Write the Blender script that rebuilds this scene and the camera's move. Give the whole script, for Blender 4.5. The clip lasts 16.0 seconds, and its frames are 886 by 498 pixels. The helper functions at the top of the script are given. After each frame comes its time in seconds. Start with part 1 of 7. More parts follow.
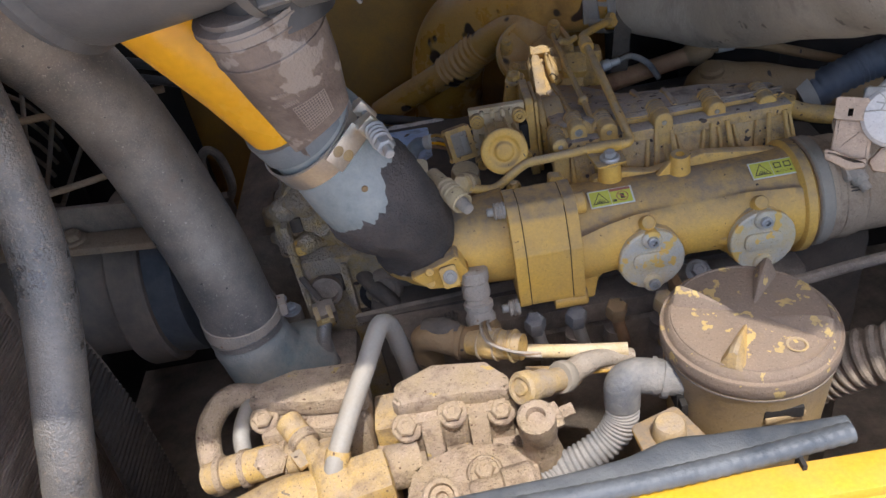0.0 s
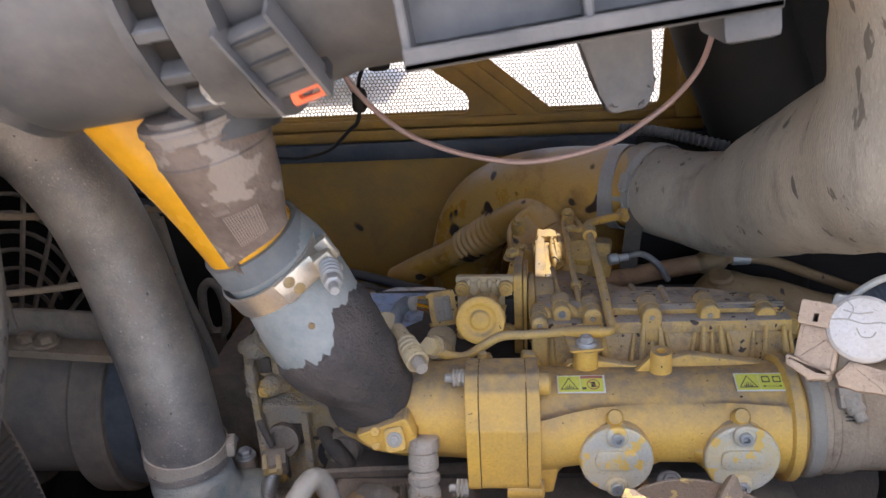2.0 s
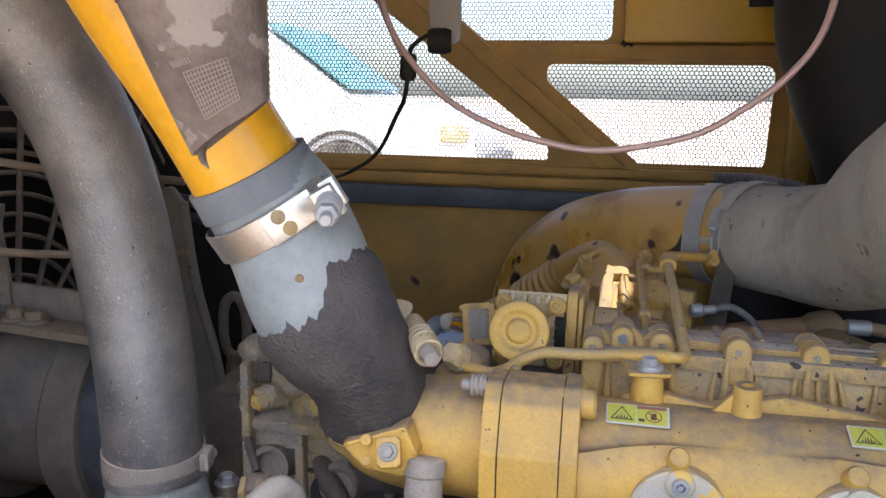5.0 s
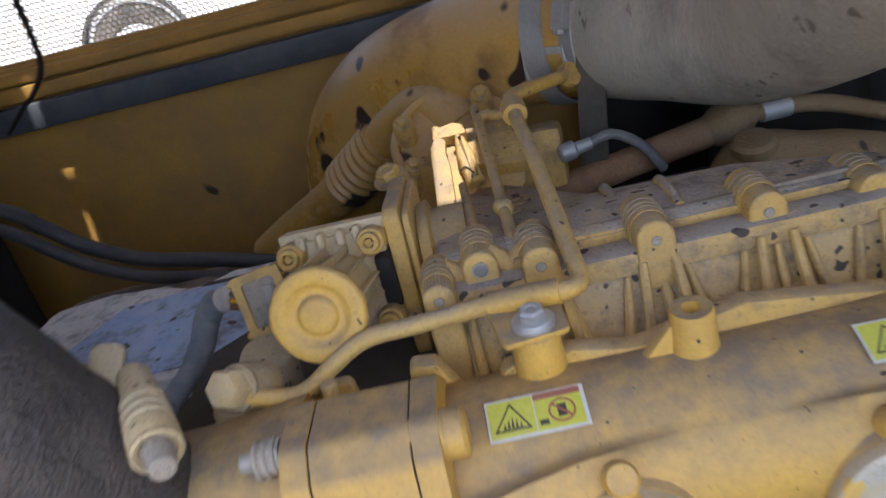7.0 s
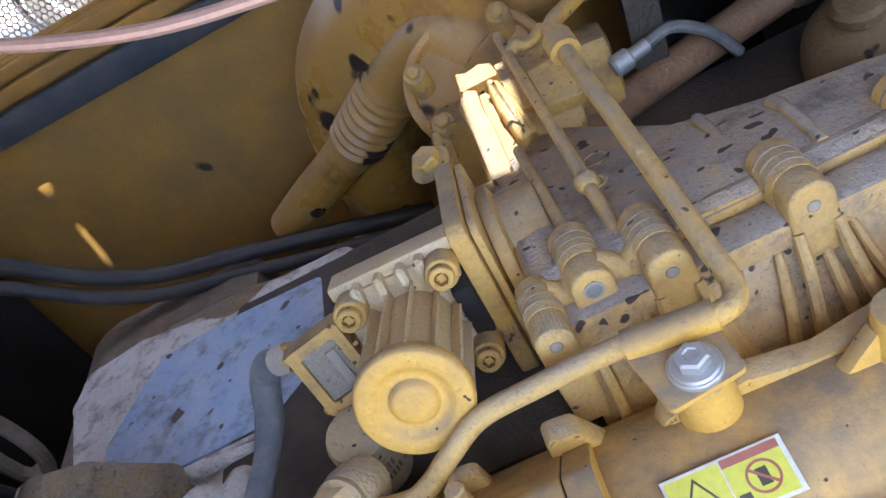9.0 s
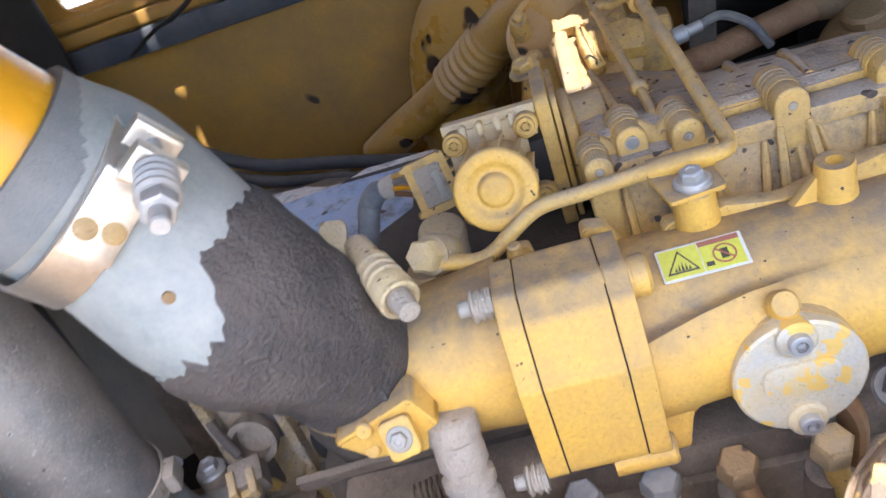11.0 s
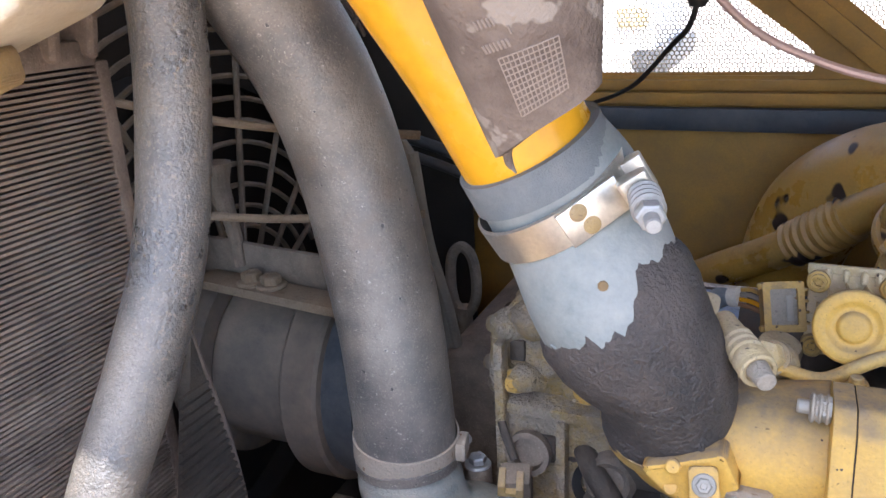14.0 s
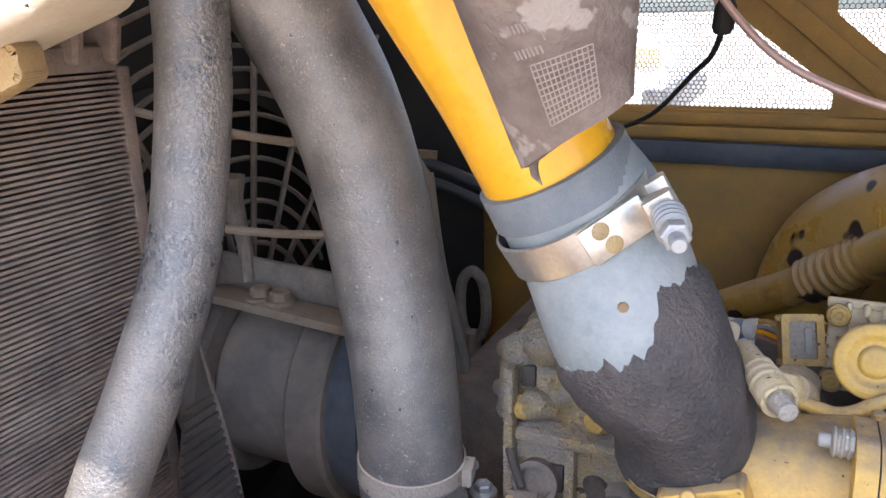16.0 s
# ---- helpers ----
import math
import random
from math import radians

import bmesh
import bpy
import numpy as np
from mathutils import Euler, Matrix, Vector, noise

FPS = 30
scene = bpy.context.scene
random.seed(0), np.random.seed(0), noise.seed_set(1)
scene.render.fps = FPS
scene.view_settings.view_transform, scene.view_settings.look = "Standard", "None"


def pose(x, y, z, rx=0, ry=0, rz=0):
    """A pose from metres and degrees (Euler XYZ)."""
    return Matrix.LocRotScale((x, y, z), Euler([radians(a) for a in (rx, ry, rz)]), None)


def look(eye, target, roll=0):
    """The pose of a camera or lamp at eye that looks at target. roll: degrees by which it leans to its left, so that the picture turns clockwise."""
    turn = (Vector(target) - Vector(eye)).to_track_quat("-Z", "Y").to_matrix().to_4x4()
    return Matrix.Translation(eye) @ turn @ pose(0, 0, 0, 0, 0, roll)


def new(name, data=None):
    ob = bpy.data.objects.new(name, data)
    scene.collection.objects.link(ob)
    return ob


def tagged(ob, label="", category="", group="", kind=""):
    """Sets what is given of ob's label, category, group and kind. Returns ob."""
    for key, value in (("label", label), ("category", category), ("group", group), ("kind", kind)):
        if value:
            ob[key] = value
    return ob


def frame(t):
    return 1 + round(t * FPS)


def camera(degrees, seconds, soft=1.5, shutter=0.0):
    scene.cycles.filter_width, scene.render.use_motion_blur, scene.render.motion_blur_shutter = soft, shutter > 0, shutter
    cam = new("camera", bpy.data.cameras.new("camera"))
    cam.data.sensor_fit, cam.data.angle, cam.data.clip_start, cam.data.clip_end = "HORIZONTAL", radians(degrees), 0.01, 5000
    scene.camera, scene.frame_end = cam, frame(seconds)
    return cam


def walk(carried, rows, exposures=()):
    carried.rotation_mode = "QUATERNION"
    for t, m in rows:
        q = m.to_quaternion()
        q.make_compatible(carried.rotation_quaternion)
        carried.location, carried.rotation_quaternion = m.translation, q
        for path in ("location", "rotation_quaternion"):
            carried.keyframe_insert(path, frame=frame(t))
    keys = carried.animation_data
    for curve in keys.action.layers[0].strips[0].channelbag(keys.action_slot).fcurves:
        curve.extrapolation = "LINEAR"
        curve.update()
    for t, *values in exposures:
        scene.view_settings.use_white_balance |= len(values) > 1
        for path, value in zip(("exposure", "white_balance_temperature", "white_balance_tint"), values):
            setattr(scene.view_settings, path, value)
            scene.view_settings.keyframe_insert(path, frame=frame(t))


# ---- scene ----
cam = camera(58.7, 16.0, shutter=0.35)
METRES, EYE, TILT, LEAN, TURN = 1.2, 2.1, -37.08, 9.02, -4.8
ROWS = [
    (0.0, 0.0, 0.0, 0.0, 0.0, 0.0, -0.0),
    (0.5, -0.0001, 0.0008, -0.0001, 0.07, 1.05, -0.32),
    (1.0, -0.0006, -0.0026, -0.0013, 0.55, 3.74, -1.82),
    (1.5, 0.0027, -0.0108, 0.0021, 1.61, 8.22, -5.03),
    (2.0, 0.0876, 0.0321, -0.0212, 3.82, 13.96, -9.8),
    (2.5, 0.1154, 0.0945, -0.0619, 6.45, 19.21, -14.74),
    (3.0, 0.1353, 0.1385, -0.0828, 8.29, 22.8, -18.08),
    (5.5, 0.1345, 0.1893, -0.0856, 7.51, 22.74, -16.49),
    (6.0, 0.1331, 0.1955, -0.0684, 6.44, 20.21, -12.57),
    (6.5, 0.1337, 0.243, -0.0414, 5.39, 16.0, -6.25),
    (7.0, 0.138, 0.382, 0.0549, 4.91, 10.23, 1.89),
    (7.5, 0.1092, 0.429, 0.1013, 5.14, 5.26, 9.31),
    (8.0, 0.1124, 0.4534, 0.1182, 6.0, 1.57, 14.58),
    (10.5, 0.0869, 0.3954, 0.0853, 6.43, 2.12, 11.04),
    (11.0, 0.0814, 0.324, 0.0362, 8.23, 3.71, 4.82),
    (11.5, 0.0755, 0.2831, 0.017, 10.5, 4.68, -2.31),
    (12.0, 0.0539, 0.2662, 0.0043, 13.66, 5.54, -8.6),
    (12.5, 0.0386, 0.2523, -0.0102, 16.35, 6.74, -13.48),
    (13.0, 0.0318, 0.2444, -0.0327, 18.45, 8.37, -17.07),
    (13.5, 0.0234, 0.2366, -0.037, 19.8, 9.98, -19.47),
    (14.0, 0.0229, 0.23, -0.0342, 20.51, 11.32, -20.74),
    (14.5, 0.0201, 0.2312, -0.0395, 20.89, 12.27, -21.37),
    (15.0, 0.0179, 0.2311, -0.0384, 20.97, 12.84, -21.8),
    (15.5, 0.0158, 0.2341, -0.0431, 20.89, 13.23, -22.36),
    (16.0, 0.0168, 0.2363, -0.0432, 20.35, 13.72, -22.9),
]
EXPOSURES = [(t, stops, kelvin, 12) for t, stops, kelvin in ((0.0, 1.25, 5600), (1.5, 1.4, 5600), (2.0, 1.75, 5850), (3.0, 2.05, 5800), (5.5, 1.95, 5850), (6.5, 1.9, 5900), (7.0, 1.9, 5750), (7.5, 2.4, 5450), (8.0, 2.6, 5400), (10.5, 2.85, 5500), (11.0, 2.7, 5750), (11.5, 2.4, 5850), (12.0, 2.3, 5850), (13.0, 2.3, 5800), (14.0, 2.35, 5650), (16.0, 2.4, 5600))]
# between the rows above and at the ends of the stretches: seconds, eye, point one metre ahead, roll
ENDS = [
    (2.4, (0.1161, 0.0243, 1.9629), (-0.0291, 0.9692, 1.6695), -1.458),
    (3.2, (0.1412, 0.0704, 1.8919), (-0.0833, 1.0261, 1.7017), 1.412),
    (5.3, (0.1338, 0.1063, 1.8557), (-0.0658, 1.0669, 1.6622), 0.617),
    (7.6, (0.1329, 0.4775, 1.8722), (0.0375, 1.3263, 1.3522), -24.622),
    (8.2, (0.1477, 0.5226, 1.8719), (0.0053, 1.3274, 1.2957), -32.322),
    (10.3, (0.1166, 0.4723, 1.8942), (-0.0055, 1.2809, 1.3186), -29.386),
]
path = [(t, pose(0, 0, EYE, TILT, LEAN, TURN) @ pose(METRES * x, METRES * y, METRES * z, 90 + pitch, roll, yaw)) for t, x, y, z, yaw, pitch, roll in ROWS]
path += [(t, look(eye, ahead, roll)) for t, eye, ahead, roll in ENDS]
walk(cam, sorted(path, key=lambda row: row[0]), EXPOSURES)

# ---- world and light ----
world = bpy.data.worlds.new("sky")
scene.world = world
world.use_nodes = True
wn = world.node_tree
sky = wn.nodes.new("ShaderNodeTexSky")
sky.sky_type = "NISHITA"
sky.sun_disc = False
sky.dust_density = 3.0
SUN_DIR = Vector((0.10, -0.42, 1.0)).normalized()   # from the scene to the sun
sky.sun_elevation = math.asin(SUN_DIR.z)
sky.sun_rotation = math.atan2(SUN_DIR.x, SUN_DIR.y)
bg = wn.nodes["Background"]
bg.inputs["Strength"].default_value = 0.15
wn.links.new(sky.outputs[0], bg.inputs["Color"])
sun = new("sun", bpy.data.lights.new("sun", "SUN"))
sun.data.energy, sun.data.angle, sun.data.color = 2.15, radians(0.53), (1.0, 0.90, 0.76)
sun.matrix_world = look(SUN_DIR * 20, (0, 0, 0))


# ---- materials ----
def mat(name, base, dust=(0.40, 0.31, 0.22), amount=0.35, rough=0.55, metal=0.0, scale=14.0, fine=350.0, bump=0.25,
        top=0.0, spots=0.0, spot_colour=(0.05, 0.035, 0.025), spot_scale=70.0, chips=0.0, chip_colour=(0.45, 0.45, 0.46),
        chip_scale=45.0, distance=0.002, spec=0.4, stretch=(1, 1, 1), stain=0.0, stain_colour=(0.13, 0.10, 0.078), stain_scale=24.0, grit=0.0, spot_detail=0.6):
    """A worn surface: base colour, settled dust in patches and on upward faces, dark specks, worn chips, fine relief."""
    m = bpy.data.materials.new(name)
    m.use_nodes = True
    t = m.node_tree
    N, L = t.nodes, t.links
    p = N["Principled BSDF"]
    p.inputs["Metallic"].default_value = metal
    p.inputs["Specular IOR Level"].default_value = spec
    co = N.new("ShaderNodeTexCoord")
    mp = N.new("ShaderNodeMapping")
    mp.inputs["Scale"].default_value = stretch
    L.new(co.outputs["Object"], mp.inputs["Vector"])

    def noisy(s, detail, lo, hi, rough_=0.6):
        n = N.new("ShaderNodeTexNoise")
        n.inputs["Scale"].default_value, n.inputs["Detail"].default_value, n.inputs["Roughness"].default_value = s, detail, rough_
        L.new(mp.outputs[0], n.inputs["Vector"])
        r = N.new("ShaderNodeMapRange")
        r.inputs["From Min"].default_value, r.inputs["From Max"].default_value = lo, hi
        L.new(n.outputs["Fac"], r.inputs["Value"])
        return n, r

    def mixed(a, b, f):
        x = N.new("ShaderNodeMix")
        x.data_type = "RGBA"
        for sock, v in ((x.inputs[6], a), (x.inputs[7], b)):
            if isinstance(v, tuple):
                sock.default_value = (*v, 1)
            else:
                L.new(v, sock)
        L.new(f, x.inputs[0])
        return x.outputs[2]

    def op(kind, a, b):
        x = N.new("ShaderNodeMath")
        x.operation = kind
        x.use_clamp = True
        for sock, v in ((x.inputs[0], a), (x.inputs[1], b)):
            if isinstance(v, (int, float)):
                sock.default_value = v
            else:
                L.new(v, sock)
        return x.outputs[0]

    big, bigr = noisy(scale, 7.0, 0.35, 0.72)
    mid, midr = noisy(scale * 6, 5.0, 0.3, 0.75)
    fn, fnr = noisy(fine, 3.0, 0.25, 0.75)
    f = op("MULTIPLY", bigr.outputs[0], amount * 1.5)
    f = op("ADD", f, op("MULTIPLY", midr.outputs[0], amount * 0.5))
    if top:
        g = N.new("ShaderNodeNewGeometry")
        s = N.new("ShaderNodeSeparateXYZ")
        L.new(g.outputs["Normal"], s.inputs[0])
        up = N.new("ShaderNodeMapRange")
        up.inputs["From Min"].default_value, up.inputs["From Max"].default_value = 0.25, 1.0
        L.new(s.outputs["Z"], up.inputs["Value"])
        u = op("MULTIPLY", up.outputs[0], top)
        u = op("MULTIPLY", u, op("ADD", op("MULTIPLY", midr.outputs[0], 0.45), 0.5))
        f = op("ADD", f, u)
    tone = mixed(tuple(c * 0.87 for c in base), tuple(min(1, c * 1.10) for c in base), fnr.outputs[0])
    col = mixed(tone, dust, f)
    if grit:
        _, gr = noisy(620.0, 2.0, 0.60, 0.66, 0.5)
        col = mixed(col, tuple(min(1, c * 1.45 + 0.03) for c in dust), op("MULTIPLY", gr.outputs[0], grit * 0.5))
        _, gd = noisy(480.0, 2.5, 0.63, 0.69, 0.5)
        col = mixed(col, tuple(c * 0.30 for c in dust), op("MULTIPLY", gd.outputs[0], grit))
    if chips:
        _, c = noisy(chip_scale, 4.0, 0.70 - chips * 0.25, 0.72 - chips * 0.25, 0.5)
        col = mixed(col, chip_colour, c.outputs[0])
    if stain:
        _, st = noisy(stain_scale, 8.0, 0.60 - stain * 0.12, 0.78 - stain * 0.12, 0.68)
        col = mixed(col, stain_colour, op("MULTIPLY", st.outputs[0], 0.85))
    if spots:
        _, s = noisy(spot_scale, spot_detail, 0.862 - spots * 0.2, 0.892 - spots * 0.2, 0.4)
        col = mixed(col, spot_colour, s.outputs[0])
    L.new(col, p.inputs["Base Color"])
    rr = N.new("ShaderNodeMapRange")
    rr.inputs["To Min"].default_value, rr.inputs["To Max"].default_value = rough, min(1, rough + 0.35)
    L.new(f, rr.inputs["Value"])
    L.new(rr.outputs[0], p.inputs["Roughness"])
    b1 = N.new("ShaderNodeBump")
    b1.inputs["Strength"].default_value, b1.inputs["Distance"].default_value = bump, distance
    h = N.new("ShaderNodeMath")
    h.operation = "ADD"
    L.new(fn.outputs["Fac"], h.inputs[0])
    low = N.new("ShaderNodeMath")
    low.operation = "MULTIPLY"
    low.inputs[1].default_value = 0.5
    L.new(mid.outputs["Fac"], low.inputs[0])
    L.new(low.outputs[0], h.inputs[1])
    L.new(h.outputs[0], b1.inputs["Height"])
    L.new(b1.outputs[0], p.inputs["Normal"])
    return m


DUST = (0.43, 0.33, 0.23)
YELLOW = mat("engine_yellow_paint", (0.64, 0.38, 0.065), dust=(0.285, 0.23, 0.165), amount=0.30, rough=0.5, top=0.65, spot_colour=(0.085, 0.058, 0.04), spots=0.60, spot_scale=165, bump=0.45, stain=0.5, stain_colour=(0.17, 0.125, 0.085), stain_scale=30, grit=0.3)
COVER = mat("dusty_top_yellow_paint", (0.62, 0.37, 0.06), dust=(0.335, 0.285, 0.235), amount=0.34, rough=0.55, top=1.1, spots=0.82, spot_scale=125, spot_colour=(0.07, 0.052, 0.042), bump=0.8, stain=0.7, stain_colour=(0.15, 0.12, 0.10), stain_scale=34, grit=0.5)
CLOTTED = mat("dust_clotted_yellow", (0.48, 0.315, 0.09), dust=(0.38, 0.31, 0.225), amount=0.85, rough=0.8, top=0.5, spots=0.5, spot_scale=60, spot_colour=(0.09, 0.07, 0.055), bump=1.0, distance=0.006, scale=26, grit=0.5)
NAVY = mat("dark_seal_rubber", (0.040, 0.050, 0.068), dust=(0.17, 0.165, 0.16), amount=0.3, rough=0.45, bump=0.2)
YELLOW_CLEAN = mat("casting_yellow_paint", (0.70, 0.405, 0.06), dust=(0.225, 0.17, 0.112), amount=0.24, rough=0.45, top=0.95, spots=0.40, spot_scale=260, bump=0.25, grit=0.2)
YELLOW_PIPE = mat("gloss_yellow_pipe_paint", (0.80, 0.38, 0.008), dust=(0.62, 0.36, 0.06), amount=0.10, rough=0.22, fine=60, spots=0.30, spot_scale=60, bump=0.06)
YELLOW_HOOD = mat("hood_yellow_paint", (0.62, 0.345, 0.008), dust=DUST, amount=0.12, rough=0.35, bump=0.05)
YELLOW_DARK = mat("oily_yellow_paint", (0.46, 0.25, 0.038), dust=(0.26, 0.165, 0.07), amount=0.45, rough=0.5, spots=0.3, spot_scale=25, bump=0.1)
# Pale dust tone on upward faces also stands for the sky's reflection.
YELLOW_OILED = mat("oil_stained_sky_paled_yellow", (0.52, 0.28, 0.035), dust=(0.44, 0.37, 0.28), amount=0.14, rough=0.24, spec=0.6, top=0.6, spots=0.95, spot_scale=27, spot_detail=1.2, stain=0.25, stain_colour=(0.20, 0.10, 0.03), stain_scale=12, spot_colour=(0.04, 0.025, 0.02), bump=0.1)
TAN = mat("dust_caked_casting", (0.50, 0.33, 0.09), dust=(0.34, 0.265, 0.185), amount=0.66, rough=0.75, top=0.25, bump=0.7, spots=0.42, spot_scale=260, spot_colour=(0.24, 0.15, 0.09), scale=22, grit=0.4)
CAPTAN = mat("dusty_brown_cap", (0.20, 0.145, 0.10), dust=(0.27, 0.195, 0.13), amount=0.5, rough=0.7, chips=0.31, chip_scale=66, chip_colour=(0.48, 0.335, 0.12), bump=0.5, stain=0.5, stain_colour=(0.24, 0.17, 0.10), stain_scale=60, grit=0.5)
CANBODY = mat("dusty_tan_plastic", (0.40, 0.27, 0.10), dust=(0.33, 0.245, 0.155), amount=0.5, rough=0.6, bump=0.4, stain=0.35, stain_colour=(0.20, 0.14, 0.085), stain_scale=26, grit=0.4)
GREYCAST = mat("dusty_grey_casting", (0.29, 0.255, 0.205), dust=(0.385, 0.31, 0.23), amount=0.6, rough=0.7, bump=0.8, spots=0.50, spot_scale=200, spot_colour=(0.22, 0.13, 0.07), scale=25, grit=0.4)
GRIME = mat("oily_dust_grime", (0.13, 0.105, 0.078), dust=(0.36, 0.285, 0.21), amount=0.5, rough=0.7, bump=0.6, scale=20, grit=0.35)
# Black parts, and the painted shade of gaps, slots and dark depth behind.
BLACK = mat("black_parts_and_shade", (0.012, 0.011, 0.010), dust=(0.05, 0.04, 0.03), amount=0.3, rough=0.7)
RUBBER = mat("dusty_black_rubber", (0.062, 0.061, 0.060), dust=(0.34, 0.283, 0.22), amount=0.56, rough=0.25, spec=1.0, stain=0.30, stain_scale=14, stain_colour=(0.17, 0.125, 0.088), scale=9, spots=0.50, spot_scale=170, spot_colour=(0.038, 0.032, 0.028), chips=0.12, chip_scale=170, chip_colour=(0.38, 0.34, 0.29), bump=0.4, grit=0.5)
RUBBER_WORN = mat("crazed_grey_rubber", (0.075, 0.076, 0.077), dust=(0.325, 0.278, 0.222), amount=0.48, rough=0.22, spec=1.0, scale=12, chips=0.34, chip_scale=250, chip_colour=(0.24, 0.20, 0.155), spots=0.34, spot_scale=110, bump=0.5, distance=0.004, grit=0.5)
SILICONE = mat("grey_silicone_hose", (0.215, 0.235, 0.222), dust=(0.40, 0.38, 0.335), amount=0.5, rough=0.6, scale=22, bump=0.25)
WOVEN = mat("grey_woven_hose_end", (0.15, 0.162, 0.165), dust=(0.30, 0.29, 0.27), amount=0.3, rough=0.75, scale=30, fine=900, bump=0.5)
TAR = mat("black_bitumen_coat", (0.050, 0.046, 0.044), dust=(0.14, 0.11, 0.09), amount=0.45, rough=0.58, scale=26, fine=330, bump=1.0, distance=0.004)
FLAP = mat("perished_brown_rubber", (0.085, 0.060, 0.046), dust=(0.28, 0.215, 0.165), amount=0.36, rough=0.6, scale=26, chips=0.52, chip_scale=30, chip_colour=(0.25, 0.205, 0.165), bump=0.6)
DUCT = mat("dusty_moulded_duct", (0.20, 0.178, 0.142), dust=(0.34, 0.285, 0.21), amount=0.5, rough=0.7, scale=12, bump=0.4, spots=0.25)
STREAKED = mat("streaked_tan_duct", (0.29, 0.262, 0.215), dust=(0.48, 0.415, 0.32), amount=0.55, rough=0.7, scale=10, bump=0.35, stain=0.4, stain_scale=16, stain_colour=(0.15, 0.13, 0.11), grit=0.3, chips=0.20, chip_scale=55, chip_colour=(0.15, 0.13, 0.105), spots=0.30, spot_scale=40, stretch=(1, 1, 0.3))
PLASTIC = mat("dusty_grey_plastic", (0.052, 0.054, 0.058), dust=(0.25, 0.225, 0.20), amount=0.30, rough=0.36, scale=12, top=0.4, bump=0.1)
PLASTIC_DARK = mat("black_moulded_plastic", (0.025, 0.026, 0.028), dust=(0.15, 0.13, 0.11), amount=0.25, rough=0.4, bump=0.1)
STEEL = mat("worn_zinc_steel", (0.44, 0.45, 0.45), dust=(0.40, 0.34, 0.26), amount=0.42, rough=0.42, metal=0.55, bump=0.15)
BAND = mat("bright_clamp_band", (0.80, 0.76, 0.68), dust=(0.62, 0.52, 0.38), amount=0.3, rough=0.28, metal=0.9, bump=0.08)
TUBE = mat("dusty_steel_tube", (0.31, 0.295, 0.26), dust=(0.38, 0.32, 0.24), amount=0.5, rough=0.5, metal=0.15, bump=0.25)
ALU = mat("dusty_cast_alloy", (0.50, 0.48, 0.42), dust=(0.62, 0.48, 0.24), amount=0.55, rough=0.5, metal=0.25, scale=40, chips=0.55, chip_scale=55, chip_colour=(0.70, 0.46, 0.12), bump=0.3, grit=0.3)
BLUE = mat("blue_primer_plate", (0.26, 0.41, 0.66), dust=(0.70, 0.69, 0.68), amount=0.42, rough=0.6, scale=16, spots=0.80, spot_scale=70, spot_colour=(0.12, 0.09, 0.08), bump=0.3, stain=0.75, stain_scale=52, stain_colour=(0.17, 0.15, 0.15))
FINS = mat("dusty_cooler_fins", (0.15, 0.11, 0.085), dust=(0.33, 0.25, 0.185), amount=0.6, rough=0.8, scale=25, bump=0.5, grit=0.4)
PALE = mat("pale_plastic_tank", (0.62, 0.56, 0.44), dust=(0.50, 0.38, 0.24), amount=0.4, rough=0.5, spots=0.4, spot_colour=(0.32, 0.2, 0.1), spot_scale=40, bump=0.15)
VALVEPAINT = mat("dusty_yellow_valve_paint", (0.60, 0.39, 0.09), dust=(0.36, 0.275, 0.19), amount=0.42, rough=0.6, top=0.45, stain=0.75, stain_colour=(0.20, 0.14, 0.09), stain_scale=34, spots=0.5, spot_scale=210, spot_colour=(0.16, 0.10, 0.06), bump=0.8, scale=20, grit=0.7)
PUMP = mat("dust_coated_pump_paint", (0.38, 0.28, 0.15), dust=(0.39, 0.295, 0.205), amount=0.66, rough=0.75, top=0.2, chips=0.10, chip_scale=50, chip_colour=(0.50, 0.35, 0.12), stain=0.95, stain_colour=(0.19, 0.135, 0.09), stain_scale=44, spots=0.55, spot_scale=200, spot_colour=(0.15, 0.09, 0.055), bump=0.9, distance=0.003, scale=24, grit=0.8)
CONDUIT = mat("dusty_grey_conduit", (0.17, 0.173, 0.175), dust=(0.36, 0.32, 0.27), amount=0.42, rough=0.6, scale=24, top=0.3, bump=0.2, grit=0.3)
PLUGGREY = mat("dusty_dark_plug", (0.10, 0.102, 0.105), dust=(0.32, 0.285, 0.235), amount=0.5, rough=0.55, scale=26, bump=0.5)
BROWN = mat("dusty_brown_casting", (0.22, 0.13, 0.048), dust=(0.25, 0.175, 0.10), amount=0.5, rough=0.65, spots=0.62, spot_scale=85, bump=0.6)
# Dark grime; its near-black tone also stands for shade between the castings.
GRIME_SHADE = mat("dark_grime_and_shade", (0.05, 0.042, 0.034), dust=(0.16, 0.125, 0.09), amount=0.4, rough=0.7, bump=0.6, scale=20)
RUSTPIPE = mat("rusty_brown_pipe", (0.24, 0.12, 0.06), dust=(0.36, 0.23, 0.11), amount=0.55, rough=0.6, bump=0.4, stain=0.6, stain_colour=(0.14, 0.055, 0.035), stain_scale=30)
COPPER = mat("pink_copper_wire", (0.52, 0.33, 0.27), dust=(0.55, 0.42, 0.36), amount=0.3, rough=0.4, metal=0.3, bump=0.05)
ORANGE = mat("orange_plastic", (0.85, 0.13, 0.03), dust=(0.6, 0.25, 0.12), amount=0.2, rough=0.4)
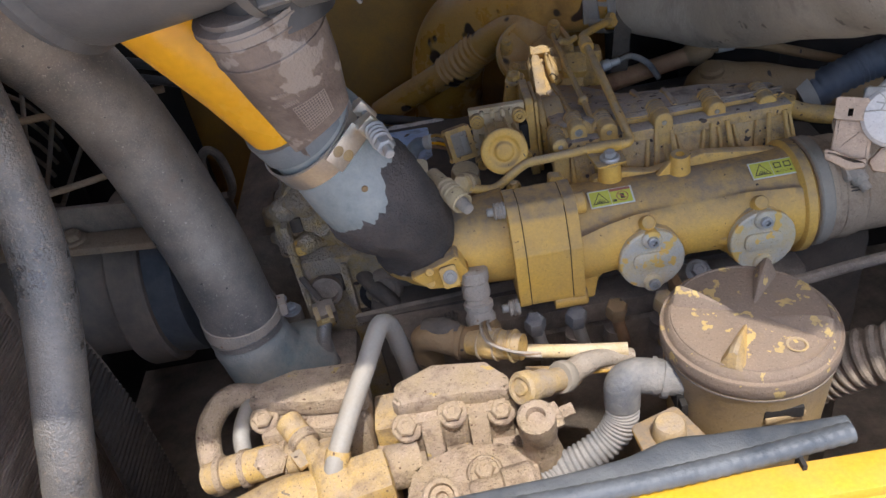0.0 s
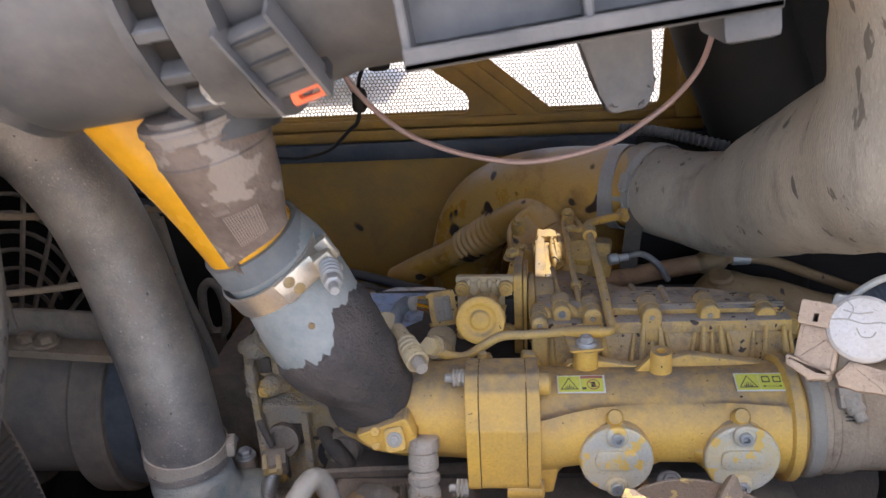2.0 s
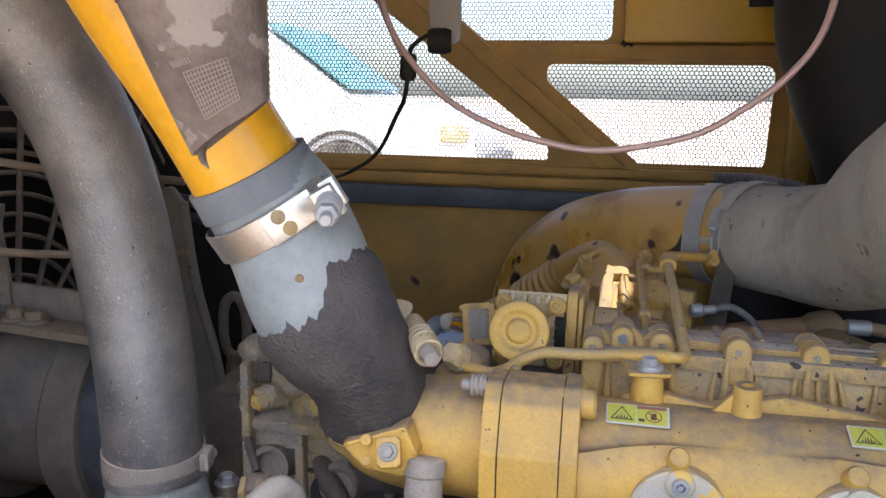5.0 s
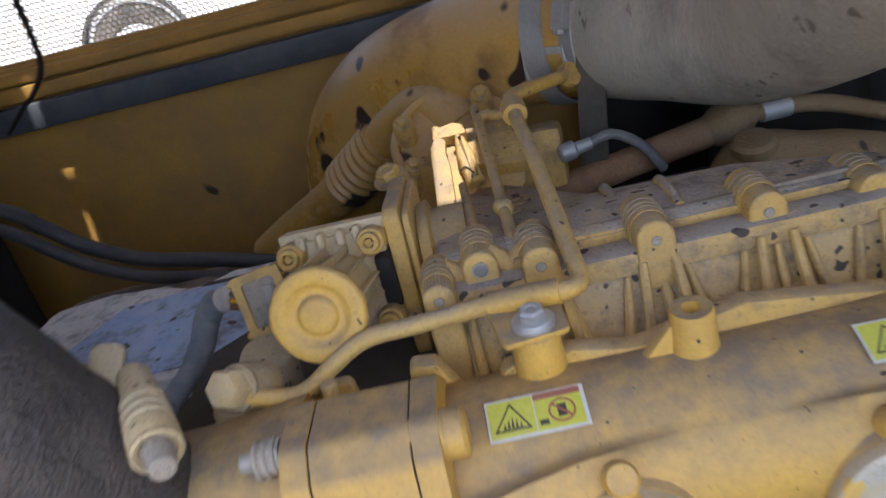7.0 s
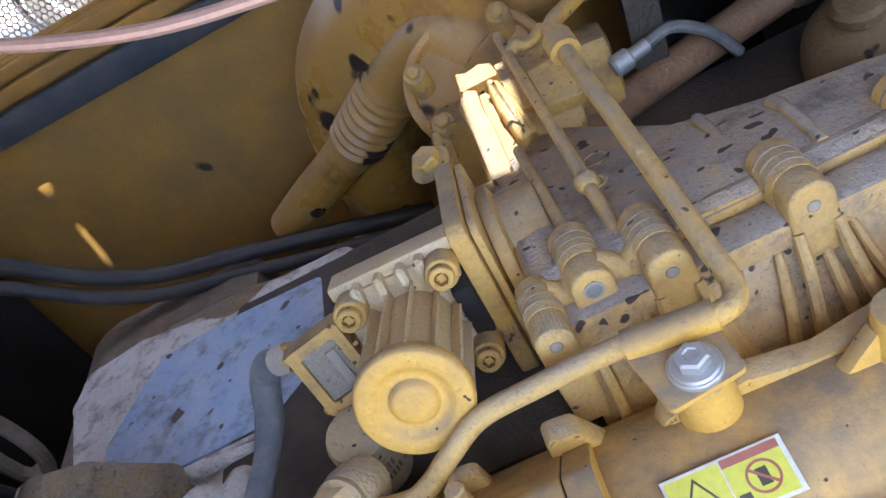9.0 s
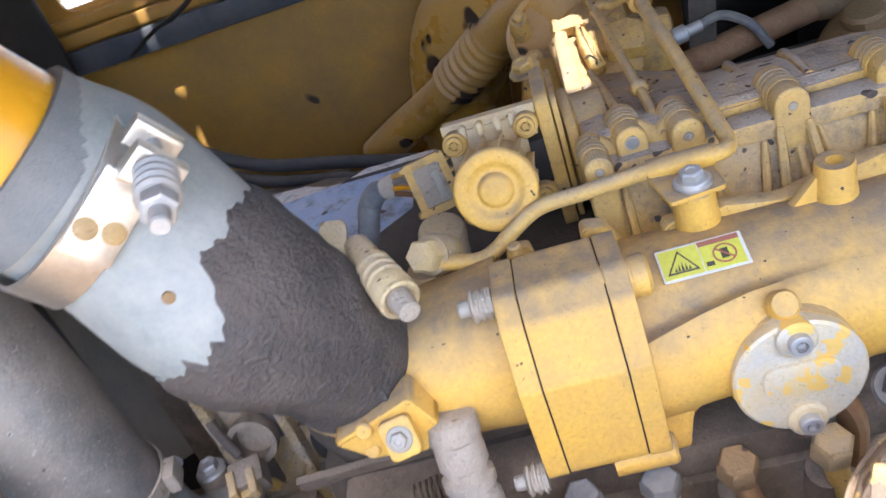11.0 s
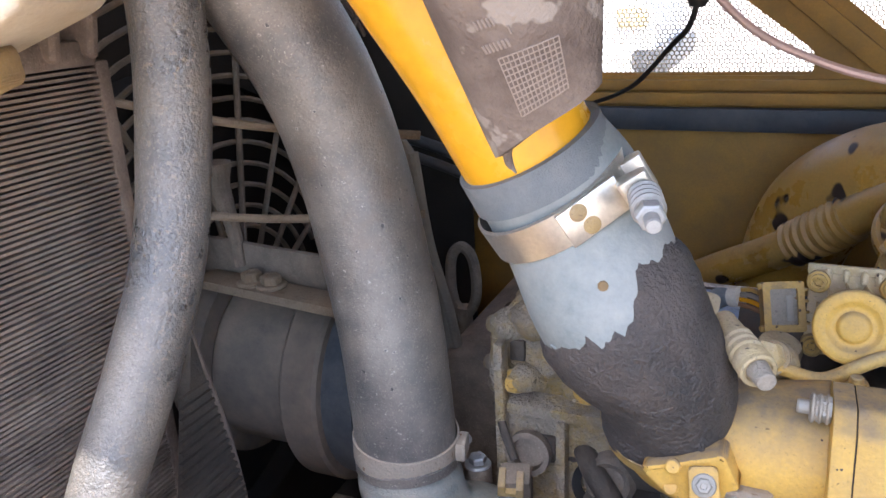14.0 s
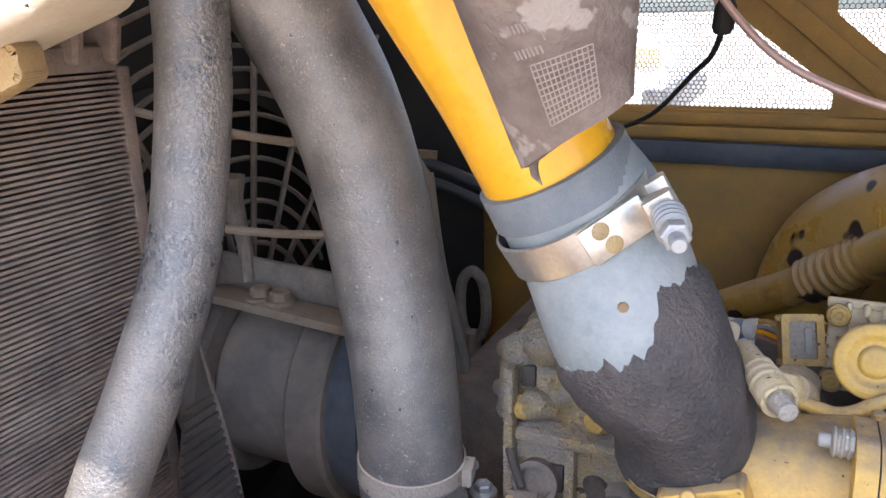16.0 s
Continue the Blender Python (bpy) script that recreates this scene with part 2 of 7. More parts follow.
CREAM = mat("dust_paled_yellow_paint", (0.60, 0.42, 0.15), dust=(0.56, 0.47, 0.35), amount=0.62, rough=0.6, spots=0.45, spot_scale=230, spot_colour=(0.12, 0.09, 0.06), bump=0.35, grit=0.4)
SPECKLED = mat("speckled_tan_paint", (0.50, 0.38, 0.18), dust=(0.40, 0.32, 0.225), amount=0.6, rough=0.6, spots=0.66, spot_scale=170, spot_colour=(0.06, 0.045, 0.03), bump=0.5, grit=0.5)
LOOM = mat("dusty_loom_tape", (0.12, 0.15, 0.19), dust=(0.36, 0.36, 0.35), amount=0.6, rough=0.6, scale=28, bump=0.5)
BLUECLIP = mat("blue_plastic", (0.06, 0.16, 0.42), amount=0.2, rough=0.4)
STRIP = mat("ribbed_edge_rubber", (0.038, 0.045, 0.054), dust=(0.20, 0.20, 0.19), amount=0.34, rough=0.4, scale=18, bump=0.3)
WHITE = mat("dusty_white_plastic", (0.66, 0.62, 0.54), dust=(0.50, 0.38, 0.27), amount=0.35, rough=0.6, bump=0.2)
PINK = mat("brown_dust_coat", (0.25, 0.175, 0.105), dust=(0.32, 0.245, 0.165), amount=0.6, rough=0.75, bump=0.6, stain=0.5, stain_colour=(0.15, 0.10, 0.065), stain_scale=40, grit=0.4)
LABEL_YELLOW = mat("label_yellow", (0.50, 0.49, 0.05), dust=(0.55, 0.48, 0.2), amount=0.2, rough=0.4, bump=0.03)
LABEL_WHITE = mat("label_white", (0.58, 0.57, 0.52), amount=0.2, rough=0.4, bump=0.03)
LABEL_BLACK = mat("label_black", (0.03, 0.03, 0.02), amount=0.15, rough=0.5, bump=0.03)
LABEL_RED = mat("label_red", (0.29, 0.085, 0.055), amount=0.2, rough=0.5, bump=0.03)
SAND = mat("pale_dry_ground", (0.50, 0.43, 0.35), dust=(0.62, 0.54, 0.45), amount=0.5, rough=0.9, scale=0.8, fine=20, bump=0.5, distance=0.02)
CARWHITE = mat("white_car_paint", (0.80, 0.80, 0.78), dust=(0.6, 0.55, 0.48), amount=0.15, rough=0.25, scale=3, bump=0.02)
# Pale tone stands for window glare over the dusty yellow mesh.
MESH = mat("glare_paled_mesh", (0.50, 0.40, 0.22), dust=(0.66, 0.58, 0.45), amount=0.7, rough=0.7, scale=20, bump=0.05)
GLASSY = mat("teal_window_glass", (0.05, 0.25, 0.29), dust=(0.22, 0.36, 0.37), amount=0.5, rough=0.08, scale=3, bump=0.0)
TYRE = mat("tyre_rubber", (0.03, 0.03, 0.03), dust=(0.2, 0.17, 0.14), amount=0.5, rough=0.8, scale=10)

# ---- building helpers ----
WORLD = {}


def thing(name, base, label, category, group="", kind=""):
    e = new(name)
    e.empty_display_size = 0.05
    e.location = base
    WORLD[e] = Matrix.Translation(base)
    return tagged(e, label, category, group, kind)


def link(name, me, parent, m=None, label=""):
    ob = new(name, me)
    m = m or Matrix.Identity(4)
    if parent is not None:
        ob.parent = parent
        ob.matrix_parent_inverse = WORLD[parent].inverted()
    ob.matrix_basis = m
    WORLD[ob] = m
    if label:
        ob["label"] = label
    return ob


def part(name, bm, material, parent, label="", smooth=35, m=None):
    """Links a bmesh as one mesh object under a thing or a part."""
    bmesh.ops.recalc_face_normals(bm, faces=bm.faces)
    me = bpy.data.meshes.new(name)
    for f in bm.faces:
        f.smooth = True
    if smooth:
        for e in bm.edges:
            if len(e.link_faces) == 2 and e.calc_face_angle(0) > radians(smooth):
                e.smooth = False
    bm.to_mesh(me)
    bm.free()
    me.materials.append(material)
    return link(name, me, parent, m, label)


def frame_of(axis, hint=(0, 0, 1)):
    z = Vector(axis).normalized()
    h = Vector(hint)
    if abs(z.dot(h.normalized())) > 0.97:
        h = Vector((1, 0, 0))
    x = h.cross(z).normalized()
    return Matrix((x, z.cross(x), z)).transposed()


def place(loc, axis, hint=(0, 0, 1)):
    return Matrix.Translation(loc) @ frame_of(axis, hint).to_4x4()


def bridge(bm, loops, closed=True):
    for a, b in zip(loops, loops[1:]):
        n = len(a)
        for i in range(n if closed else n - 1):
            j = (i + 1) % n
            bm.faces.new((a[i], a[j], b[j], b[i]))


def lathe(profile, m=None, n=28, bm=None, caps=True):
    """Turns (radius, height) pairs round the local z axis."""
    bm = bm or bmesh.new()
    m = m or Matrix.Identity(4)
    loops = []
    for r, h in profile:
        loops.append([bm.verts.new(m @ Vector((r * math.cos(6.28318531 * i / n), r * math.sin(6.28318531 * i / n), h))) for i in range(n)])
    bridge(bm, loops)
    if caps:
        bm.faces.new(loops[0][::-1])
        bm.faces.new(loops[-1])
    return bm


def spline(points, per=8):
    p = [Vector(q) for q in points]
    p = [p[0] * 2 - p[1]] + p + [p[-1] * 2 - p[-2]]
    out = []
    for k in range(1, len(p) - 2):
        a, b, c, d = p[k - 1:k + 3]
        for i in range(per):
            t = i / per
            out.append(0.5 * (2 * b + (c - a) * t + (2 * a - 5 * b + 4 * c - d) * t * t + (3 * b - a - 3 * c + d) * t ** 3))
    out.append(p[-2].copy())
    return out


def frames_along(path):
    t0 = (path[1] - path[0]).normalized()
    x = frame_of(t0).col[0].copy()
    out = []
    for i, q in enumerate(path):
        t = (path[min(i + 1, len(path) - 1)] - path[max(i - 1, 0)]).normalized()
        x = (x - t * x.dot(t)).normalized()
        out.append((q, x.copy(), t.cross(x), t))
    return out


def tube(points, r, n=20, per=8, bm=None, caps=True, wobble=0.0, squash=1.0):
    """A round tube along a smooth path; r is one radius, or one a point."""
    bm = bm or bmesh.new()
    path = spline(points, per)
    rs = [r] * len(points) if isinstance(r, (int, float)) else list(r)
    loops = []
    for i, (q, x, y, t) in enumerate(frames_along(path)):
        s = i / per
        k = min(int(s), len(rs) - 2)
        u = s - k
        u = u * u * (3 - 2 * u)
        rad = rs[k] * (1 - u) + rs[k + 1] * u
        loop = []
        for j in range(n):
            a = 6.28318531 * j / n
            d = x * math.cos(a) + y * math.sin(a) * squash
            w = 1 + (wobble * noise.noise(Vector((q + d * rad) * 28)) if wobble else 0)
            loop.append(bm.verts.new(q + d * rad * w))
        loops.append(loop)
    bridge(bm, loops)
    if caps:
        bm.faces.new(loops[0][::-1])
        bm.faces.new(loops[-1])
    return bm


def corrugated(points, r, depth, pitch, n=16, bm=None):
    bm = bm or bmesh.new()
    path = spline(points, 40)
    total, out, last = 0.0, [], -1.0
    step = pitch / 4
    fr = frames_along(path)
    for i, f in enumerate(fr):
        if i:
            total += (fr[i][0] - fr[i - 1][0]).length
        if total - last >= step or i == 0:
            out.append((total, f))
            last = total
    loops = []
    for k, (s, (q, x, y, t)) in enumerate(out):
        rad = r - (depth if k % 4 in (2, 3) else 0)
        loops.append([bm.verts.new(q + (x * math.cos(6.28318531 * j / n) + y * math.sin(6.28318531 * j / n)) * rad) for j in range(n)])
    bridge(bm, loops)
    bm.faces.new(loops[0][::-1])
    bm.faces.new(loops[-1])
    return bm


def box(size, m=None, bevel=0.002, bm=None, seg=2):
    """A bevelled box about its own middle, laid at the pose m."""
    b = bmesh.new()
    bmesh.ops.create_cube(b, size=1, matrix=Matrix.Diagonal((*size, 1)))
    if bevel:
        bmesh.ops.bevel(b, geom=list(b.edges), offset=min(bevel, min(size) * 0.45), segments=seg, affect="EDGES", profile=0.6)
    return merge(bm, b, m)


def merge(bm, b, m=None):
    if m is not None:
        bmesh.ops.transform(b, matrix=m, verts=b.verts)
    if bm is None:
        return b
    vs = {v: bm.verts.new(v.co) for v in b.verts}
    for f in b.faces:
        try:
            bm.faces.new([vs[v] for v in f.verts])
        except ValueError:
            pass
    b.free()
    return bm


def prism(poly, depth, m=None, bevel=0.002, bm=None, seg=2):
    """A polygon in the local xy plane, drawn out along local z from 0 to depth."""
    b = bmesh.new()
    lo = [b.verts.new((x, y, 0)) for x, y in poly]
    hi = [b.verts.new((x, y, depth)) for x, y in poly]
    b.faces.new(lo[::-1])
    b.faces.new(hi)
    bridge(b, [lo, hi])
    bmesh.ops.recalc_face_normals(b, faces=b.faces)
    if bevel:
        bmesh.ops.bevel(b, geom=list(b.edges), offset=bevel, segments=seg, affect="EDGES", profile=0.6)
    return merge(bm, b, m)


def rounded(poly, r, n=5):
    """The polygon with rounded corners."""
    out = []
    k = len(poly)
    for i in range(k):
        p, a, b = Vector(poly[i]), Vector(poly[i - 1]), Vector(poly[(i + 1) % k])
        da, db = (a - p).normalized(), (b - p).normalized()
        ang = da.angle(db)
        cut = min(r / math.tan(ang / 2), 0.45 * min((a - p).length, (b - p).length))
        s, e = p + da * cut, p + db * cut
        for j in range(n + 1):
            t = j / n
            q = s * (1 - t) ** 2 + p * 2 * t * (1 - t) + e * t * t
            out.append((q.x, q.y))
    return out


BOLTS = {}


def bolt_mesh(kind, r, material):
    key = (kind, r, material.name)
    if key in BOLTS:
        return BOLTS[key]
    bm = bmesh.new()
    if kind == "hex":
        lathe([(r * 1.45, 0), (r * 1.5, r * 0.12), (r * 1.35, r * 0.3), (r * 1.0, r * 0.36)], n=20, bm=bm)
        lathe([(r, r * 0.3), (r * 1.02, r * 0.95), (r * 0.86, r * 1.12), (r * 0.5, r * 1.12), (r * 0.42, r * 1.02)], n=6, bm=bm)
    elif kind == "torx":
        lathe([(r, 0), (r, r * 0.75), (r * 0.9, r * 0.85), (r * 0.55, r * 0.85)], n=18, bm=bm, caps=False)
        loops = []
        for h, s in ((r * 0.85, 1.0), (r * 0.4, 1.0)):
            loops.append([bm.verts.new((r * (0.55 if k % 2 == 0 else 0.38) * s * math.cos(0.5235988 * k), r * (0.55 if k % 2 == 0 else 0.38) * s * math.sin(0.5235988 * k), h)) for k in range(12)])
        bridge(bm, loops)
        bm.faces.new(loops[-1])
    else:  # stud with a nut
        lathe([(r, 0), (r, r * 1.0), (r * 0.85, r * 1.1)], n=6, bm=bm)
        lathe([(r * 0.55, r), (r * 0.55, r * 2.2), (r * 0.45, r * 2.35)], n=14, bm=bm)
    bmesh.ops.recalc_face_normals(bm, faces=bm.faces)
    me = bpy.data.meshes.new("bolt")
    for e in bm.edges:
        e.smooth = not (len(e.link_faces) == 2 and e.calc_face_angle(0) > 0.5)
    for f in bm.faces:
        f.smooth = True
    bm.to_mesh(me)
    bm.free()
    me.materials.append(material)
    BOLTS[key] = me
    return me


def bolt(parent, loc, axis, r=0.006, kind="hex", material=None, name="bolt", label=""):
    return link(name, bolt_mesh(kind, r, material or STEEL), parent, place(loc, axis), label)


def hose_clamp(name, centre, axis, r, width, parent=None, screw_dir=(0, -1, 0), label="worm-drive steel hose clamp", material=None):
    """A band with a screw housing, as a thing of its own or a part."""
    ax = Vector(axis).normalized()
    m = place(Vector(centre) - ax * width / 2, ax)
    t = parent if parent is not None else thing(name, Vector(centre), label, "hose clamp")
    part("band", lathe([(r + 0.0002, 0), (r + 0.0018, 0.0006), (r + 0.0018, width - 0.0006), (r + 0.0002, width)], m, 40, caps=False), material or STEEL, t)
    s = Vector(screw_dir)
    s = (s - ax * s.dot(ax)).normalized()
    side = ax.cross(s)
    q = Vector(centre) + s * (r + 0.005)
    mm = Matrix.Translation(q) @ Matrix((side, ax, s)).transposed().to_4x4()
    part("screw_housing", box((0.02, width * 0.9, 0.009), mm, 0.002), material or STEEL, t)
    bolt(t, q + side * 0.01, side, 0.0045, "hex", name="screw")
    return t

# ---- setting ----
GROUND = 0.72
b = bmesh.new()
vs = [b.verts.new(v) for v in ((-400, -400, GROUND), (400, -400, GROUND), (400, 400, GROUND), (-400, 400, GROUND))]
b.faces.new(vs)
tagged(part("ground", b, SAND, None), "pale dry sandy yard ground around the machine", "ground", kind="structure")


def slab(name, lo, hi, material, label, category, bevel=0.003):
    c = [(a + d) / 2 for a, d in zip(lo, hi)]
    s = [d - a for a, d in zip(lo, hi)]
    return tagged(part(name, box(s, Matrix.Translation(c), bevel), material, None), label, category, kind="structure")


slab("floor", (-0.95, 0.30, 0.93), (1.05, 1.36, 0.96), GRIME, "dark greasy steel belly pan under the engine", "belly pan")
# Added black end walls stand for the unlit depth past the engine.
slab("wall_east", (1.00, 0.30, 0.96), (1.03, 1.32, 2.32), BLACK, "added black end wall standing for the dark behind the engine", "bulkhead")
slab("wall_west", (-0.95, 0.30, 0.96), (-0.92, 1.32, 2.32), BLACK, "added black end wall standing for the dark beyond the cooler", "bulkhead")


def pierced(outer, holes, depth, m):
    """A flat plate with holes through it."""
    b = bmesh.new()
    edges = []
    for loop in (outer, *holes):
        vv = [b.verts.new((x, y, 0)) for x, y in loop]
        edges += [b.edges.new((vv[i], vv[(i + 1) % len(vv)])) for i in range(len(vv))]
    bmesh.ops.triangle_fill(b, edges=edges, use_beauty=True, normal=(0, 0, 1))
    g = bmesh.ops.extrude_face_region(b, geom=list(b.faces))
    bmesh.ops.translate(b, vec=(0, 0, depth), verts=[v for v in g["geom"] if isinstance(v, bmesh.types.BMVert)])
    bmesh.ops.transform(b, matrix=m, verts=b.verts)
    return b


# added unseen roof to shape sun and shade: a cut-out over the pumps, an open strip along the side panel, narrow gaps
# between
SHADE_OUTLINE = [(-0.90, 0.165), (-0.362, 0.165), (-0.345, 0.208), (-0.21, 0.208), (-0.09, 0.241), (0.02, 0.245), (0.10, 0.250), (0.215, 0.254), (0.272, 0.241), (0.300, 0.198), (0.345, 0.165), (1.03, 0.165), (1.03, 1.36), (-0.90, 1.36)]
SUN_GAPS = [[(-0.50, 1.235), (0.42, 1.235), (0.42, 1.322), (-0.50, 1.322)], [(0.191, 0.621), (0.208, 0.617), (0.226, 0.655), (0.226, 0.722), (0.195, 0.724)], [(-0.279, 1.036), (-0.265, 1.036), (-0.267, 1.078), (-0.281, 1.078)], [(-0.274, 0.990), (-0.267, 0.990), (-0.267, 1.018), (-0.274, 1.018)]]
tagged(part("shade_roof", pierced(SHADE_OUTLINE, SUN_GAPS, 0.012, Matrix.Translation((0, 0, 2.32))), DUCT, None, smooth=20), "added unseen roof sheet that shapes sun and shade on the engine", "hood roof", kind="structure")

# side panel of the hood, with pierced windows
PY = 1.33
panel = thing("hood_side_panel", (0.0, PY, 0.96), "yellow steel hood side panel with perforated ventilation windows", "hood panel", kind="structure")
part("lower_sheet", box((1.95, 0.006, 0.80), Matrix.Translation((0.05, PY + 0.0095, 1.36)), 0.001), YELLOW_DARK, panel, "oily dark yellow lower sheet")
part("rail", box((1.95, 0.016, 0.016), Matrix.Translation((0.05, PY - 0.006, 1.727)), 0.003), YELLOW_DARK, panel)
part("ledge", box((1.95, 0.012, 0.013), Matrix.Translation((0.05, PY - 0.003, 1.745)), 0.002), YELLOW_DARK, panel)
part("seal", box((1.95, 0.020, 0.032), Matrix.Translation((0.05, PY - 0.010, 1.699)), 0.007), NAVY, panel, "dark rubber seal strip")
W1 = [(-0.43, 1.756), (0.030, 1.756), (0.030, 1.786), (-0.31, 2.045), (-0.43, 2.045)]
W2 = [(0.024, 1.905), (0.350, 1.905), (0.345, 1.755), (0.172, 1.755), (0.024, 1.880)]
W3 = [(-0.072, 1.940), (0.117, 1.940), (0.117, 2.10), (-0.27, 2.10), (-0.135, 1.990)]
WINDOWS = [rounded(w, r) for w, r in ((W1, 0.020), (W2, 0.018), (W3, 0.014))]
b = bmesh.new()
OUT = [(-0.925, 1.738), (1.0, 1.738), (1.0, 2.32), (-0.925, 2.32)]
edges = []
for loop in (OUT, *WINDOWS):
    vv = [b.verts.new((x, PY, z)) for x, z in loop]
    edges += [b.edges.new((vv[i], vv[(i + 1) % len(vv)])) for i in range(len(vv))]
bmesh.ops.triangle_fill(b, edges=edges, use_beauty=True, normal=(0, -1, 0))
g = bmesh.ops.extrude_face_region(b, geom=list(b.faces))
bmesh.ops.translate(b, vec=(0, 0.006, 0), verts=[v for v in g["geom"] if isinstance(v, bmesh.types.BMVert)])
part("window_frame", b, YELLOW_DARK, panel, smooth=20)


def inside(x, z, poly):
    c = False
    for (x1, z1), (x2, z2) in zip(poly, poly[1:] + poly[:1]):
        if (z1 > z) != (z2 > z) and x < (x2 - x1) * (z - z1) / (z2 - z1) + x1:
            c = not c
    return c


def perforated(poly, y, pitch=0.0066, hole=0.0030):
    """A sheet of hexagonal cells, each with a hole through it."""
    b = bmesh.new()
    xs, zs = [p[0] for p in poly], [p[1] for p in poly]
    cx, cz = sum(xs) / len(xs), sum(zs) / len(zs)
    grown = [(cx + (x - cx) * 1.05 + math.copysign(0.004, x - cx), cz + (z - cz) * 1.05 + math.copysign(0.004, z - cz)) for x, z in poly]
    rowh = pitch * 0.8660254
    j = 0
    z = min(zs) - 0.01
    while z < max(zs) + 0.01:
        x = min(xs) - 0.02 + (pitch / 2 if j % 2 else 0)
        while x < max(xs) + 0.02:
            if inside(x, z, grown):
                o, h, h2 = [], [], []
                for k in range(6):
                    a = radians(60 * k + 30)
                    o.append(b.verts.new((x + pitch * 0.57735 * math.cos(a), y, z + pitch * 0.57735 * math.sin(a))))
                    h.append(b.verts.new((x + hole * math.cos(a), y, z + hole * math.sin(a))))
                    h2.append(b.verts.new((x + hole * math.cos(a), y + 0.0015, z + hole * math.sin(a))))
                bridge(b, [o, h, h2])
            x += pitch
        z += rowh
        j += 1
    return b


for w in WINDOWS:
    part("perforated_sheet", perforated(w, PY + 0.008), MESH, panel, "perforated yellow sheet over a window", smooth=0)
# Black sheets put where only shade shows behind hose, post and duct.
part("shade_sheet", box((0.50, 0.010, 1.10), Matrix.Translation((-0.685, PY - 0.04, 1.50)), 0.003), BLACK, panel, "black sheet standing for shade beside the cooler")
part("end_shade_sheet", box((0.58, 0.010, 0.60), Matrix.Translation((0.70, PY - 0.04, 2.02)), 0.003), BLACK, panel, "black sheet standing for shade beyond the corner post")
part("low_shade_sheet", box((0.70, 0.010, 0.76), Matrix.Translation((0.652, PY - 0.045, 1.335)), 0.003), BLACK, panel, "black sheet standing for shade below the duct")
part("brace", prism([(-0.005, 0), (0.035, 0), (-0.335, 0.31), (-0.375, 0.31)], 0.014, Matrix.Translation((0.115, PY - 0.001, 1.752)) @ pose(0, 0, 0, 90, 0, 0), 0.004), YELLOW_DARK, panel, "diagonal pressed yellow brace")
part("cross_rib", box((0.30, 0.012, 0.022), Matrix.Translation((0.21, PY - 0.007, 1.922)), 0.004), YELLOW_DARK, panel)
part("latch_box", box((0.22, 0.03, 0.11), Matrix.Translation((0.245, PY - 0.016, 1.99)), 0.006), YELLOW_HOOD, panel, "raised yellow latch box")
# Flat black box stands for the shaded latch opening.
part("latch_slot", box((0.05, 0.004, 0.035), Matrix.Translation((0.325, PY - 0.032, 2.0)), 0.001), BLACK, panel)
part("corner_post", box((0.03, 0.03, 0.40), Matrix.Translation((0.385, PY - 0.016, 1.94)), 0.006), YELLOW_DARK, panel)
bolt(panel, (0.141, PY - 0.004, 1.930), (0, -1, 0), 0.008, "hex", BLACK)

# machine frame at the open side
rail = thing("hood_frame_rail", (0.3, 0.30, 0.93), "bright yellow steel hood frame rail with folded edge", "frame rail", kind="structure")
part("face", box((1.95, 0.05, 0.62), Matrix.Translation((0.05, 0.308, 1.29)), 0.004), YELLOW_HOOD, rail)
part("lip", box((1.95, 0.03, 0.012), Matrix.Translation((0.05, 0.323, 1.604)), 0.003), YELLOW_HOOD, rail)
# Thin black box paints the dark of a notch in the lip.
part("notch", box((0.003, 0.012, 0.03), Matrix.Translation((0.207, 0.336, 1.60)), 0), BLACK, rail)
seal = thing("edge_seal", (0.1, 0.352, 1.61), "grey ribbed rubber edge seal clipped on the yellow rail", "rubber seal")
part("bulb", corrugated([(-0.10, 0.331, 1.617), (-0.01, 0.334, 1.617), (0.079, 0.336, 1.617), (0.161, 0.341, 1.617), (0.248, 0.350, 1.617)], 0.0078, 0.0005, 0.0040, 18), STRIP, seal, "ribbed round bulb")
part("flap", tube([(-0.10, 0.345, 1.611), (0.021, 0.349, 1.611), (0.083, 0.352, 1.611), (0.128, 0.360, 1.611), (0.169, 0.360, 1.611), (0.254, 0.364, 1.611)], [0.008, 0.009, 0.011, 0.014, 0.012, 0.006], 16, squash=0.45), STRIP, seal)

# ---- outside, through the windows ----
car = thing("parked_car", (-2.2, 6.9, GROUND), "white parked pickup with teal windscreen and dark wheel", "car")
prof = [(-2.6, 0.35), (0.9, 0.35), (0.98, 0.75), (0.85, 0.98), (-0.15, 1.12), (-0.95, 1.70), (-2.6, 1.72)]
part("body", prism(rounded(prof, 0.12), 1.7, Matrix.Translation((-1.95, 8.2, GROUND)) @ pose(0, 0, 0, 90, 0, 0), 0.03), CARWHITE, car)
part("windscreen", box((0.95, 1.5, 0.02), Matrix.Translation((-2.47, 7.3, GROUND + 1.45)) @ pose(0, 0, 0, 0, 36, 0), 0.005), GLASSY, car)
part("side_window", box((1.2, 0.02, 0.38), Matrix.Translation((-3.75, 6.492, GROUND + 1.4)), 0.01), GLASSY, car)
part("headlight", box((0.25, 0.3, 0.16), Matrix.Translation((-1.18, 6.62, GROUND + 0.82)), 0.05), ALU, car)
part("bumper", box((0.3, 1.72, 0.2), Matrix.Translation((-1.05, 7.35, GROUND + 0.5)), 0.05), PLASTIC, car)
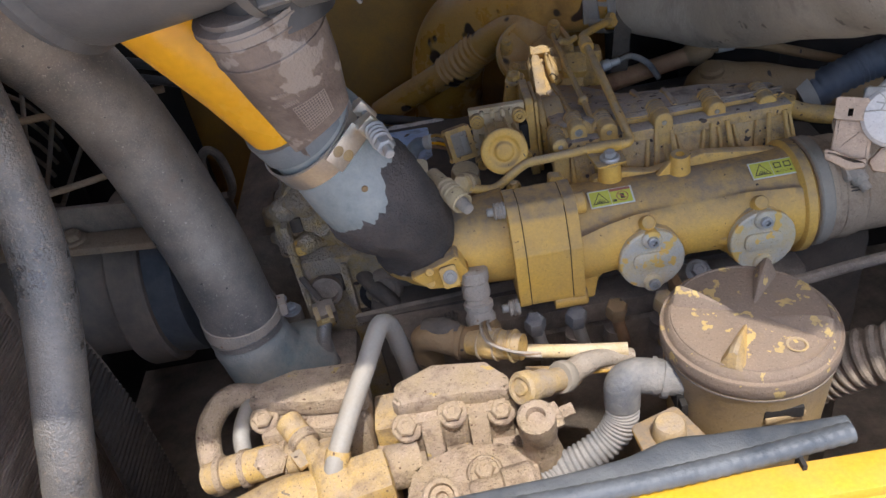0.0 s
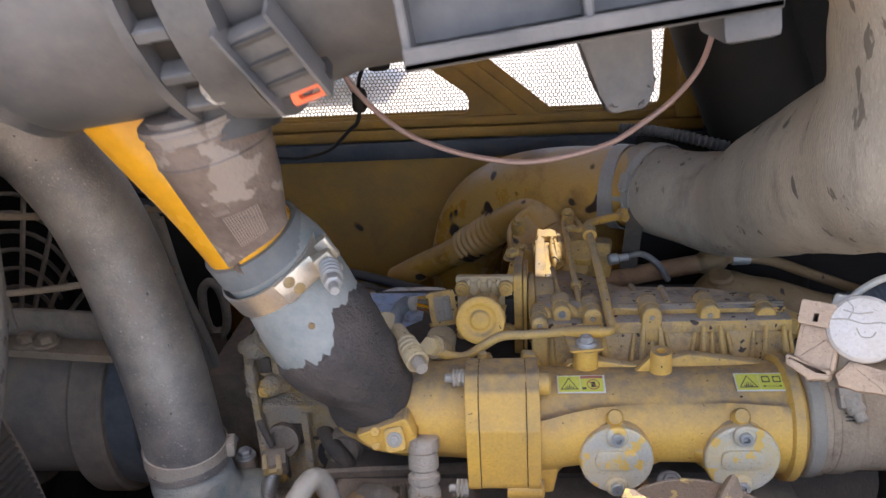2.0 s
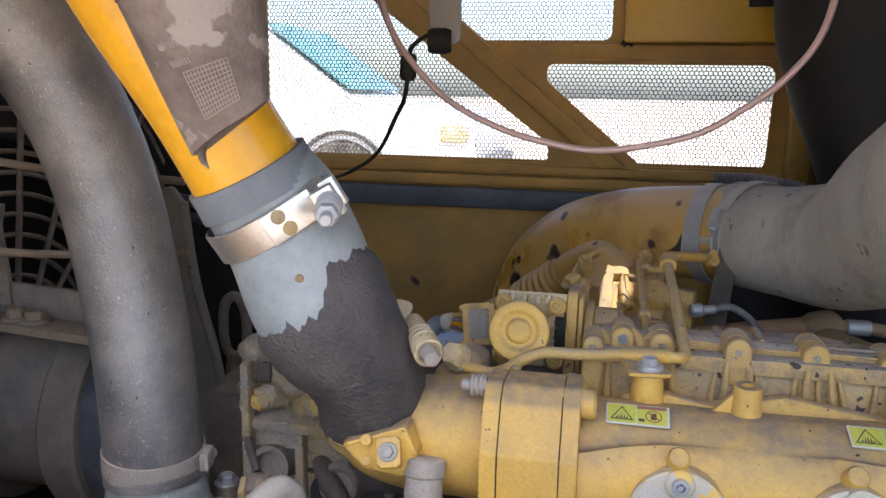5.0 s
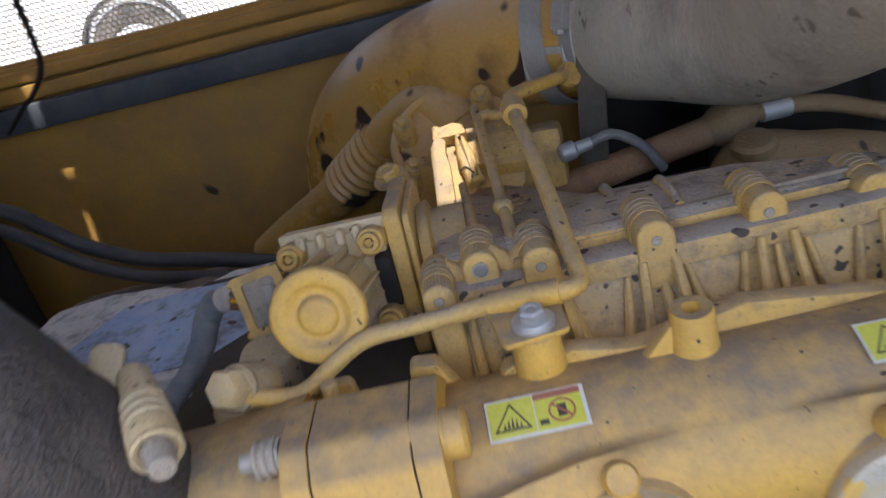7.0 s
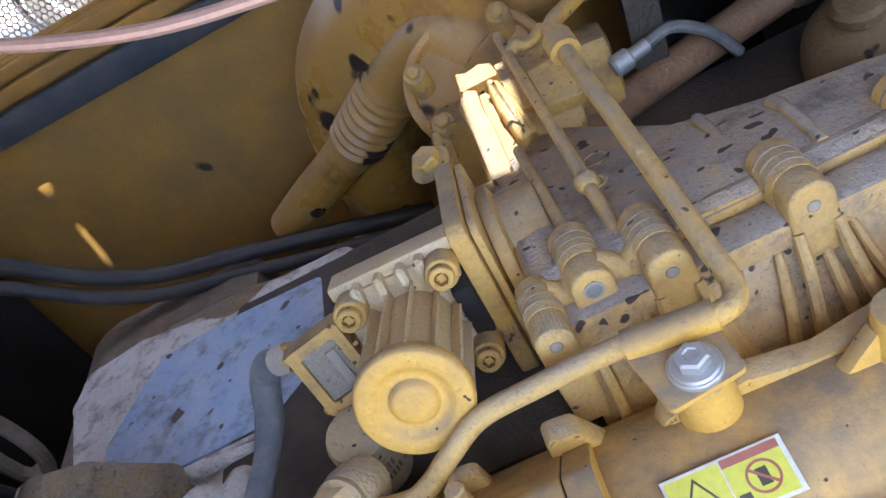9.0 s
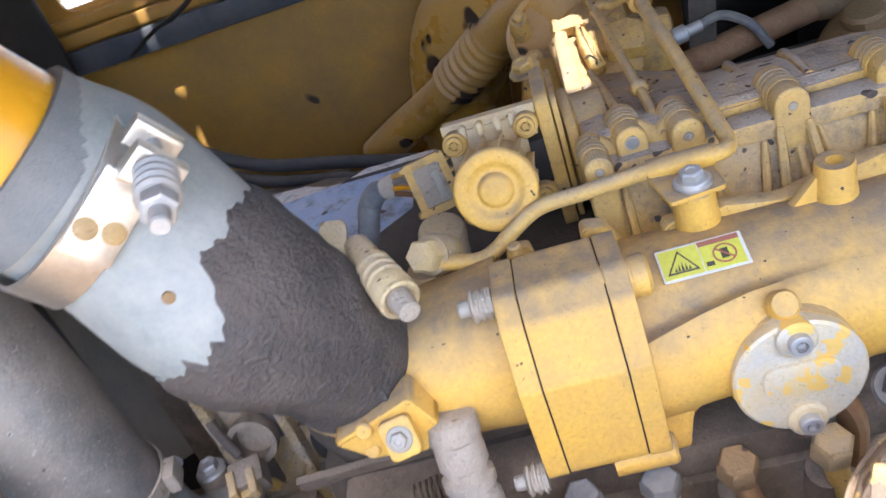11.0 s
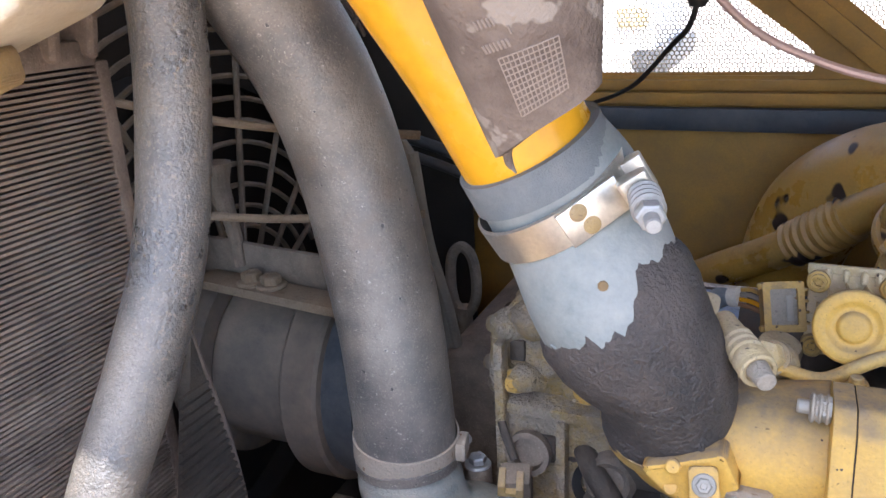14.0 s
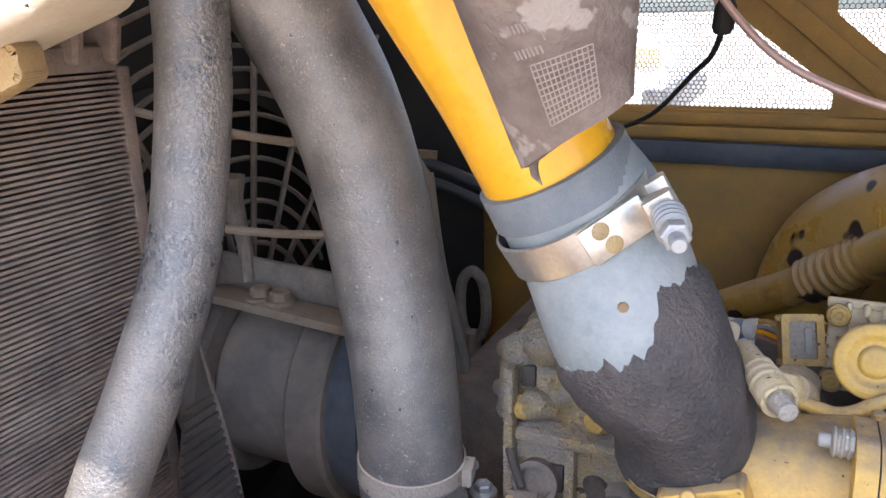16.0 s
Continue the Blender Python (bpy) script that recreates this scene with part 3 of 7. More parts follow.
for wx in (-2.15, -4.35):
    part("wheel_arch", lathe([(0.40, 0), (0.43, 0.0), (0.43, 0.05), (0.40, 0.05)], place((wx, 6.50, GROUND + 0.40), (0, -1, 0)), 32, caps=False), PLASTIC_DARK, car)
    wheel = part("wheel", lathe([(0.22, 0), (0.34, 0.0), (0.375, 0.03), (0.375, 0.2), (0.34, 0.235), (0.24, 0.235), (0.22, 0.20)], place((wx, 6.70, GROUND + 0.375), (0, -1, 0)), 36), TYRE, car)
    part("rim", lathe([(0.23, 0.18), (0.22, 0.215), (0.14, 0.19), (0.07, 0.215), (0.03, 0.22)], place((wx, 6.70, GROUND + 0.375), (0, -1, 0)), 20), CARWHITE, wheel)

# ---- engine ----
block = thing("engine_block", (0.15, 0.85, 0.96), "grimy yellow diesel engine block under the castings, darkened for shade", "engine block")
# Block and head carry the shade below the castings in their colour.
part("crankcase", box((0.62, 0.34, 0.50), Matrix.Translation((0.18, 0.90, 1.23)), 0.02), GRIME_SHADE, block)
part("cylinder_head", box((0.54, 0.24, 0.10), Matrix.Translation((0.17, 0.88, 1.535)), 0.012), GRIME_SHADE, block)
part("side_ledge", box((0.50, 0.06, 0.03), Matrix.Translation((0.14, 0.72, 1.455)), 0.006), GRIME, block)
part("side_cover", box((0.46, 0.05, 0.30), Matrix.Translation((0.14, 0.71, 1.29)), 0.01), GRIME, block)

# timing case at the front end of the engine
case = thing("timing_case", (-0.15, 0.80, 1.1), "oily yellow cast timing case at the engine front", "engine casting")
part("housing", prism(rounded([(-0.20, 1.10), (-0.02, 1.10), (-0.02, 1.50), (-0.06, 1.535), (-0.115, 1.545), (-0.205, 1.545), (-0.205, 1.40)], 0.012), 0.30, Matrix.Translation((0, 1.08, 0)) @ pose(0, 0, 0, 90, 0, 0), 0.006), CLOTTED, case)
part("upper_housing", prism(rounded([(-0.228, 1.535), (-0.115, 1.545), (-0.115, 1.60), (-0.155, 1.632), (-0.192, 1.640), (-0.222, 1.602)], 0.01), 0.055, Matrix.Translation((0, 0.850, 0)) @ pose(0, 0, 0, 90, 0, 0), 0.008), CLOTTED, case, "dust-clotted upper casting")
for x, y, z, r in ((-0.205, 0.81, 1.60, 0.020), (-0.175, 0.80, 1.615, 0.024), (-0.150, 0.81, 1.59, 0.020), (-0.215, 0.82, 1.555, 0.018), (-0.185, 0.79, 1.56, 0.016)):
    part("lump", tube([(x - r, y, z), (x, y - r * 0.4, z + 0.004), (x + r, y, z - 0.003)], [r * 0.4, r * 0.85, r * 0.4], 16, wobble=0.22), CLOTTED, case)
part("flange_rib", box((0.17, 0.012, 0.012), Matrix.Translation((-0.115, 0.777, 1.538)), 0.004), CLOTTED, case)
part("boss", lathe([(0.022, 0), (0.022, 0.03), (0.018, 0.036), (0.012, 0.03)], place((-0.105, 0.79, 1.485), (0, -1, 0.2)), 24), GRIME, case)
part("seal_ring", lathe([(0.024, 0), (0.024, 0.012), (0.016, 0.012), (0.016, 0)], place((-0.12, 0.79, 1.469), (0.2, -1, 0.3)), 24), BLACK, case)
part("stub_pipe", tube([(-0.12, 0.80, 1.465), (-0.105, 0.765, 1.462), (-0.075, 0.745, 1.455), (-0.03, 0.74, 1.45)], 0.011, 14), YELLOW, case)
for x, z in ((-0.195, 1.56), (-0.13, 1.56), (-0.19, 1.44), (-0.06, 1.515)):
    bolt(case, (x, 0.782, z), (0, -1, 0), 0.008, "hex", YELLOW)
for x, z, r in ((-0.17, 1.60, 0.022), (-0.14, 1.575, 0.018)):
    part("cast_boss", lathe([(r, -0.02), (r, 0.0), (r * 0.8, 0.006), (r * 0.5, 0.004)], place((x, 0.80, z - 0.02), (0, -0.9, 0.5)), 18), CLOTTED, case)

# Dark blocks on the face paint the shade of cast pockets.
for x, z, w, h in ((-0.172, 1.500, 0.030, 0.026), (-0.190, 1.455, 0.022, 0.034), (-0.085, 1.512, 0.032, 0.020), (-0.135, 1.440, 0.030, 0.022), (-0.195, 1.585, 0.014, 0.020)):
    part("pocket", box((w, 0.006, h), Matrix.Translation((x, 0.7785 if z < 1.55 else 0.7940, z)), 0.002), GRIME_SHADE, case, "dark grimy patch for a shaded pocket")
for x, z0, z1 in ((-0.150, 1.43, 1.535), (-0.205, 1.43, 1.60), (-0.060, 1.44, 1.51)):
    part("cast_rib", box((0.009, 0.016, z1 - z0), Matrix.Translation((x, 0.776, (z0 + z1) / 2)), 0.003), CLOTTED, case)
part("drain_hose", tube([(-0.135, 0.79, 1.500), (-0.118, 0.760, 1.497), (-0.098, 0.748, 1.475), (-0.092, 0.745, 1.44), (-0.095, 0.75, 1.38)], 0.010, 14), GRIME_SHADE, case, "dark oily drain hose")
part("lead", tube([(-0.215, 0.79, 1.53), (-0.200, 0.765, 1.520), (-0.186, 0.752, 1.500)], 0.004, 10), GRIME_SHADE, case)
part("side_bracket", box((0.07, 0.02, 0.06), Matrix.Translation((-0.225, 0.90, 1.52)), 0.006), CLOTTED, case)
part("front_plate", box((0.20, 0.30, 0.52), Matrix.Translation((-0.215, 1.02, 1.27)), 0.03), GRIME, case, "greasy dark front plate")

# ---- intake manifold ----
mani = thing("intake_manifold", (0.24, 0.70, 1.55), "mustard yellow cast intake manifold with two round ports", "intake manifold")


def runner():
    """The cast runner: a round pipe, flat below between its ports, with a bulge in front that ends in a sharp crease."""
    b = bmesh.new()
    loops = []
    for i in range(61):
        x = 0.115 + 0.254 * i / 60
        r = np.interp(x, (0.115, 0.119, 0.175, 0.235, 0.315, 0.351, 0.355, 0.367, 0.369), (0.050, 0.054, 0.0532, 0.0520, 0.0532, 0.055, 0.059, 0.060, 0.056))
        crease = np.interp(x, (0.118, 0.150, 0.178, 0.223, 0.262, 0.30, 0.343, 0.37), (31, 39, 44, 47, 46, 47, 43, 38))
        h = np.interp(x, (0.115, 0.119, 0.16, 0.19, 0.225, 0.262, 0.285, 0.32, 0.35, 0.355), (0, 0.0066, 0.0062, 0.0046, 0.0006, 0.0004, 0.0036, 0.0050, 0.0044, 0))
        floor_z = np.interp(x, (0.115, 0.132, 0.139, 0.158, 0.170, 0.212, 0.232, 0.268, 0.285, 0.34, 0.352), (1.521, 1.521, 1.550, 1.553, 1.532, 1.532, 1.552, 1.552, 1.532, 1.530, 1.511))
        loop = []
        angles = [(-85 + (crease + 85) * k / 18, h * min(1, max(0, (k - 5) / 7))) for k in range(19)]
        angles += [(crease + 1.5, h * 0.45), (crease + 3.5, -h * 0.15), (crease + 7, -h * 0.45), (crease + 14, -h * 0.40), (crease + 22, -h * 0.22)] + [(crease + 22 + (253 - crease) * k / 24, 0) for k in range(1, 24)]
        for a, lift in angles:
            a = radians(a)
            z = 1.571 + (r + lift) * math.sin(a)
            loop.append(b.verts.new((x, 0.70 - (r + lift) * math.cos(a), max(z, floor_z))))
        loops.append(loop)
    bridge(b, loops)
    b.faces.new(loops[0])
    b.faces.new(loops[-1])
    return b


part("runner", runner(), YELLOW_CLEAN, mani, smooth=60)
part("end_flange", lathe([(0.058, 0), (0.0625, 0.003), (0.0625, 0.012), (0.058, 0.015)], place((0.352, 0.70, 1.571), (1, 0, 0)), 36), YELLOW_CLEAN, mani)
part("foot", prism(rounded([(0.118, 1.519), (0.131, 1.520), (0.136, 1.545), (0.144, 1.562), (0.144, 1.585), (0.118, 1.585)], 0.004), 0.046, Matrix.Translation((0, 0.693, 0)) @ pose(0, 0, 0, 90, 0, 0), 0.003), YELLOW_CLEAN, mani)
PORT_AXIS = Vector((0.0, -0.985, 0.10)).normalized()
for px in (0.190, 0.306):
    c = Vector((px, 0.650, 1.566))
    part("port_boss", lathe([(0.036, -0.03), (0.036, 0.006), (0.034, 0.010)], place(c - PORT_AXIS * 0.004, PORT_AXIS), 32), YELLOW_CLEAN, mani)
    cover = part("port_cover", lathe([(0.0335, 0.006), (0.0345, 0.008), (0.0345, 0.015), (0.033, 0.0165), (0.026, 0.0165)], place(c, PORT_AXIS), 40), ALU, mani, "worn alloy port cover with yellow traces")
    for dz in (-0.026, 0.026):
        q = c + PORT_AXIS * 0.012 + Vector((0, 0.1, 0.985)).normalized() * dz
        part("ear", lathe([(0.0105, -0.008), (0.0105, 0.007), (0.009, 0.0085)], place(q, PORT_AXIS), 18), ALU, cover)
        bolt(cover, q + PORT_AXIS * 0.0085, PORT_AXIS, 0.0058, "torx", STEEL)
    part("raised_panel", prism(rounded([(-0.020, -0.009), (0.020, -0.009), (0.020, 0.011), (-0.020, 0.011)], 0.009), 0.004, place(c + PORT_AXIS * 0.0155, PORT_AXIS), 0.0015), ALU, cover)
for px in (0.189, 0.305):
    part("pad", lathe([(0.0085, -0.02), (0.0080, 0.006), (0.0065, 0.0085)], place((px, 0.6500, 1.6045), (0, -0.75, 0.66)), 18), YELLOW_CLEAN, mani)
    part("skirt", tube([(px - 0.043, 0.662, 1.556), (px - 0.034, 0.652, 1.566), (px - 0.022, 0.650, 1.562)], [0.004, 0.008, 0.010], 14), YELLOW_CLEAN, mani)
part("shoulder_boss", lathe([(0.0115, -0.006), (0.0115, 0.016), (0.009, 0.018)], place((0.112, 0.666, 1.634), (1, 0, 0)), 18), YELLOW_CLEAN, mani)
part("rear_fin", prism(rounded([(0.14, 1.600), (0.36, 1.600), (0.35, 1.622), (0.27, 1.634), (0.215, 1.622), (0.185, 1.628), (0.15, 1.626)], 0.006), 0.012, Matrix.Translation((0, 0.728, 0)) @ pose(0, 0, 0, 90, 0, 0), 0.003), YELLOW, mani)
part("clip_boss", lathe([(0.0135, -0.04), (0.0125, 0.0), (0.0118, 0.014), (0.0105, 0.0155)], place((0.168, 0.716, 1.630), (0, 0, 1)), 24), YELLOW_CLEAN, mani)
part("boss", lathe([(0.0145, -0.05), (0.0112, -0.015), (0.0104, 0.0), (0.0098, 0.002), (0.0046, 0.002), (0.0042, -0.008)], place((0.241, 0.706, 1.643), (0, -0.05, 1)), 24), YELLOW_CLEAN, mani, "hollow threaded boss")
part("boss_web", prism([(-0.03, -0.025), (0, -0.025), (0, 0), (-0.008, 0)], 0.008, Matrix.Translation((0.238, 0.712, 1.638)) @ pose(0, 0, 0, 90, 0, 0), 0.002), YELLOW_CLEAN, mani)

for x, a, r in ((0.300, 72, 0.0062), (0.296, 66, 0.0042), (0.193, 100, 0.0050), (0.215, 62, 0.0020), (0.268, 58, 0.0016), (0.330, 66, 0.0022), (0.236, 76, 0.0016)):
    n_ = Vector((0, -math.cos(radians(a)), math.sin(radians(a))))
    q = Vector((x, 0.70, 1.571)) + n_ * 0.0534
    part("grease_spot", tube([q - Vector((r, 0, 0)), q + Vector((0, 0.0006, 0)), q + Vector((r, 0.0008, 0))], [r * 0.5, r, r * 0.55], 14, 4, wobble=0.35), GRIME_SHADE, mani, "dark dried grease spot").matrix_basis = Matrix.Translation(q) @ frame_of(n_).to_4x4() @ Matrix.Diagonal((1, 1, 0.12, 1)) @ frame_of(n_).to_4x4().inverted() @ Matrix.Translation(-q)

# spacer block between manifold and throat
sp = thing("heater_block", (0.08, 0.70, 1.53), "yellow square cast inlet block with two gasket joints", "inlet block")
SEC = rounded([(0.634, 1.532), (0.634, 1.60), (0.648, 1.636), (0.662, 1.647), (0.698, 1.645), (0.738, 1.612), (0.76, 1.57), (0.75, 1.53), (0.70, 1.515)], 0.010)
yz = Matrix(((0, 0, 1, 0), (1, 0, 0, 0), (0, 1, 0, 0), (0, 0, 0, 1)))
for name, x0, d, s in (("inlet_flange", 0.0480, 0.0125, 1.0), ("heater_body", 0.0612, 0.0445, 0.992), ("outlet_flange", 0.1064, 0.0125, 1.0)):
    sec = [(0.70 + (y - 0.70) * s, 1.58 + (z - 1.58) * s) for y, z in SEC]
    part(name, prism(sec, d, Matrix.Translation((x0, 0, 0)) @ yz, 0.0012), YELLOW_CLEAN, sp)
for x in (0.0605, 0.1057):
    part("gasket", prism([(0.70 + (y - 0.70) * 0.985, 1.58 + (z - 1.58) * 0.985) for y, z in SEC], 0.0008, Matrix.Translation((x, 0, 0)) @ yz, 0), BLACK, sp)
for y, z in ((0.661, 1.636), (0.640, 1.528)):
    part("ear", lathe([(0.010, -0.020), (0.010, 0.014), (0.0085, 0.016)], place((0.106, y + 0.004, z), (1, 0, 0)), 18), YELLOW_CLEAN, sp)
for y, z in ((0.668, 1.640), (0.638, 1.533)):
    part("stud_collar", corrugated([(0.046, y, z), (0.040, y, z), (0.0345, y, z)], 0.0092, 0.0016, 0.0040, 16), GREYCAST, sp)
    bolt(sp, (0.0475, y, z), (-1, 0, 0), 0.0082, "stud", TUBE)
part("rear_tab", prism(rounded([(-0.012, 0), (0.012, 0), (0.008, 0.028), (-0.006, 0.028)], 0.005), 0.008, Matrix.Translation((0.064, 0.733, 1.604)) @ pose(0, 0, 0, 90, 0, 0), 0.002), YELLOW, sp)
part("dowel", lathe([(0.0044, -0.016), (0.0044, 0.003), (0.0036, 0.004)], place((0.0635, 0.716, 1.637), (0, 0, 1)), 18), YELLOW, sp)
part("front_tab", prism(rounded([(-0.012, 0), (0.016, 0), (0.004, 0.024), (-0.010, 0.026)], 0.004), 0.012, Matrix.Translation((0.113, 0.735, 1.608)) @ pose(0, 0, 0, 90, 0, 0), 0.002), YELLOW, sp)

# throat elbow under the silicone hose
HOSE = [(-0.054, 0.706, 1.594), (-0.053, 0.678, 1.640), (-0.080, 0.660, 1.692), (-0.1105, 0.664, 1.7545), (-0.1335, 0.6495, 1.7985)]
throat = thing("inlet_throat", (0.0, 0.70, 1.54), "yellow cast inlet elbow joining hose and block", "inlet elbow")
part("elbow", tube([(0.052, 0.704, 1.584), (0.015, 0.704, 1.582), (-0.016, 0.706, 1.580), (-0.042, 0.711, 1.580), (-0.055, 0.704, 1.602)], [0.052, 0.049, 0.0475, 0.0445, 0.040], 36), YELLOW_CLEAN, throat)
part("bead", tube([(-0.0545, 0.7080, 1.5905), (-0.0545, 0.7000, 1.6030)], 0.0448, 36, wobble=0.03), YELLOW, throat)
part("lug", prism(rounded([(-0.062, 1.592), (-0.043, 1.574), (-0.012, 1.570), (0.000, 1.590), (-0.010, 1.612), (-0.030, 1.604)], 0.004), 0.022, Matrix.Translation((0, 0.664, 0)) @ pose(0, 0, 0, 90, 0, 0), 0.003), YELLOW_CLEAN, throat, "triangular cast lug")
PN = Vector((0.05, -0.86, 0.50)).normalized()
part("bolt_pad", prism(rounded([(-0.0092, -0.0115), (0.0092, -0.0115), (0.0092, 0.0115), (-0.0092, 0.0115)], 0.004), 0.010, place((-0.0205, 0.640, 1.590), PN) @ pose(0, 0, 0, 0, 0, 8), 0.0015), YELLOW_CLEAN, throat)
bolt(throat, Vector((-0.0205, 0.640, 1.590)) + PN * 0.0102, PN, 0.0050, "hex", TUBE)
for q in ((-0.040, 0.641, 1.598), (-0.041, 0.643, 1.581)):
    part("plug", lathe([(0.0050, -0.01), (0.0050, 0.001), (0.004, 0.002)], place(q, (-0.1, -0.9, 0.4)), 16), YELLOW_CLEAN, throat)
part("rear_boss", lathe([(0.014, -0.03), (0.014, 0.012), (0.012, 0.014)], place((0.025, 0.708, 1.611), (0.1, -0.3, 1)), 20), YELLOW, throat)

# ---- charge-air hose ----
hose = thing("charge_hose", (-0.046, 0.71, 1.595), "grey silicone hose elbow half coated in black bitumen", "hose")
part("hose_body", tube(HOSE, [0.0415, 0.0425, 0.0515, 0.0510, 0.0465], 48, per=10, wobble=0.03), SILICONE, hose)
part("hose_end", tube([(-0.1262, 0.6543, 1.7812), (-0.1307, 0.6515, 1.7912), (-0.1352, 0.6485, 1.8015)], [0.0482, 0.0478, 0.0476], 48), WOVEN, hose, "dark woven fabric hose end")


def coat():
    """The bitumen coat: a lumpy shell with a ragged upper edge."""
    b = bmesh.new()
    path = spline(HOSE, 12)
    fr = frames_along(path)
    n, rows = 168, 44
    radii = [0.0415, 0.0425, 0.0515, 0.0510, 0.0465]

    def at(s):
        s = max(0.0, min(s, len(fr) - 1.001))
        i = int(s)
        u = s - i
        q = fr[i][0].lerp(fr[i + 1][0], u)
        x, y = fr[i][1].lerp(fr[i + 1][1], u), fr[i][2].lerp(fr[i + 1][2], u)
        k = min(int(s / 12), 3)
        v = s / 12 - k
        v = v * v * (3 - 2 * v)
        return q, x, y, radii[k] * (1 - v) + radii[k + 1] * v
    loops = []
    for r in range(rows + 1):
        loop = []
        for j in range(n):
            a = 6.28318531 * j / n
            q, x, y, rad = at(18)
            d = x * math.cos(a) + y * math.sin(a)
            side = d.normalized()
            right = max(-1, min(1, (side.x * 0.9 + side.y * 0.25)))
            step = 1 / (1 + math.exp(-(right - 0.34) * 17))
            edge = 24.9 + 4.3 * step + 0.7 * noise.noise(side * 4.0) + 0.6 * noise.noise(side * 11) + 0.35 * noise.noise(side * 28)
            s = -0.6 + (edge + 0.6) * r / rows
            q, x, y, rad = at(s)
            d = x * math.cos(a) + y * math.sin(a)
            p = q + d * rad
            lump = 0.0032 + 0.0018 * noise.noise(p * 45) + 0.0011 * noise.noise(p * 130)
            if r == rows:
                lump = 0.0002
            elif r == rows - 1:
                lump *= 0.8
            if r == 0:
                lump = 0.0
            loop.append(b.verts.new(p + d * lump))
        loops.append(loop)
    bridge(b, loops)
    return b


part("bitumen_coat", coat(), TAR, hose, "lumpy black bitumen coat with ragged edge", smooth=50)
# T-bolt clamp
AX = (Vector(HOSE[4]) - Vector(HOSE[3])).normalized()
CC = Vector((-0.1200, 0.6580, 1.7672))
clamp = thing("t_bolt_clamp", CC, "bright steel T-bolt clamp round the silicone hose", "hose clamp")
part("band", lathe([(0.0494, 0), (0.0514, 0.0008), (0.0514, 0.0232), (0.0494, 0.024)], place(CC - AX * 0.012, AX), 56, caps=False), BAND, clamp)
TD = (Vector((-0.050, 0.588, 1.777)) - Vector((-0.072, 0.662, 1.787))).normalized()   # the way the T-bolt points
s_ = AX.cross(TD).normalized()
s_ = s_ if s_.x > 0 else -s_
f_ = Vector((0.576, -0.817, -0.036))
f_ = (f_ - AX * f_.dot(AX)).normalized()
fs_ = AX.cross(f_)
part("strap", box((0.040, 0.0225, 0.0018), Matrix.Translation(CC + f_ * 0.0516 + s_ * 0.006) @ Matrix((fs_, AX, f_)).transposed().to_4x4(), 0.0006), BAND, clamp)
for dx, dz in ((0.001, -0.0056), (-0.002, 0.0056)):
    part("rivet", lathe([(0.0058, 0), (0.0054, 0.0014), (0.0030, 0.0022)], place(CC + f_ * 0.0530 + fs_ * dx + AX * dz, f_), 18), CANBODY, clamp, "tan rivet head")
q_ = Vector((-0.0605, 0.6235, 1.7815)) - s_ * 0.003
for k in (-0.004, -0.030):
    lug_ = prism(rounded([(-0.007, -0.008), (0.007, -0.008), (0.004, 0.010), (-0.004, 0.010)], 0.003), 0.0235, Matrix.Translation(q_ + TD * k - AX * 0.01175) @ Matrix((TD, s_, -AX)).transposed().to_4x4() @ Matrix.Translation((0, 0, -0.0235)), 0.001)
    part("trunnion", lug_, BAND, clamp)
part("t_bolt", lathe([(0.0035, -0.04), (0.0035, 0.040), (0.003, 0.042)], place(q_ + s_ * 0.003, TD), 14), STEEL, clamp)
part("spring", corrugated([q_ + s_ * 0.003 + TD * 0.004, q_ + s_ * 0.003 + TD * 0.014, q_ + s_ * 0.003 + TD * 0.026], 0.0095, 0.0016, 0.0052, 18), STEEL, clamp)
bolt(clamp, q_ + s_ * 0.003 + TD * 0.026, TD, 0.0080, "stud", STEEL, "nut")

# bright yellow charge pipe going up from the hose
cp = thing("charge_pipe", (-0.13, 0.645, 1.80), "glossy bright yellow steel charge-air pipe", "pipe")
part("pipe", tube([(-0.1255, 0.655, 1.778), (-0.1600, 0.637, 1.848), (-0.2030, 0.619, 1.928), (-0.2630, 0.598, 2.038), (-0.3170, 0.581, 2.138), (-0.3670, 0.561, 2.238)], [0.0435, 0.0415, 0.0432, 0.0440, 0.0440, 0.0440], 40), YELLOW_PIPE, cp)

# ---- dust valve under the air cleaner ----
valve = thing("dust_valve", (-0.108, 0.515, 1.935), "perished brown rubber dust ejector valve with moulded grid", "dust valve")
U = Vector((0.98, 0.05, 0.32)).normalized()
b = bmesh.new()
top_c, tip_c = Vector((-0.110, 0.520, 1.942)), Vector((-0.087, 0.538, 1.823))
dn = (tip_c - top_c).normalized()
u_ = (U - dn * U.dot(dn)).normalized()
w_ = dn.cross(u_)
loops = []
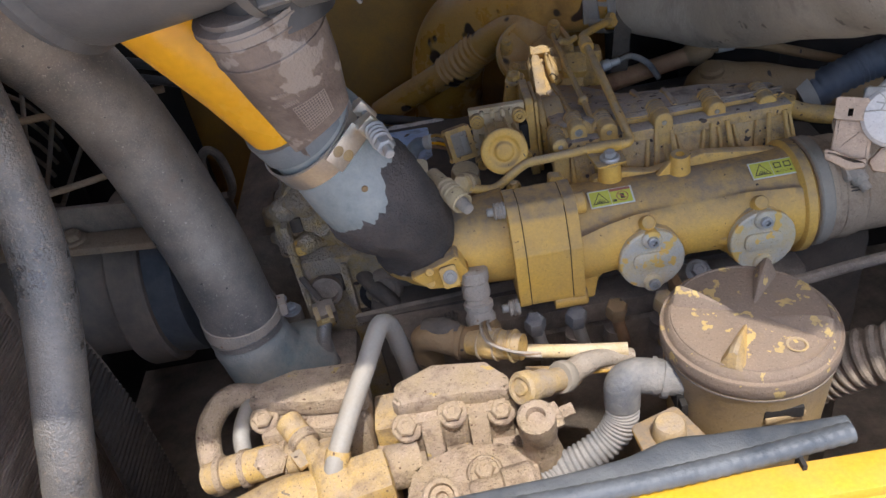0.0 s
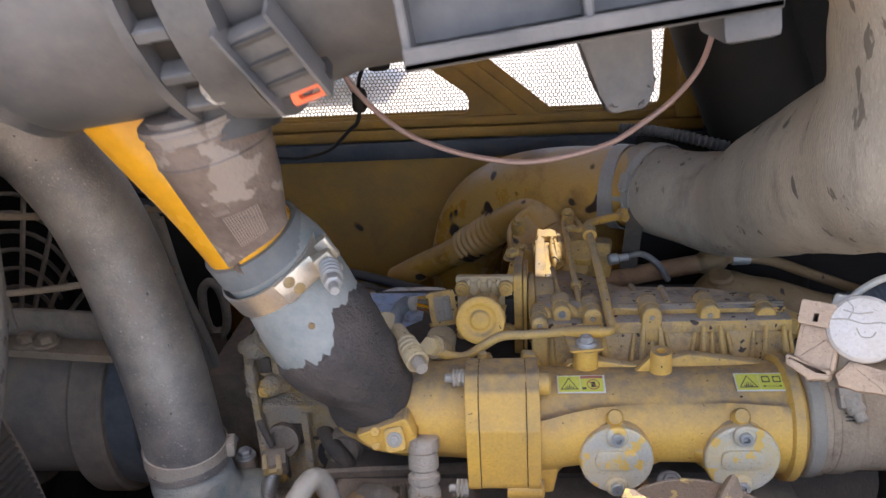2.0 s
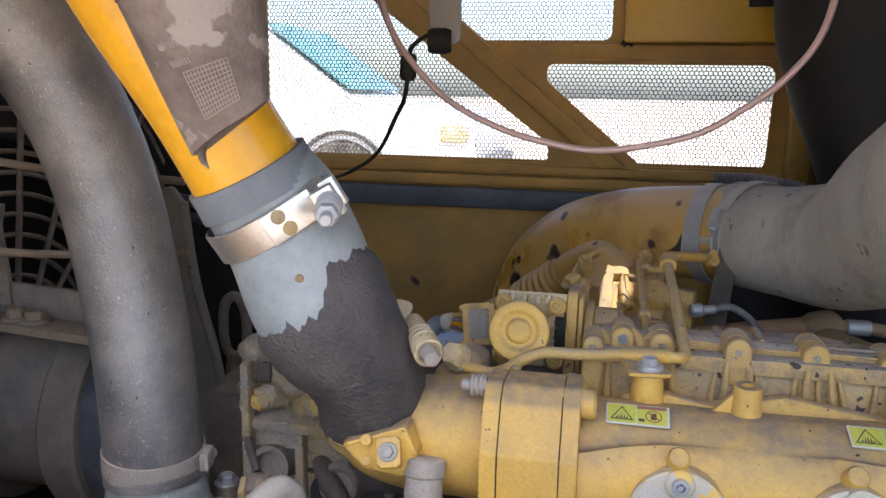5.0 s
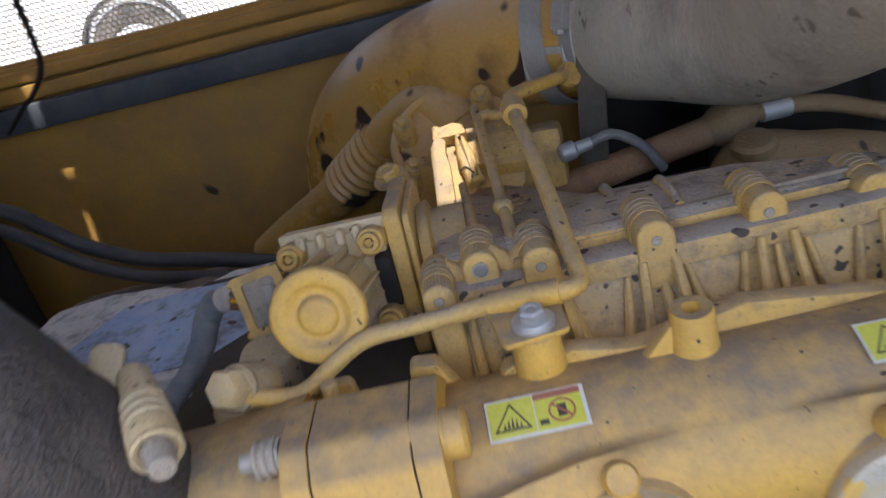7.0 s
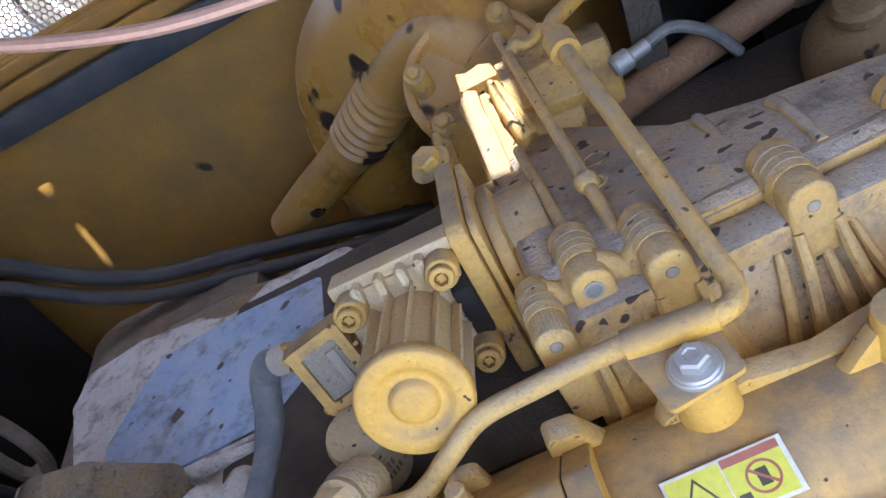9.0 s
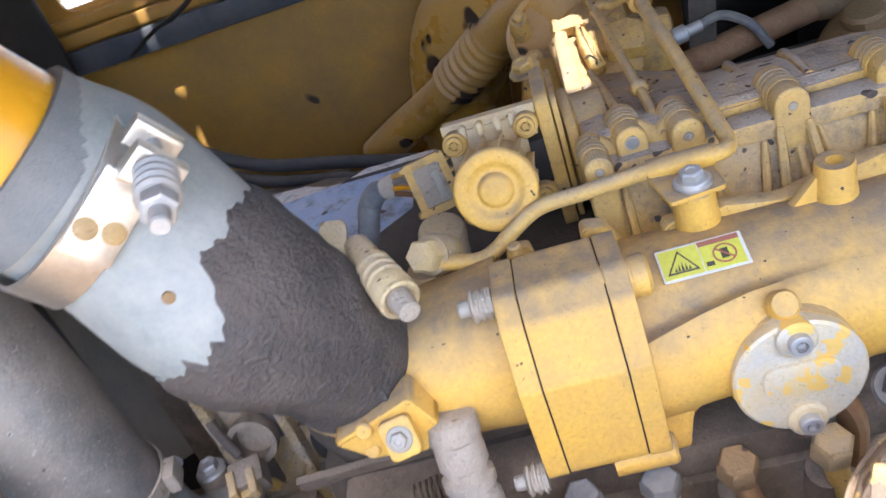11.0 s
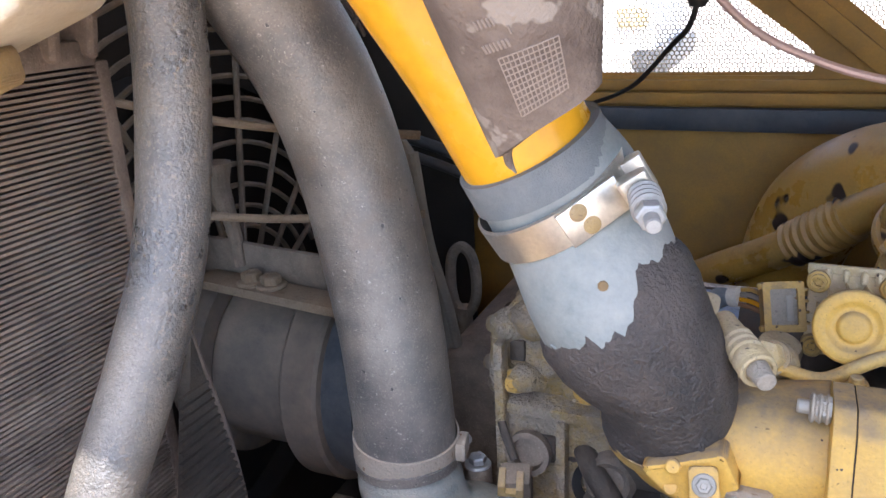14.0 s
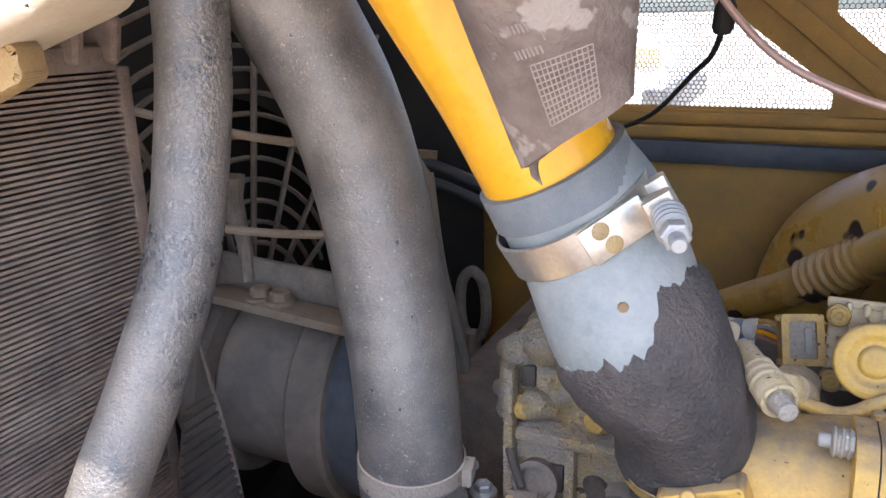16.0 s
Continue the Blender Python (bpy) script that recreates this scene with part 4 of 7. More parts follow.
for s, ru, rw in ((-0.03, 0.036, 0.036), (0.0, 0.036, 0.036), (0.004, 0.0425, 0.0425), (0.03, 0.0425, 0.0425), (0.07, 0.0412, 0.0412), (0.22, 0.0400, 0.0395), (0.26, 0.0400, 0.0390), (0.30, 0.0395, 0.036), (0.5, 0.0365, 0.029), (0.7, 0.033, 0.022), (0.9, 0.0295, 0.015), (1.0, 0.0280, 0.012), (1.0, 0.024, 0.008), (0.9, 0.023, 0.008)):
    loop = []
    for j in range(40):
        a = 6.28318531 * j / 40
        q = top_c + (tip_c - top_c) * s + u_ * ru * math.cos(a) + w_ * rw * math.sin(a)
        q -= dn * 0.026 * max(0.0, (s - 0.45) / 0.55) * (0.5 + 0.5 * math.cos(a))
        loop.append(b.verts.new(q + Vector((0, 0, 1)) * 0.004 * noise.noise(q * 30) * (s > 0.95)))
    loops.append(loop)
bridge(b, loops)
b.faces.new(loops[0])
part("sleeve", b, FLAP, valve, smooth=50)


def on_valve(s, c, lift=0.0):
    """A point on the front of the valve's sleeve: s down its length, c across."""
    k = (0.30, 0.5, 0.7, 0.9, 1.0)
    ru = np.interp(s, k, (0.0395, 0.0365, 0.033, 0.0295, 0.0280))
    rw = np.interp(s, k, (0.036, 0.029, 0.022, 0.015, 0.012))
    a = math.acos(max(-1, min(1, c)))
    sg = -1 if w_.y > 0 else 1
    slant = 0.026 * max(0.0, (s - 0.45) / 0.55) * (0.5 + 0.5 * c)
    return top_c + (tip_c - top_c) * s + u_ * (ru + lift) * c + w_ * sg * (rw + lift) * math.sin(a) - dn * slant


GRID = mat("pale_rubber_ridges", (0.20, 0.155, 0.125), dust=(0.29, 0.23, 0.18), amount=0.5, rough=0.8)
b = bmesh.new()
for i in range(13):
    c = -0.20 + 0.062 * i
    tube([on_valve(0.62 + 0.27 * k / 6, c, 0.0001) for k in range(7)], 0.00035, 5, 1, b)
for i in range(11):
    s = 0.62 + 0.027 * i
    tube([on_valve(s, -0.20 + 0.744 * k / 8, 0.0001) for k in range(9)], 0.00035, 5, 1, b)
part("moulded_grid", b, GRID, valve, "moulded square grid")["kind"] = "stuff"
b = bmesh.new()
for i, (n0, n1) in enumerate(((-0.30, -0.02), (0.05, 0.12), (-0.32, 0.05))):
    for k in range(int((n1 - n0) / 0.05)):
        c = n0 + 0.05 * k
        tube([on_valve(0.45 + 0.05 * i, c, 0.0002), on_valve(0.485 + 0.05 * i, c + 0.015, 0.0002)], 0.0006, 5, 1, b)
part("moulded_lettering", b, GRID, valve, "worn moulded marks")["kind"] = "stuff"
# thin moulding rings round the collar, a torn tab at the lip
for s in (0.035, 0.10, 0.235):
    r = np.interp(s, (0.03, 0.07, 0.22), (0.0425, 0.0412, 0.0400))
    part("moulding_ring", lathe([(r - 0.001, -0.0012), (r + 0.0009, -0.0006), (r + 0.0009, 0.0006), (r - 0.001, 0.0012)], place(top_c + (tip_c - top_c) * s, dn), 48, caps=False), FLAP, valve)
part("torn_tab", tube([tip_c - u_ * 0.020 - dn * 0.008, tip_c - u_ * 0.022 + dn * 0.001, tip_c - u_ * 0.020 + dn * 0.008], [0.006, 0.004, 0.001], 8, squash=0.4), FLAP, valve)
# hardened drips, glossy blisters and pale crust at the coat's edges
for a, b_, r in (((-0.040, 0.6515, 1.598), (-0.044, 0.651, 1.586), 0.0016), ((-0.053, 0.6525, 1.594), (-0.056, 0.653, 1.584), 0.0014), ((-0.025, 0.6515, 1.613), (-0.024, 0.655, 1.602), 0.0018)):
    part("drip", tube([a, ((a[0] + b_[0]) / 2, (a[1] + b_[1]) / 2 - 0.001, (a[2] + b_[2]) / 2), b_], [r, r * 1.2, r * 0.5], 8), TAR, hose)
for x, y, z, r in ((-0.083, 0.6160, 1.664, 0.0034), (-0.091, 0.6150, 1.669, 0.0024), (-0.080, 0.6180, 1.658, 0.0028), (-0.087, 0.6150, 1.666, 0.0020), (-0.036, 0.633, 1.695, 0.0018)):
    part("tar_blister", tube([(x - r, y + 0.001, z), (x, y - 0.0005, z + r * 0.3), (x + r, y + 0.001, z)], [r * 0.4, r, r * 0.4], 8, 3, wobble=0.4), PLASTIC_DARK, hose, "glossy tar blister")
for k in range(21):
    u = k / 25
    a, b_, c = Vector((-0.112, 0.6200, 1.682)), Vector((-0.091, 0.6090, 1.692)), Vector((-0.060, 0.6130, 1.700))
    q = (a.lerp(b_, u * 2) if u < 0.5 else b_.lerp(c, u * 2 - 1)) + Vector((0, 0, 0.003 * noise.noise(Vector((k * 1.7, 0, 0)))))
    part("crust_flake", tube([q + Vector((-0.002, 0.001, 0)), q, q + Vector((0.002, 0.001, 0.001))], [0.0005, 0.0012 + 0.0006 * noise.noise(Vector((0, k * 2.3, 0))), 0.0005], 6, 2), SILICONE, hose)
part("worn_spot", lathe([(0.0034, -0.001), (0.0030, 0.0006), (0.0012, 0.0008)], place((-0.0800, 0.6125, 1.728), (0.2, -0.97, 0.1)), 9), BROWN, hose, "worn brown spot")

# ---- air cleaner ----
AXY, AXZ, AR = 0.545, 2.060, 0.120
TILTED = Matrix.Translation((-0.10, AXY, AXZ)) @ pose(0, 0, 0, 0, -7, 0) @ Matrix.Translation((0.10, -AXY, -AXZ))
filt = thing("air_cleaner", (0.0, AXY, AXZ - AR), "dusty grey plastic air cleaner housing with clips and ribs", "air cleaner")


def fpart(name, bm, material, parent=None, label=""):
    return part(name, bm, material, parent or filt, label, m=TILTED)


fpart("end_cover", lathe([(0.02, 0), (0.105, 0.0), (0.118, 0.004), (0.1225, 0.012), (0.118, 0.018), (0.1195, 0.022), (0.1195, 0.150), (0.1195, 0.158)], place((-0.240, AXY, AXZ), (1, 0, 0)), 64), PLASTIC, None, "plain dusty end cover")
ring = bmesh.new()
lathe([(0.115, 0), (0.133, 0.0), (0.134, 0.007), (0.1205, 0.008), (0.1205, 0.026), (0.134, 0.027), (0.134, 0.054), (0.115, 0.056)], place((-0.116, AXY, AXZ), (1, 0, 0)), 64, ring)
fpart("joint_ring", ring, PLASTIC, None, "slotted joint ring")
# Black band puts shade into the slots between the ring's ribs.
fpart("slot_band", lathe([(0.1150, 0), (0.1209, 0.0), (0.1209, 0.0172), (0.1150, 0.0172)], place((-0.1077, AXY, AXZ), (1, 0, 0)), 64, caps=False), BLACK, None, "black band as shade in the slots of the joint ring")
for k in range(26):
    a = radians(360 / 26 * k)
    d = Vector((0, math.cos(a), math.sin(a)))
    m = Matrix.Translation(Vector((-0.099, AXY, AXZ)) + d * 0.127) @ Matrix((Vector((1, 0, 0)), Vector((1, 0, 0)).cross(d) * -1, d)).transposed().to_4x4()
    fpart("ring_rib", box((0.020, 0.008, 0.013), m, 0.001, seg=1), PLASTIC)
fpart("neck_cone", lathe([(0.1195, 0), (0.118, 0.03), (0.112, 0.06), (0.112, 0.115)], place((-0.068, AXY, AXZ), (1, 0, 0)), 56), PLASTIC)
fpart("main_body", lathe([(0.1, 0), (0.114, 0.004), (0.114, 0.205), (0.1, 0.21)], place((0.045, AXY, AXZ), (1, 0, 0)), 56), PLASTIC)
for k in range(7):
    x = -0.060 + 0.013 * k
    fpart("shroud_rib", box((0.004, 0.03, 0.05), Matrix.Translation((x, 0.438, 2.042)), 0.001, seg=1), PLASTIC)
fpart("shroud_bar", box((0.10, 0.012, 0.006), Matrix.Translation((-0.022, 0.430, 2.017)), 0.001), PLASTIC)
bx = bmesh.new()
for lo, hi in (((0.055, 0.446, 1.960), (0.246, 0.450, 2.09)), ((0.055, 0.432, 1.952), (0.246, 0.50, 1.957)), ((0.055, 0.432, 2.022), (0.246, 0.47, 2.026)), ((0.055, 0.424, 1.950), (0.060, 0.50, 2.09)), ((0.150, 0.424, 1.950), (0.155, 0.50, 2.09)), ((0.241, 0.424, 1.950), (0.246, 0.50, 2.09)), ((0.055, 0.420, 1.950), (0.246, 0.434, 1.955)), ((0.055, 0.420, 1.950), (0.246, 0.424, 1.962))):
    c = [(p + q) / 2 + d for p, q, d in zip(lo, hi, (-0.022, 0.0, 0.007))]
    box([q - p for p, q in zip(lo, hi)], Matrix.Translation(c), 0.001, bx, 1)
fpart("rib_box", bx, PLASTIC, None, "boxed stiffening ribs")
for x in (0.045, 0.064, 0.083, 0.102, 0.145, 0.165, 0.185):
    fpart("rib", box((0.003, 0.012, 0.03), Matrix.Translation((x, 0.442, 2.010)), 0.001, seg=1), PLASTIC_DARK)
fpart("end_foot", box((0.030, 0.06, 0.022), Matrix.Translation((0.210, 0.455, 1.953)), 0.005), PLASTIC)
sn = bmesh.new()
prism(rounded([(-0.026, 0.02), (0.026, 0.02), (0.024, -0.036), (0.018, -0.050), (-0.006, -0.050), (-0.012, -0.036)], 0.008), 0.05, Matrix.Translation((0.150, 0.565, 1.945)) @ pose(0, 0, 0, 90, 0, 0), 0.005, sn)
fpart("snout", sn, PLASTIC, None, "short drain snout")
LM = Matrix.Translation((-0.040, 0.448, 1.975)) @ pose(0, 0, 0, 34, 0, 0) @ pose(0, 0, 0, 0, -14, 0)
latch = fpart("latch", box((0.034, 0.012, 0.050), LM, 0.003), PLASTIC, None, "dark sprung clip")
for dx in (-0.0165, 0.0165):
    fpart("side_bar", box((0.0030, 0.018, 0.066), LM @ Matrix.Translation((dx, -0.004, 0.002)), 0.0015), PLASTIC, latch)
for dz in (-0.012, 0.004, 0.02):
    fpart("step", box((0.030, 0.014, 0.004), LM @ Matrix.Translation((0, -0.001, dz)), 0.0015), PLASTIC_DARK, latch)
fpart("tongue_frame", box((0.034, 0.014, 0.008), LM @ Matrix.Translation((0.002, 0.004, -0.024)), 0.002), PLASTIC_DARK, latch)
tg = pierced(rounded([(-0.0125, -0.0042), (0.0125, -0.0042), (0.0118, 0.0042), (-0.0118, 0.0042)], 0.003), [rounded([(-0.007, -0.0015), (0.007, -0.0015), (0.007, 0.0015), (-0.007, 0.0015)], 0.001)], 0.006, LM @ Matrix.Translation((0.004, -0.002, -0.030)) @ pose(0, 0, 0, 60, 0, 0))
fpart("tongue", tg, ORANGE, latch, "orange latch tongue")
fpart("outlet_stub", lathe([(0.036, -0.02), (0.036, 0.03)], place((-0.108, 0.523, 1.945), (0, 0.0, 1)), 30), PLASTIC_DARK)
fpart("clip_lever", box((0.014, 0.012, 0.04), Matrix.Translation((-0.112, 0.462, 1.985)) @ pose(0, 0, 0, 40, 0, 0), 0.003), PLASTIC_DARK)
link("bolt", bolt_mesh("hex", 0.007, STEEL), filt, TILTED @ place((-0.088, 0.470, 1.960), (0, -0.8, -0.5)))
fpart("label_patch", box((0.075, 0.0012, 0.04), Matrix.Translation((-0.175, 0.4415, 2.120)) @ pose(0, 0, 0, -30, 0, 0), 0.0004), LABEL_WHITE, None, "faded pale sticker")

# hanging bracket, wire and cable
br = thing("hanger_bracket", (-0.06, 0.92, 1.91), "dusty flat steel bracket hanging from the hood", "bracket")
part("strap", prism(rounded([(-0.012, 0), (0.020, 0), (0.012, 0.40), (-0.035, 0.40)], 0.010), 0.005, Matrix.Translation((-0.048, 0.925, 1.908)) @ pose(0, 0, 0, 90, 0, 0), 0.001), TUBE, br)
part("bush", lathe([(0.011, -0.012), (0.013, -0.006), (0.013, 0.006), (0.011, 0.012)], place((-0.050, 0.918, 1.911), (1, 0.2, 0)), 18), BLACK, br)
wire = thing("copper_wire", (0.12, 0.82, 1.81), "thin pinkish copper wire hanging in a slack loop", "wire")
part("strand", tube([(-0.100, 0.80, 2.05), (-0.086, 0.82, 1.959), (-0.077, 0.82, 1.924), (-0.057, 0.82, 1.890), (-0.020, 0.82, 1.853), (0.025, 0.82, 1.830), (0.069, 0.82, 1.817), (0.123, 0.82, 1.811), (0.194, 0.82, 1.825), (0.232, 0.82, 1.846), (0.268, 0.82, 1.875), (0.293, 0.82, 1.913), (0.303, 0.82, 1.974), (0.30, 0.80, 2.06)], 0.0030, 10, 5), COPPER, wire)
part("second_strand", tube([(-0.104, 0.80, 2.05), (-0.090, 0.826, 1.959), (-0.082, 0.828, 1.930), (-0.066, 0.83, 1.895), (-0.060, 0.832, 1.880)], 0.0030, 10, 5), COPPER, wire)
part("clip", box((0.014, 0.012, 0.014), Matrix.Translation((-0.086, 0.82, 1.958)), 0.003), BLUECLIP, wire, "blue plastic clip")
cable = thing("black_cable", (-0.10, 0.88, 1.80), "thin black cable looping down behind the pipe", "cable")
part("cable", tube([(-0.060, 0.90, 1.915), (-0.062, 0.85, 1.90), (-0.060, 0.832, 1.879), (-0.068, 0.85, 1.855), (-0.085, 0.885, 1.838), (-0.136, 0.98, 1.790), (-0.200, 1.07, 1.758), (-0.256, 1.15, 1.738), (-0.34, 1.25, 1.70)], 0.0023, 10, 6), BLACK, cable)
part("joint", lathe([(0.006, -0.012), (0.008, -0.008), (0.008, 0.008), (0.006, 0.012)], place((-0.060, 0.832, 1.882), (0.1, -0.2, 1)), 12), BLACK, cable)

# ---- right end: ducts ----
duct = thing("intake_duct", (0.42, 0.92, 1.66), "dusty grey moulded rubber intake duct with rising branch", "air duct")
part("duct_body", tube([(0.2750, 1.0560, 1.7085), (0.307, 1.0056, 1.7077), (0.3657, 0.9169, 1.7226), (0.3862, 0.807, 1.7791), (0.4088, 0.6984, 1.8343), (0.4222, 0.6137, 1.8844), (0.4336, 0.5978, 1.9633), (0.429, 0.5931, 2.0484), (0.428, 0.592, 2.25)], [0.0565, 0.0585, 0.0635, 0.0714, 0.080, 0.0915, 0.1045, 0.1160, 0.118], 56, wobble=0.02), STREAKED, duct)
part("moulding_line", box((0.060, 0.002, 0.0016), Matrix.Translation((0.388, 0.487, 1.985)) @ pose(0, 0, 0, 0, 0, -25), 0.0005), DUCT, duct)
hose_clamp("duct_clamp", (0.291, 1.031, 1.7083), (0.60, -0.80, 0.0), 0.0588, 0.014, None, (-0.3, -0.9, 0.3), "dull steel worm-drive clamp on the grey duct")
el = thing("turbo_inlet_elbow", (0.05, 1.22, 1.45), "oil-stained yellow steel elbow with dark blotches", "pipe elbow")
part("pipe", tube([(0.285, 1.040, 1.706), (0.225, 1.075, 1.701), (0.150, 1.122, 1.687), (0.088, 1.170, 1.658), (0.045, 1.210, 1.610), (0.022, 1.235, 1.54), (0.012, 1.25, 1.44), (0.010, 1.25, 1.34)], [0.055, 0.055, 0.056, 0.058, 0.060, 0.060, 0.060, 0.06], 44), YELLOW_OILED, el)
part("weld_bead", tube([(0.118, 1.146, 1.668), (0.114, 1.149, 1.667)], 0.0590, 44), YELLOW_OILED, el)
part("lower_flange", lathe([(0.062, 0), (0.072, 0.002), (0.072, 0.012), (0.062, 0.014)], place((0.012, 1.25, 1.44), (0.05, 0, -1)), 40), YELLOW_OILED, el)
vb = thing("v_band_clamp", (0.24, 1.06, 1.70), "dull stamped steel latch clamp on the yellow elbow", "pipe clamp")
part("band", lathe([(0.0565, 0), (0.0585, 0.001), (0.0585, 0.019), (0.0565, 0.02)], place((0.243, 1.064, 1.7025), (0.83, -0.55, 0.06)), 44, caps=False), STEEL, vb)
for dz in (-0.012, 0.012):
    part("lever", box((0.034, 0.004, 0.006), Matrix.Translation((0.228, 1.010, 1.692 + dz)) @ pose(0, 0, 0, 0, 0, -36), 0.001), STEEL, vb)
part("hook", box((0.006, 0.006, 0.034), Matrix.Translation((0.214, 1.020, 1.692)), 0.001), STEEL, vb)
part("hook", box((0.006, 0.006, 0.034), Matrix.Translation((0.243, 1.000, 1.692)), 0.001), STEEL, vb)
stack = thing("exhaust_pipe", (0.44, 1.17, 1.3), "black sooty vertical exhaust pipe behind the duct", "exhaust pipe")
part("pipe", tube([(0.385, 1.15, 2.32), (0.385, 1.15, 2.0), (0.405, 1.155, 1.90), (0.45, 1.17, 1.80), (0.475, 1.18, 1.70), (0.48, 1.18, 1.3)], 0.078, 36), BLACK, stack)
sp2 = thing("ribbed_hose", (0.30, 1.08, 1.76), "thin grey ribbed conduit lying over the elbow", "conduit")
part("conduit", corrugated([(0.262, 1.175, 1.755), (0.29, 1.158, 1.757), (0.33, 1.13, 1.756), (0.40, 1.10, 1.742)], 0.009, 0.0018, 0.006, 12), PLASTIC, sp2)

rp = thing("oil_drain_pipe", (0.30, 1.0, 1.58), "rust-brown steel pipe behind the valve cover", "pipe")
part("pipe", tube([(0.170, 0.985, 1.585), (0.240, 0.990, 1.597), (0.300, 0.990, 1.608), (0.350, 0.990, 1.616)], 0.0125, 20), RUSTPIPE, rp)
part("end_fitting", tube([(0.342, 0.990, 1.614), (0.352, 0.990, 1.617), (0.366, 0.992, 1.620), (0.376, 0.994, 1.618)], [0.0135, 0.0168, 0.0165, 0.012], 20), BROWN, rp)
part("thin_pipe", tube([(0.372, 0.992, 1.619), (0.40, 0.994, 1.620), (0.44, 0.998, 1.612), (0.50, 1.01, 1.585), (0.60, 1.03, 1.54)], 0.0070, 14), BROWN, rp)
part("sleeve", tube([(0.385, 0.993, 1.6195), (0.408, 0.995, 1.619)], 0.0085, 16), STEEL, rp)
ob_ = thing("oil_filler_casting", (0.36, 0.93, 1.55), "rounded dusty brown casting behind the valve cover", "engine casting")
part("body", tube([(0.328, 0.925, 1.570), (0.355, 0.93, 1.596), (0.41, 0.935, 1.588), (0.48, 0.93, 1.573), (0.57, 0.91, 1.553)], [0.016, 0.032, 0.027, 0.023, 0.023], 28, wobble=0.08), BROWN, ob_)
part("cap", lathe([(0.016, 0), (0.016, 0.006), (0.013, 0.009)], place((0.352, 0.920, 1.622), (-0.1, -0.2, 1)), 22), BROWN, ob_)
ch = thing("coolant_hose", (0.50, 0.85, 1.60), "dark ribbed coolant hose with steel end", "hose")
part("hose", corrugated([(0.478, 0.92, 1.562), (0.53, 0.92, 1.582), (0.578, 0.92, 1.598), (0.70, 0.90, 1.63)], 0.024, 0.0015, 0.007, 20), NAVY, ch)
part("collar", tube([(0.470, 0.92, 1.559), (0.487, 0.92, 1.566)], 0.027, 20), TUBE, ch)
lp = thing("lower_pipe", (0.42, 0.85, 1.56), "short yellow pipe with union nut beside the cover", "pipe")
part("pipe", tube([(0.372, 0.85, 1.60), (0.40, 0.84, 1.605), (0.44, 0.82, 1.595), (0.50, 0.80, 1.59), (0.6, 0.79, 1.58)], 0.011, 14), YELLOW, lp)
part("union_nut", lathe([(0.016, 0), (0.016, 0.02), (0.013, 0.022)], place((0.40, 0.84, 1.605), (0.8, -0.4, -0.2)), 6), YELLOW, lp)

# boot and white breather beyond the manifold's end
bt = thing("rubber_boot", (0.45, 0.70, 1.52), "brown dusty rubber boot clamped on the manifold end", "rubber boot")
BM = place((0.369, 0.70, 1.573), (1, 0, 0))
part("boot", lathe([(0.0560, 0), (0.0585, 0.002), (0.0590, 0.020), (0.0565, 0.022), (0.0562, 0.050), (0.0540, 0.053), (0.0535, 0.30)], BM, 48), PINK, bt)
part("front_bead", lathe([(0.0590, 0.001), (0.0606, 0.003), (0.0606, 0.013), (0.0590, 0.015)], BM, 48, caps=False), DUCT, bt, "grey-brown rubber bead")
part("clamp_band", lathe([(0.0563, 0.028), (0.0574, 0.029), (0.0574, 0.043), (0.0563, 0.044)], BM, 48, caps=False), PINK, bt, "dusty slotted clamp band")
for i in range(7):
    a = radians(118 + 3.4 * i)
    part("slot", box((0.009, 0.0015, 0.0012), Matrix.Translation((0.405, 0.70 - 0.0573 * math.sin(a), 1.573 - 0.0573 * math.cos(a))) @ pose(0, 0, 0, math.degrees(math.pi / 2 - a), 0, 0), 0), BLACK, bt)
part("clamp_housing", box((0.020, 0.020, 0.012), Matrix.Translation((0.405, 0.660, 1.617)) @ pose(0, 0, 0, 48, 0, 0), 0.003), GREYCAST, bt)
part("clamp_screw", lathe([(0.0075, -0.012), (0.0085, -0.010), (0.0085, 0.004), (0.0055, 0.006), (0.0055, 0.013), (0.0045, 0.014)], place((0.408, 0.652, 1.612), (0.35, -0.72, -0.60)), 20), GREYCAST, bt)

PEACH = mat("peach_dusty_plastic", (0.34, 0.245, 0.165), dust=(0.40, 0.30, 0.21), amount=0.5, rough=0.7, scale=30, bump=0.4, stain=0.4, stain_colour=(0.17, 0.12, 0.085), stain_scale=60, grit=0.4)
CAPWHITE = mat("crazed_white_paint", (0.50, 0.475, 0.44), dust=(0.44, 0.38, 0.31), amount=0.5, rough=0.55, scale=30, bump=0.3, grit=0.3)
wb = thing("breather_valve", (0.325, 0.525, 1.74), "dusty white round breather cap on a tan block", "breather")
WN = Vector((-0.42, -0.74, 0.52)).normalized()
WM = place((0.3085, 0.5205, 1.7745), WN)


def on_breather(x, y, z):
    return WM @ Matrix.Translation((x, y, z))


part("block", pierced(rounded([(-0.0105, -0.006), (0.0125, -0.006), (0.0125, 0.011), (-0.0105, 0.011)], 0.0025), [rounded([(-0.0012, -0.0035), (0.0022, -0.0030), (0.0022, 0.0030), (-0.0012, 0.0025)], 0.0006)], 0.016, on_breather(0, 0, -0.012)), PEACH, wb, "tan block with a slot", smooth=25)
part("slot_back", box((0.018, 0.014, 0.003), on_breather(0.001, 0.002, -0.016), 0.0005), GRIME_SHADE, wb)
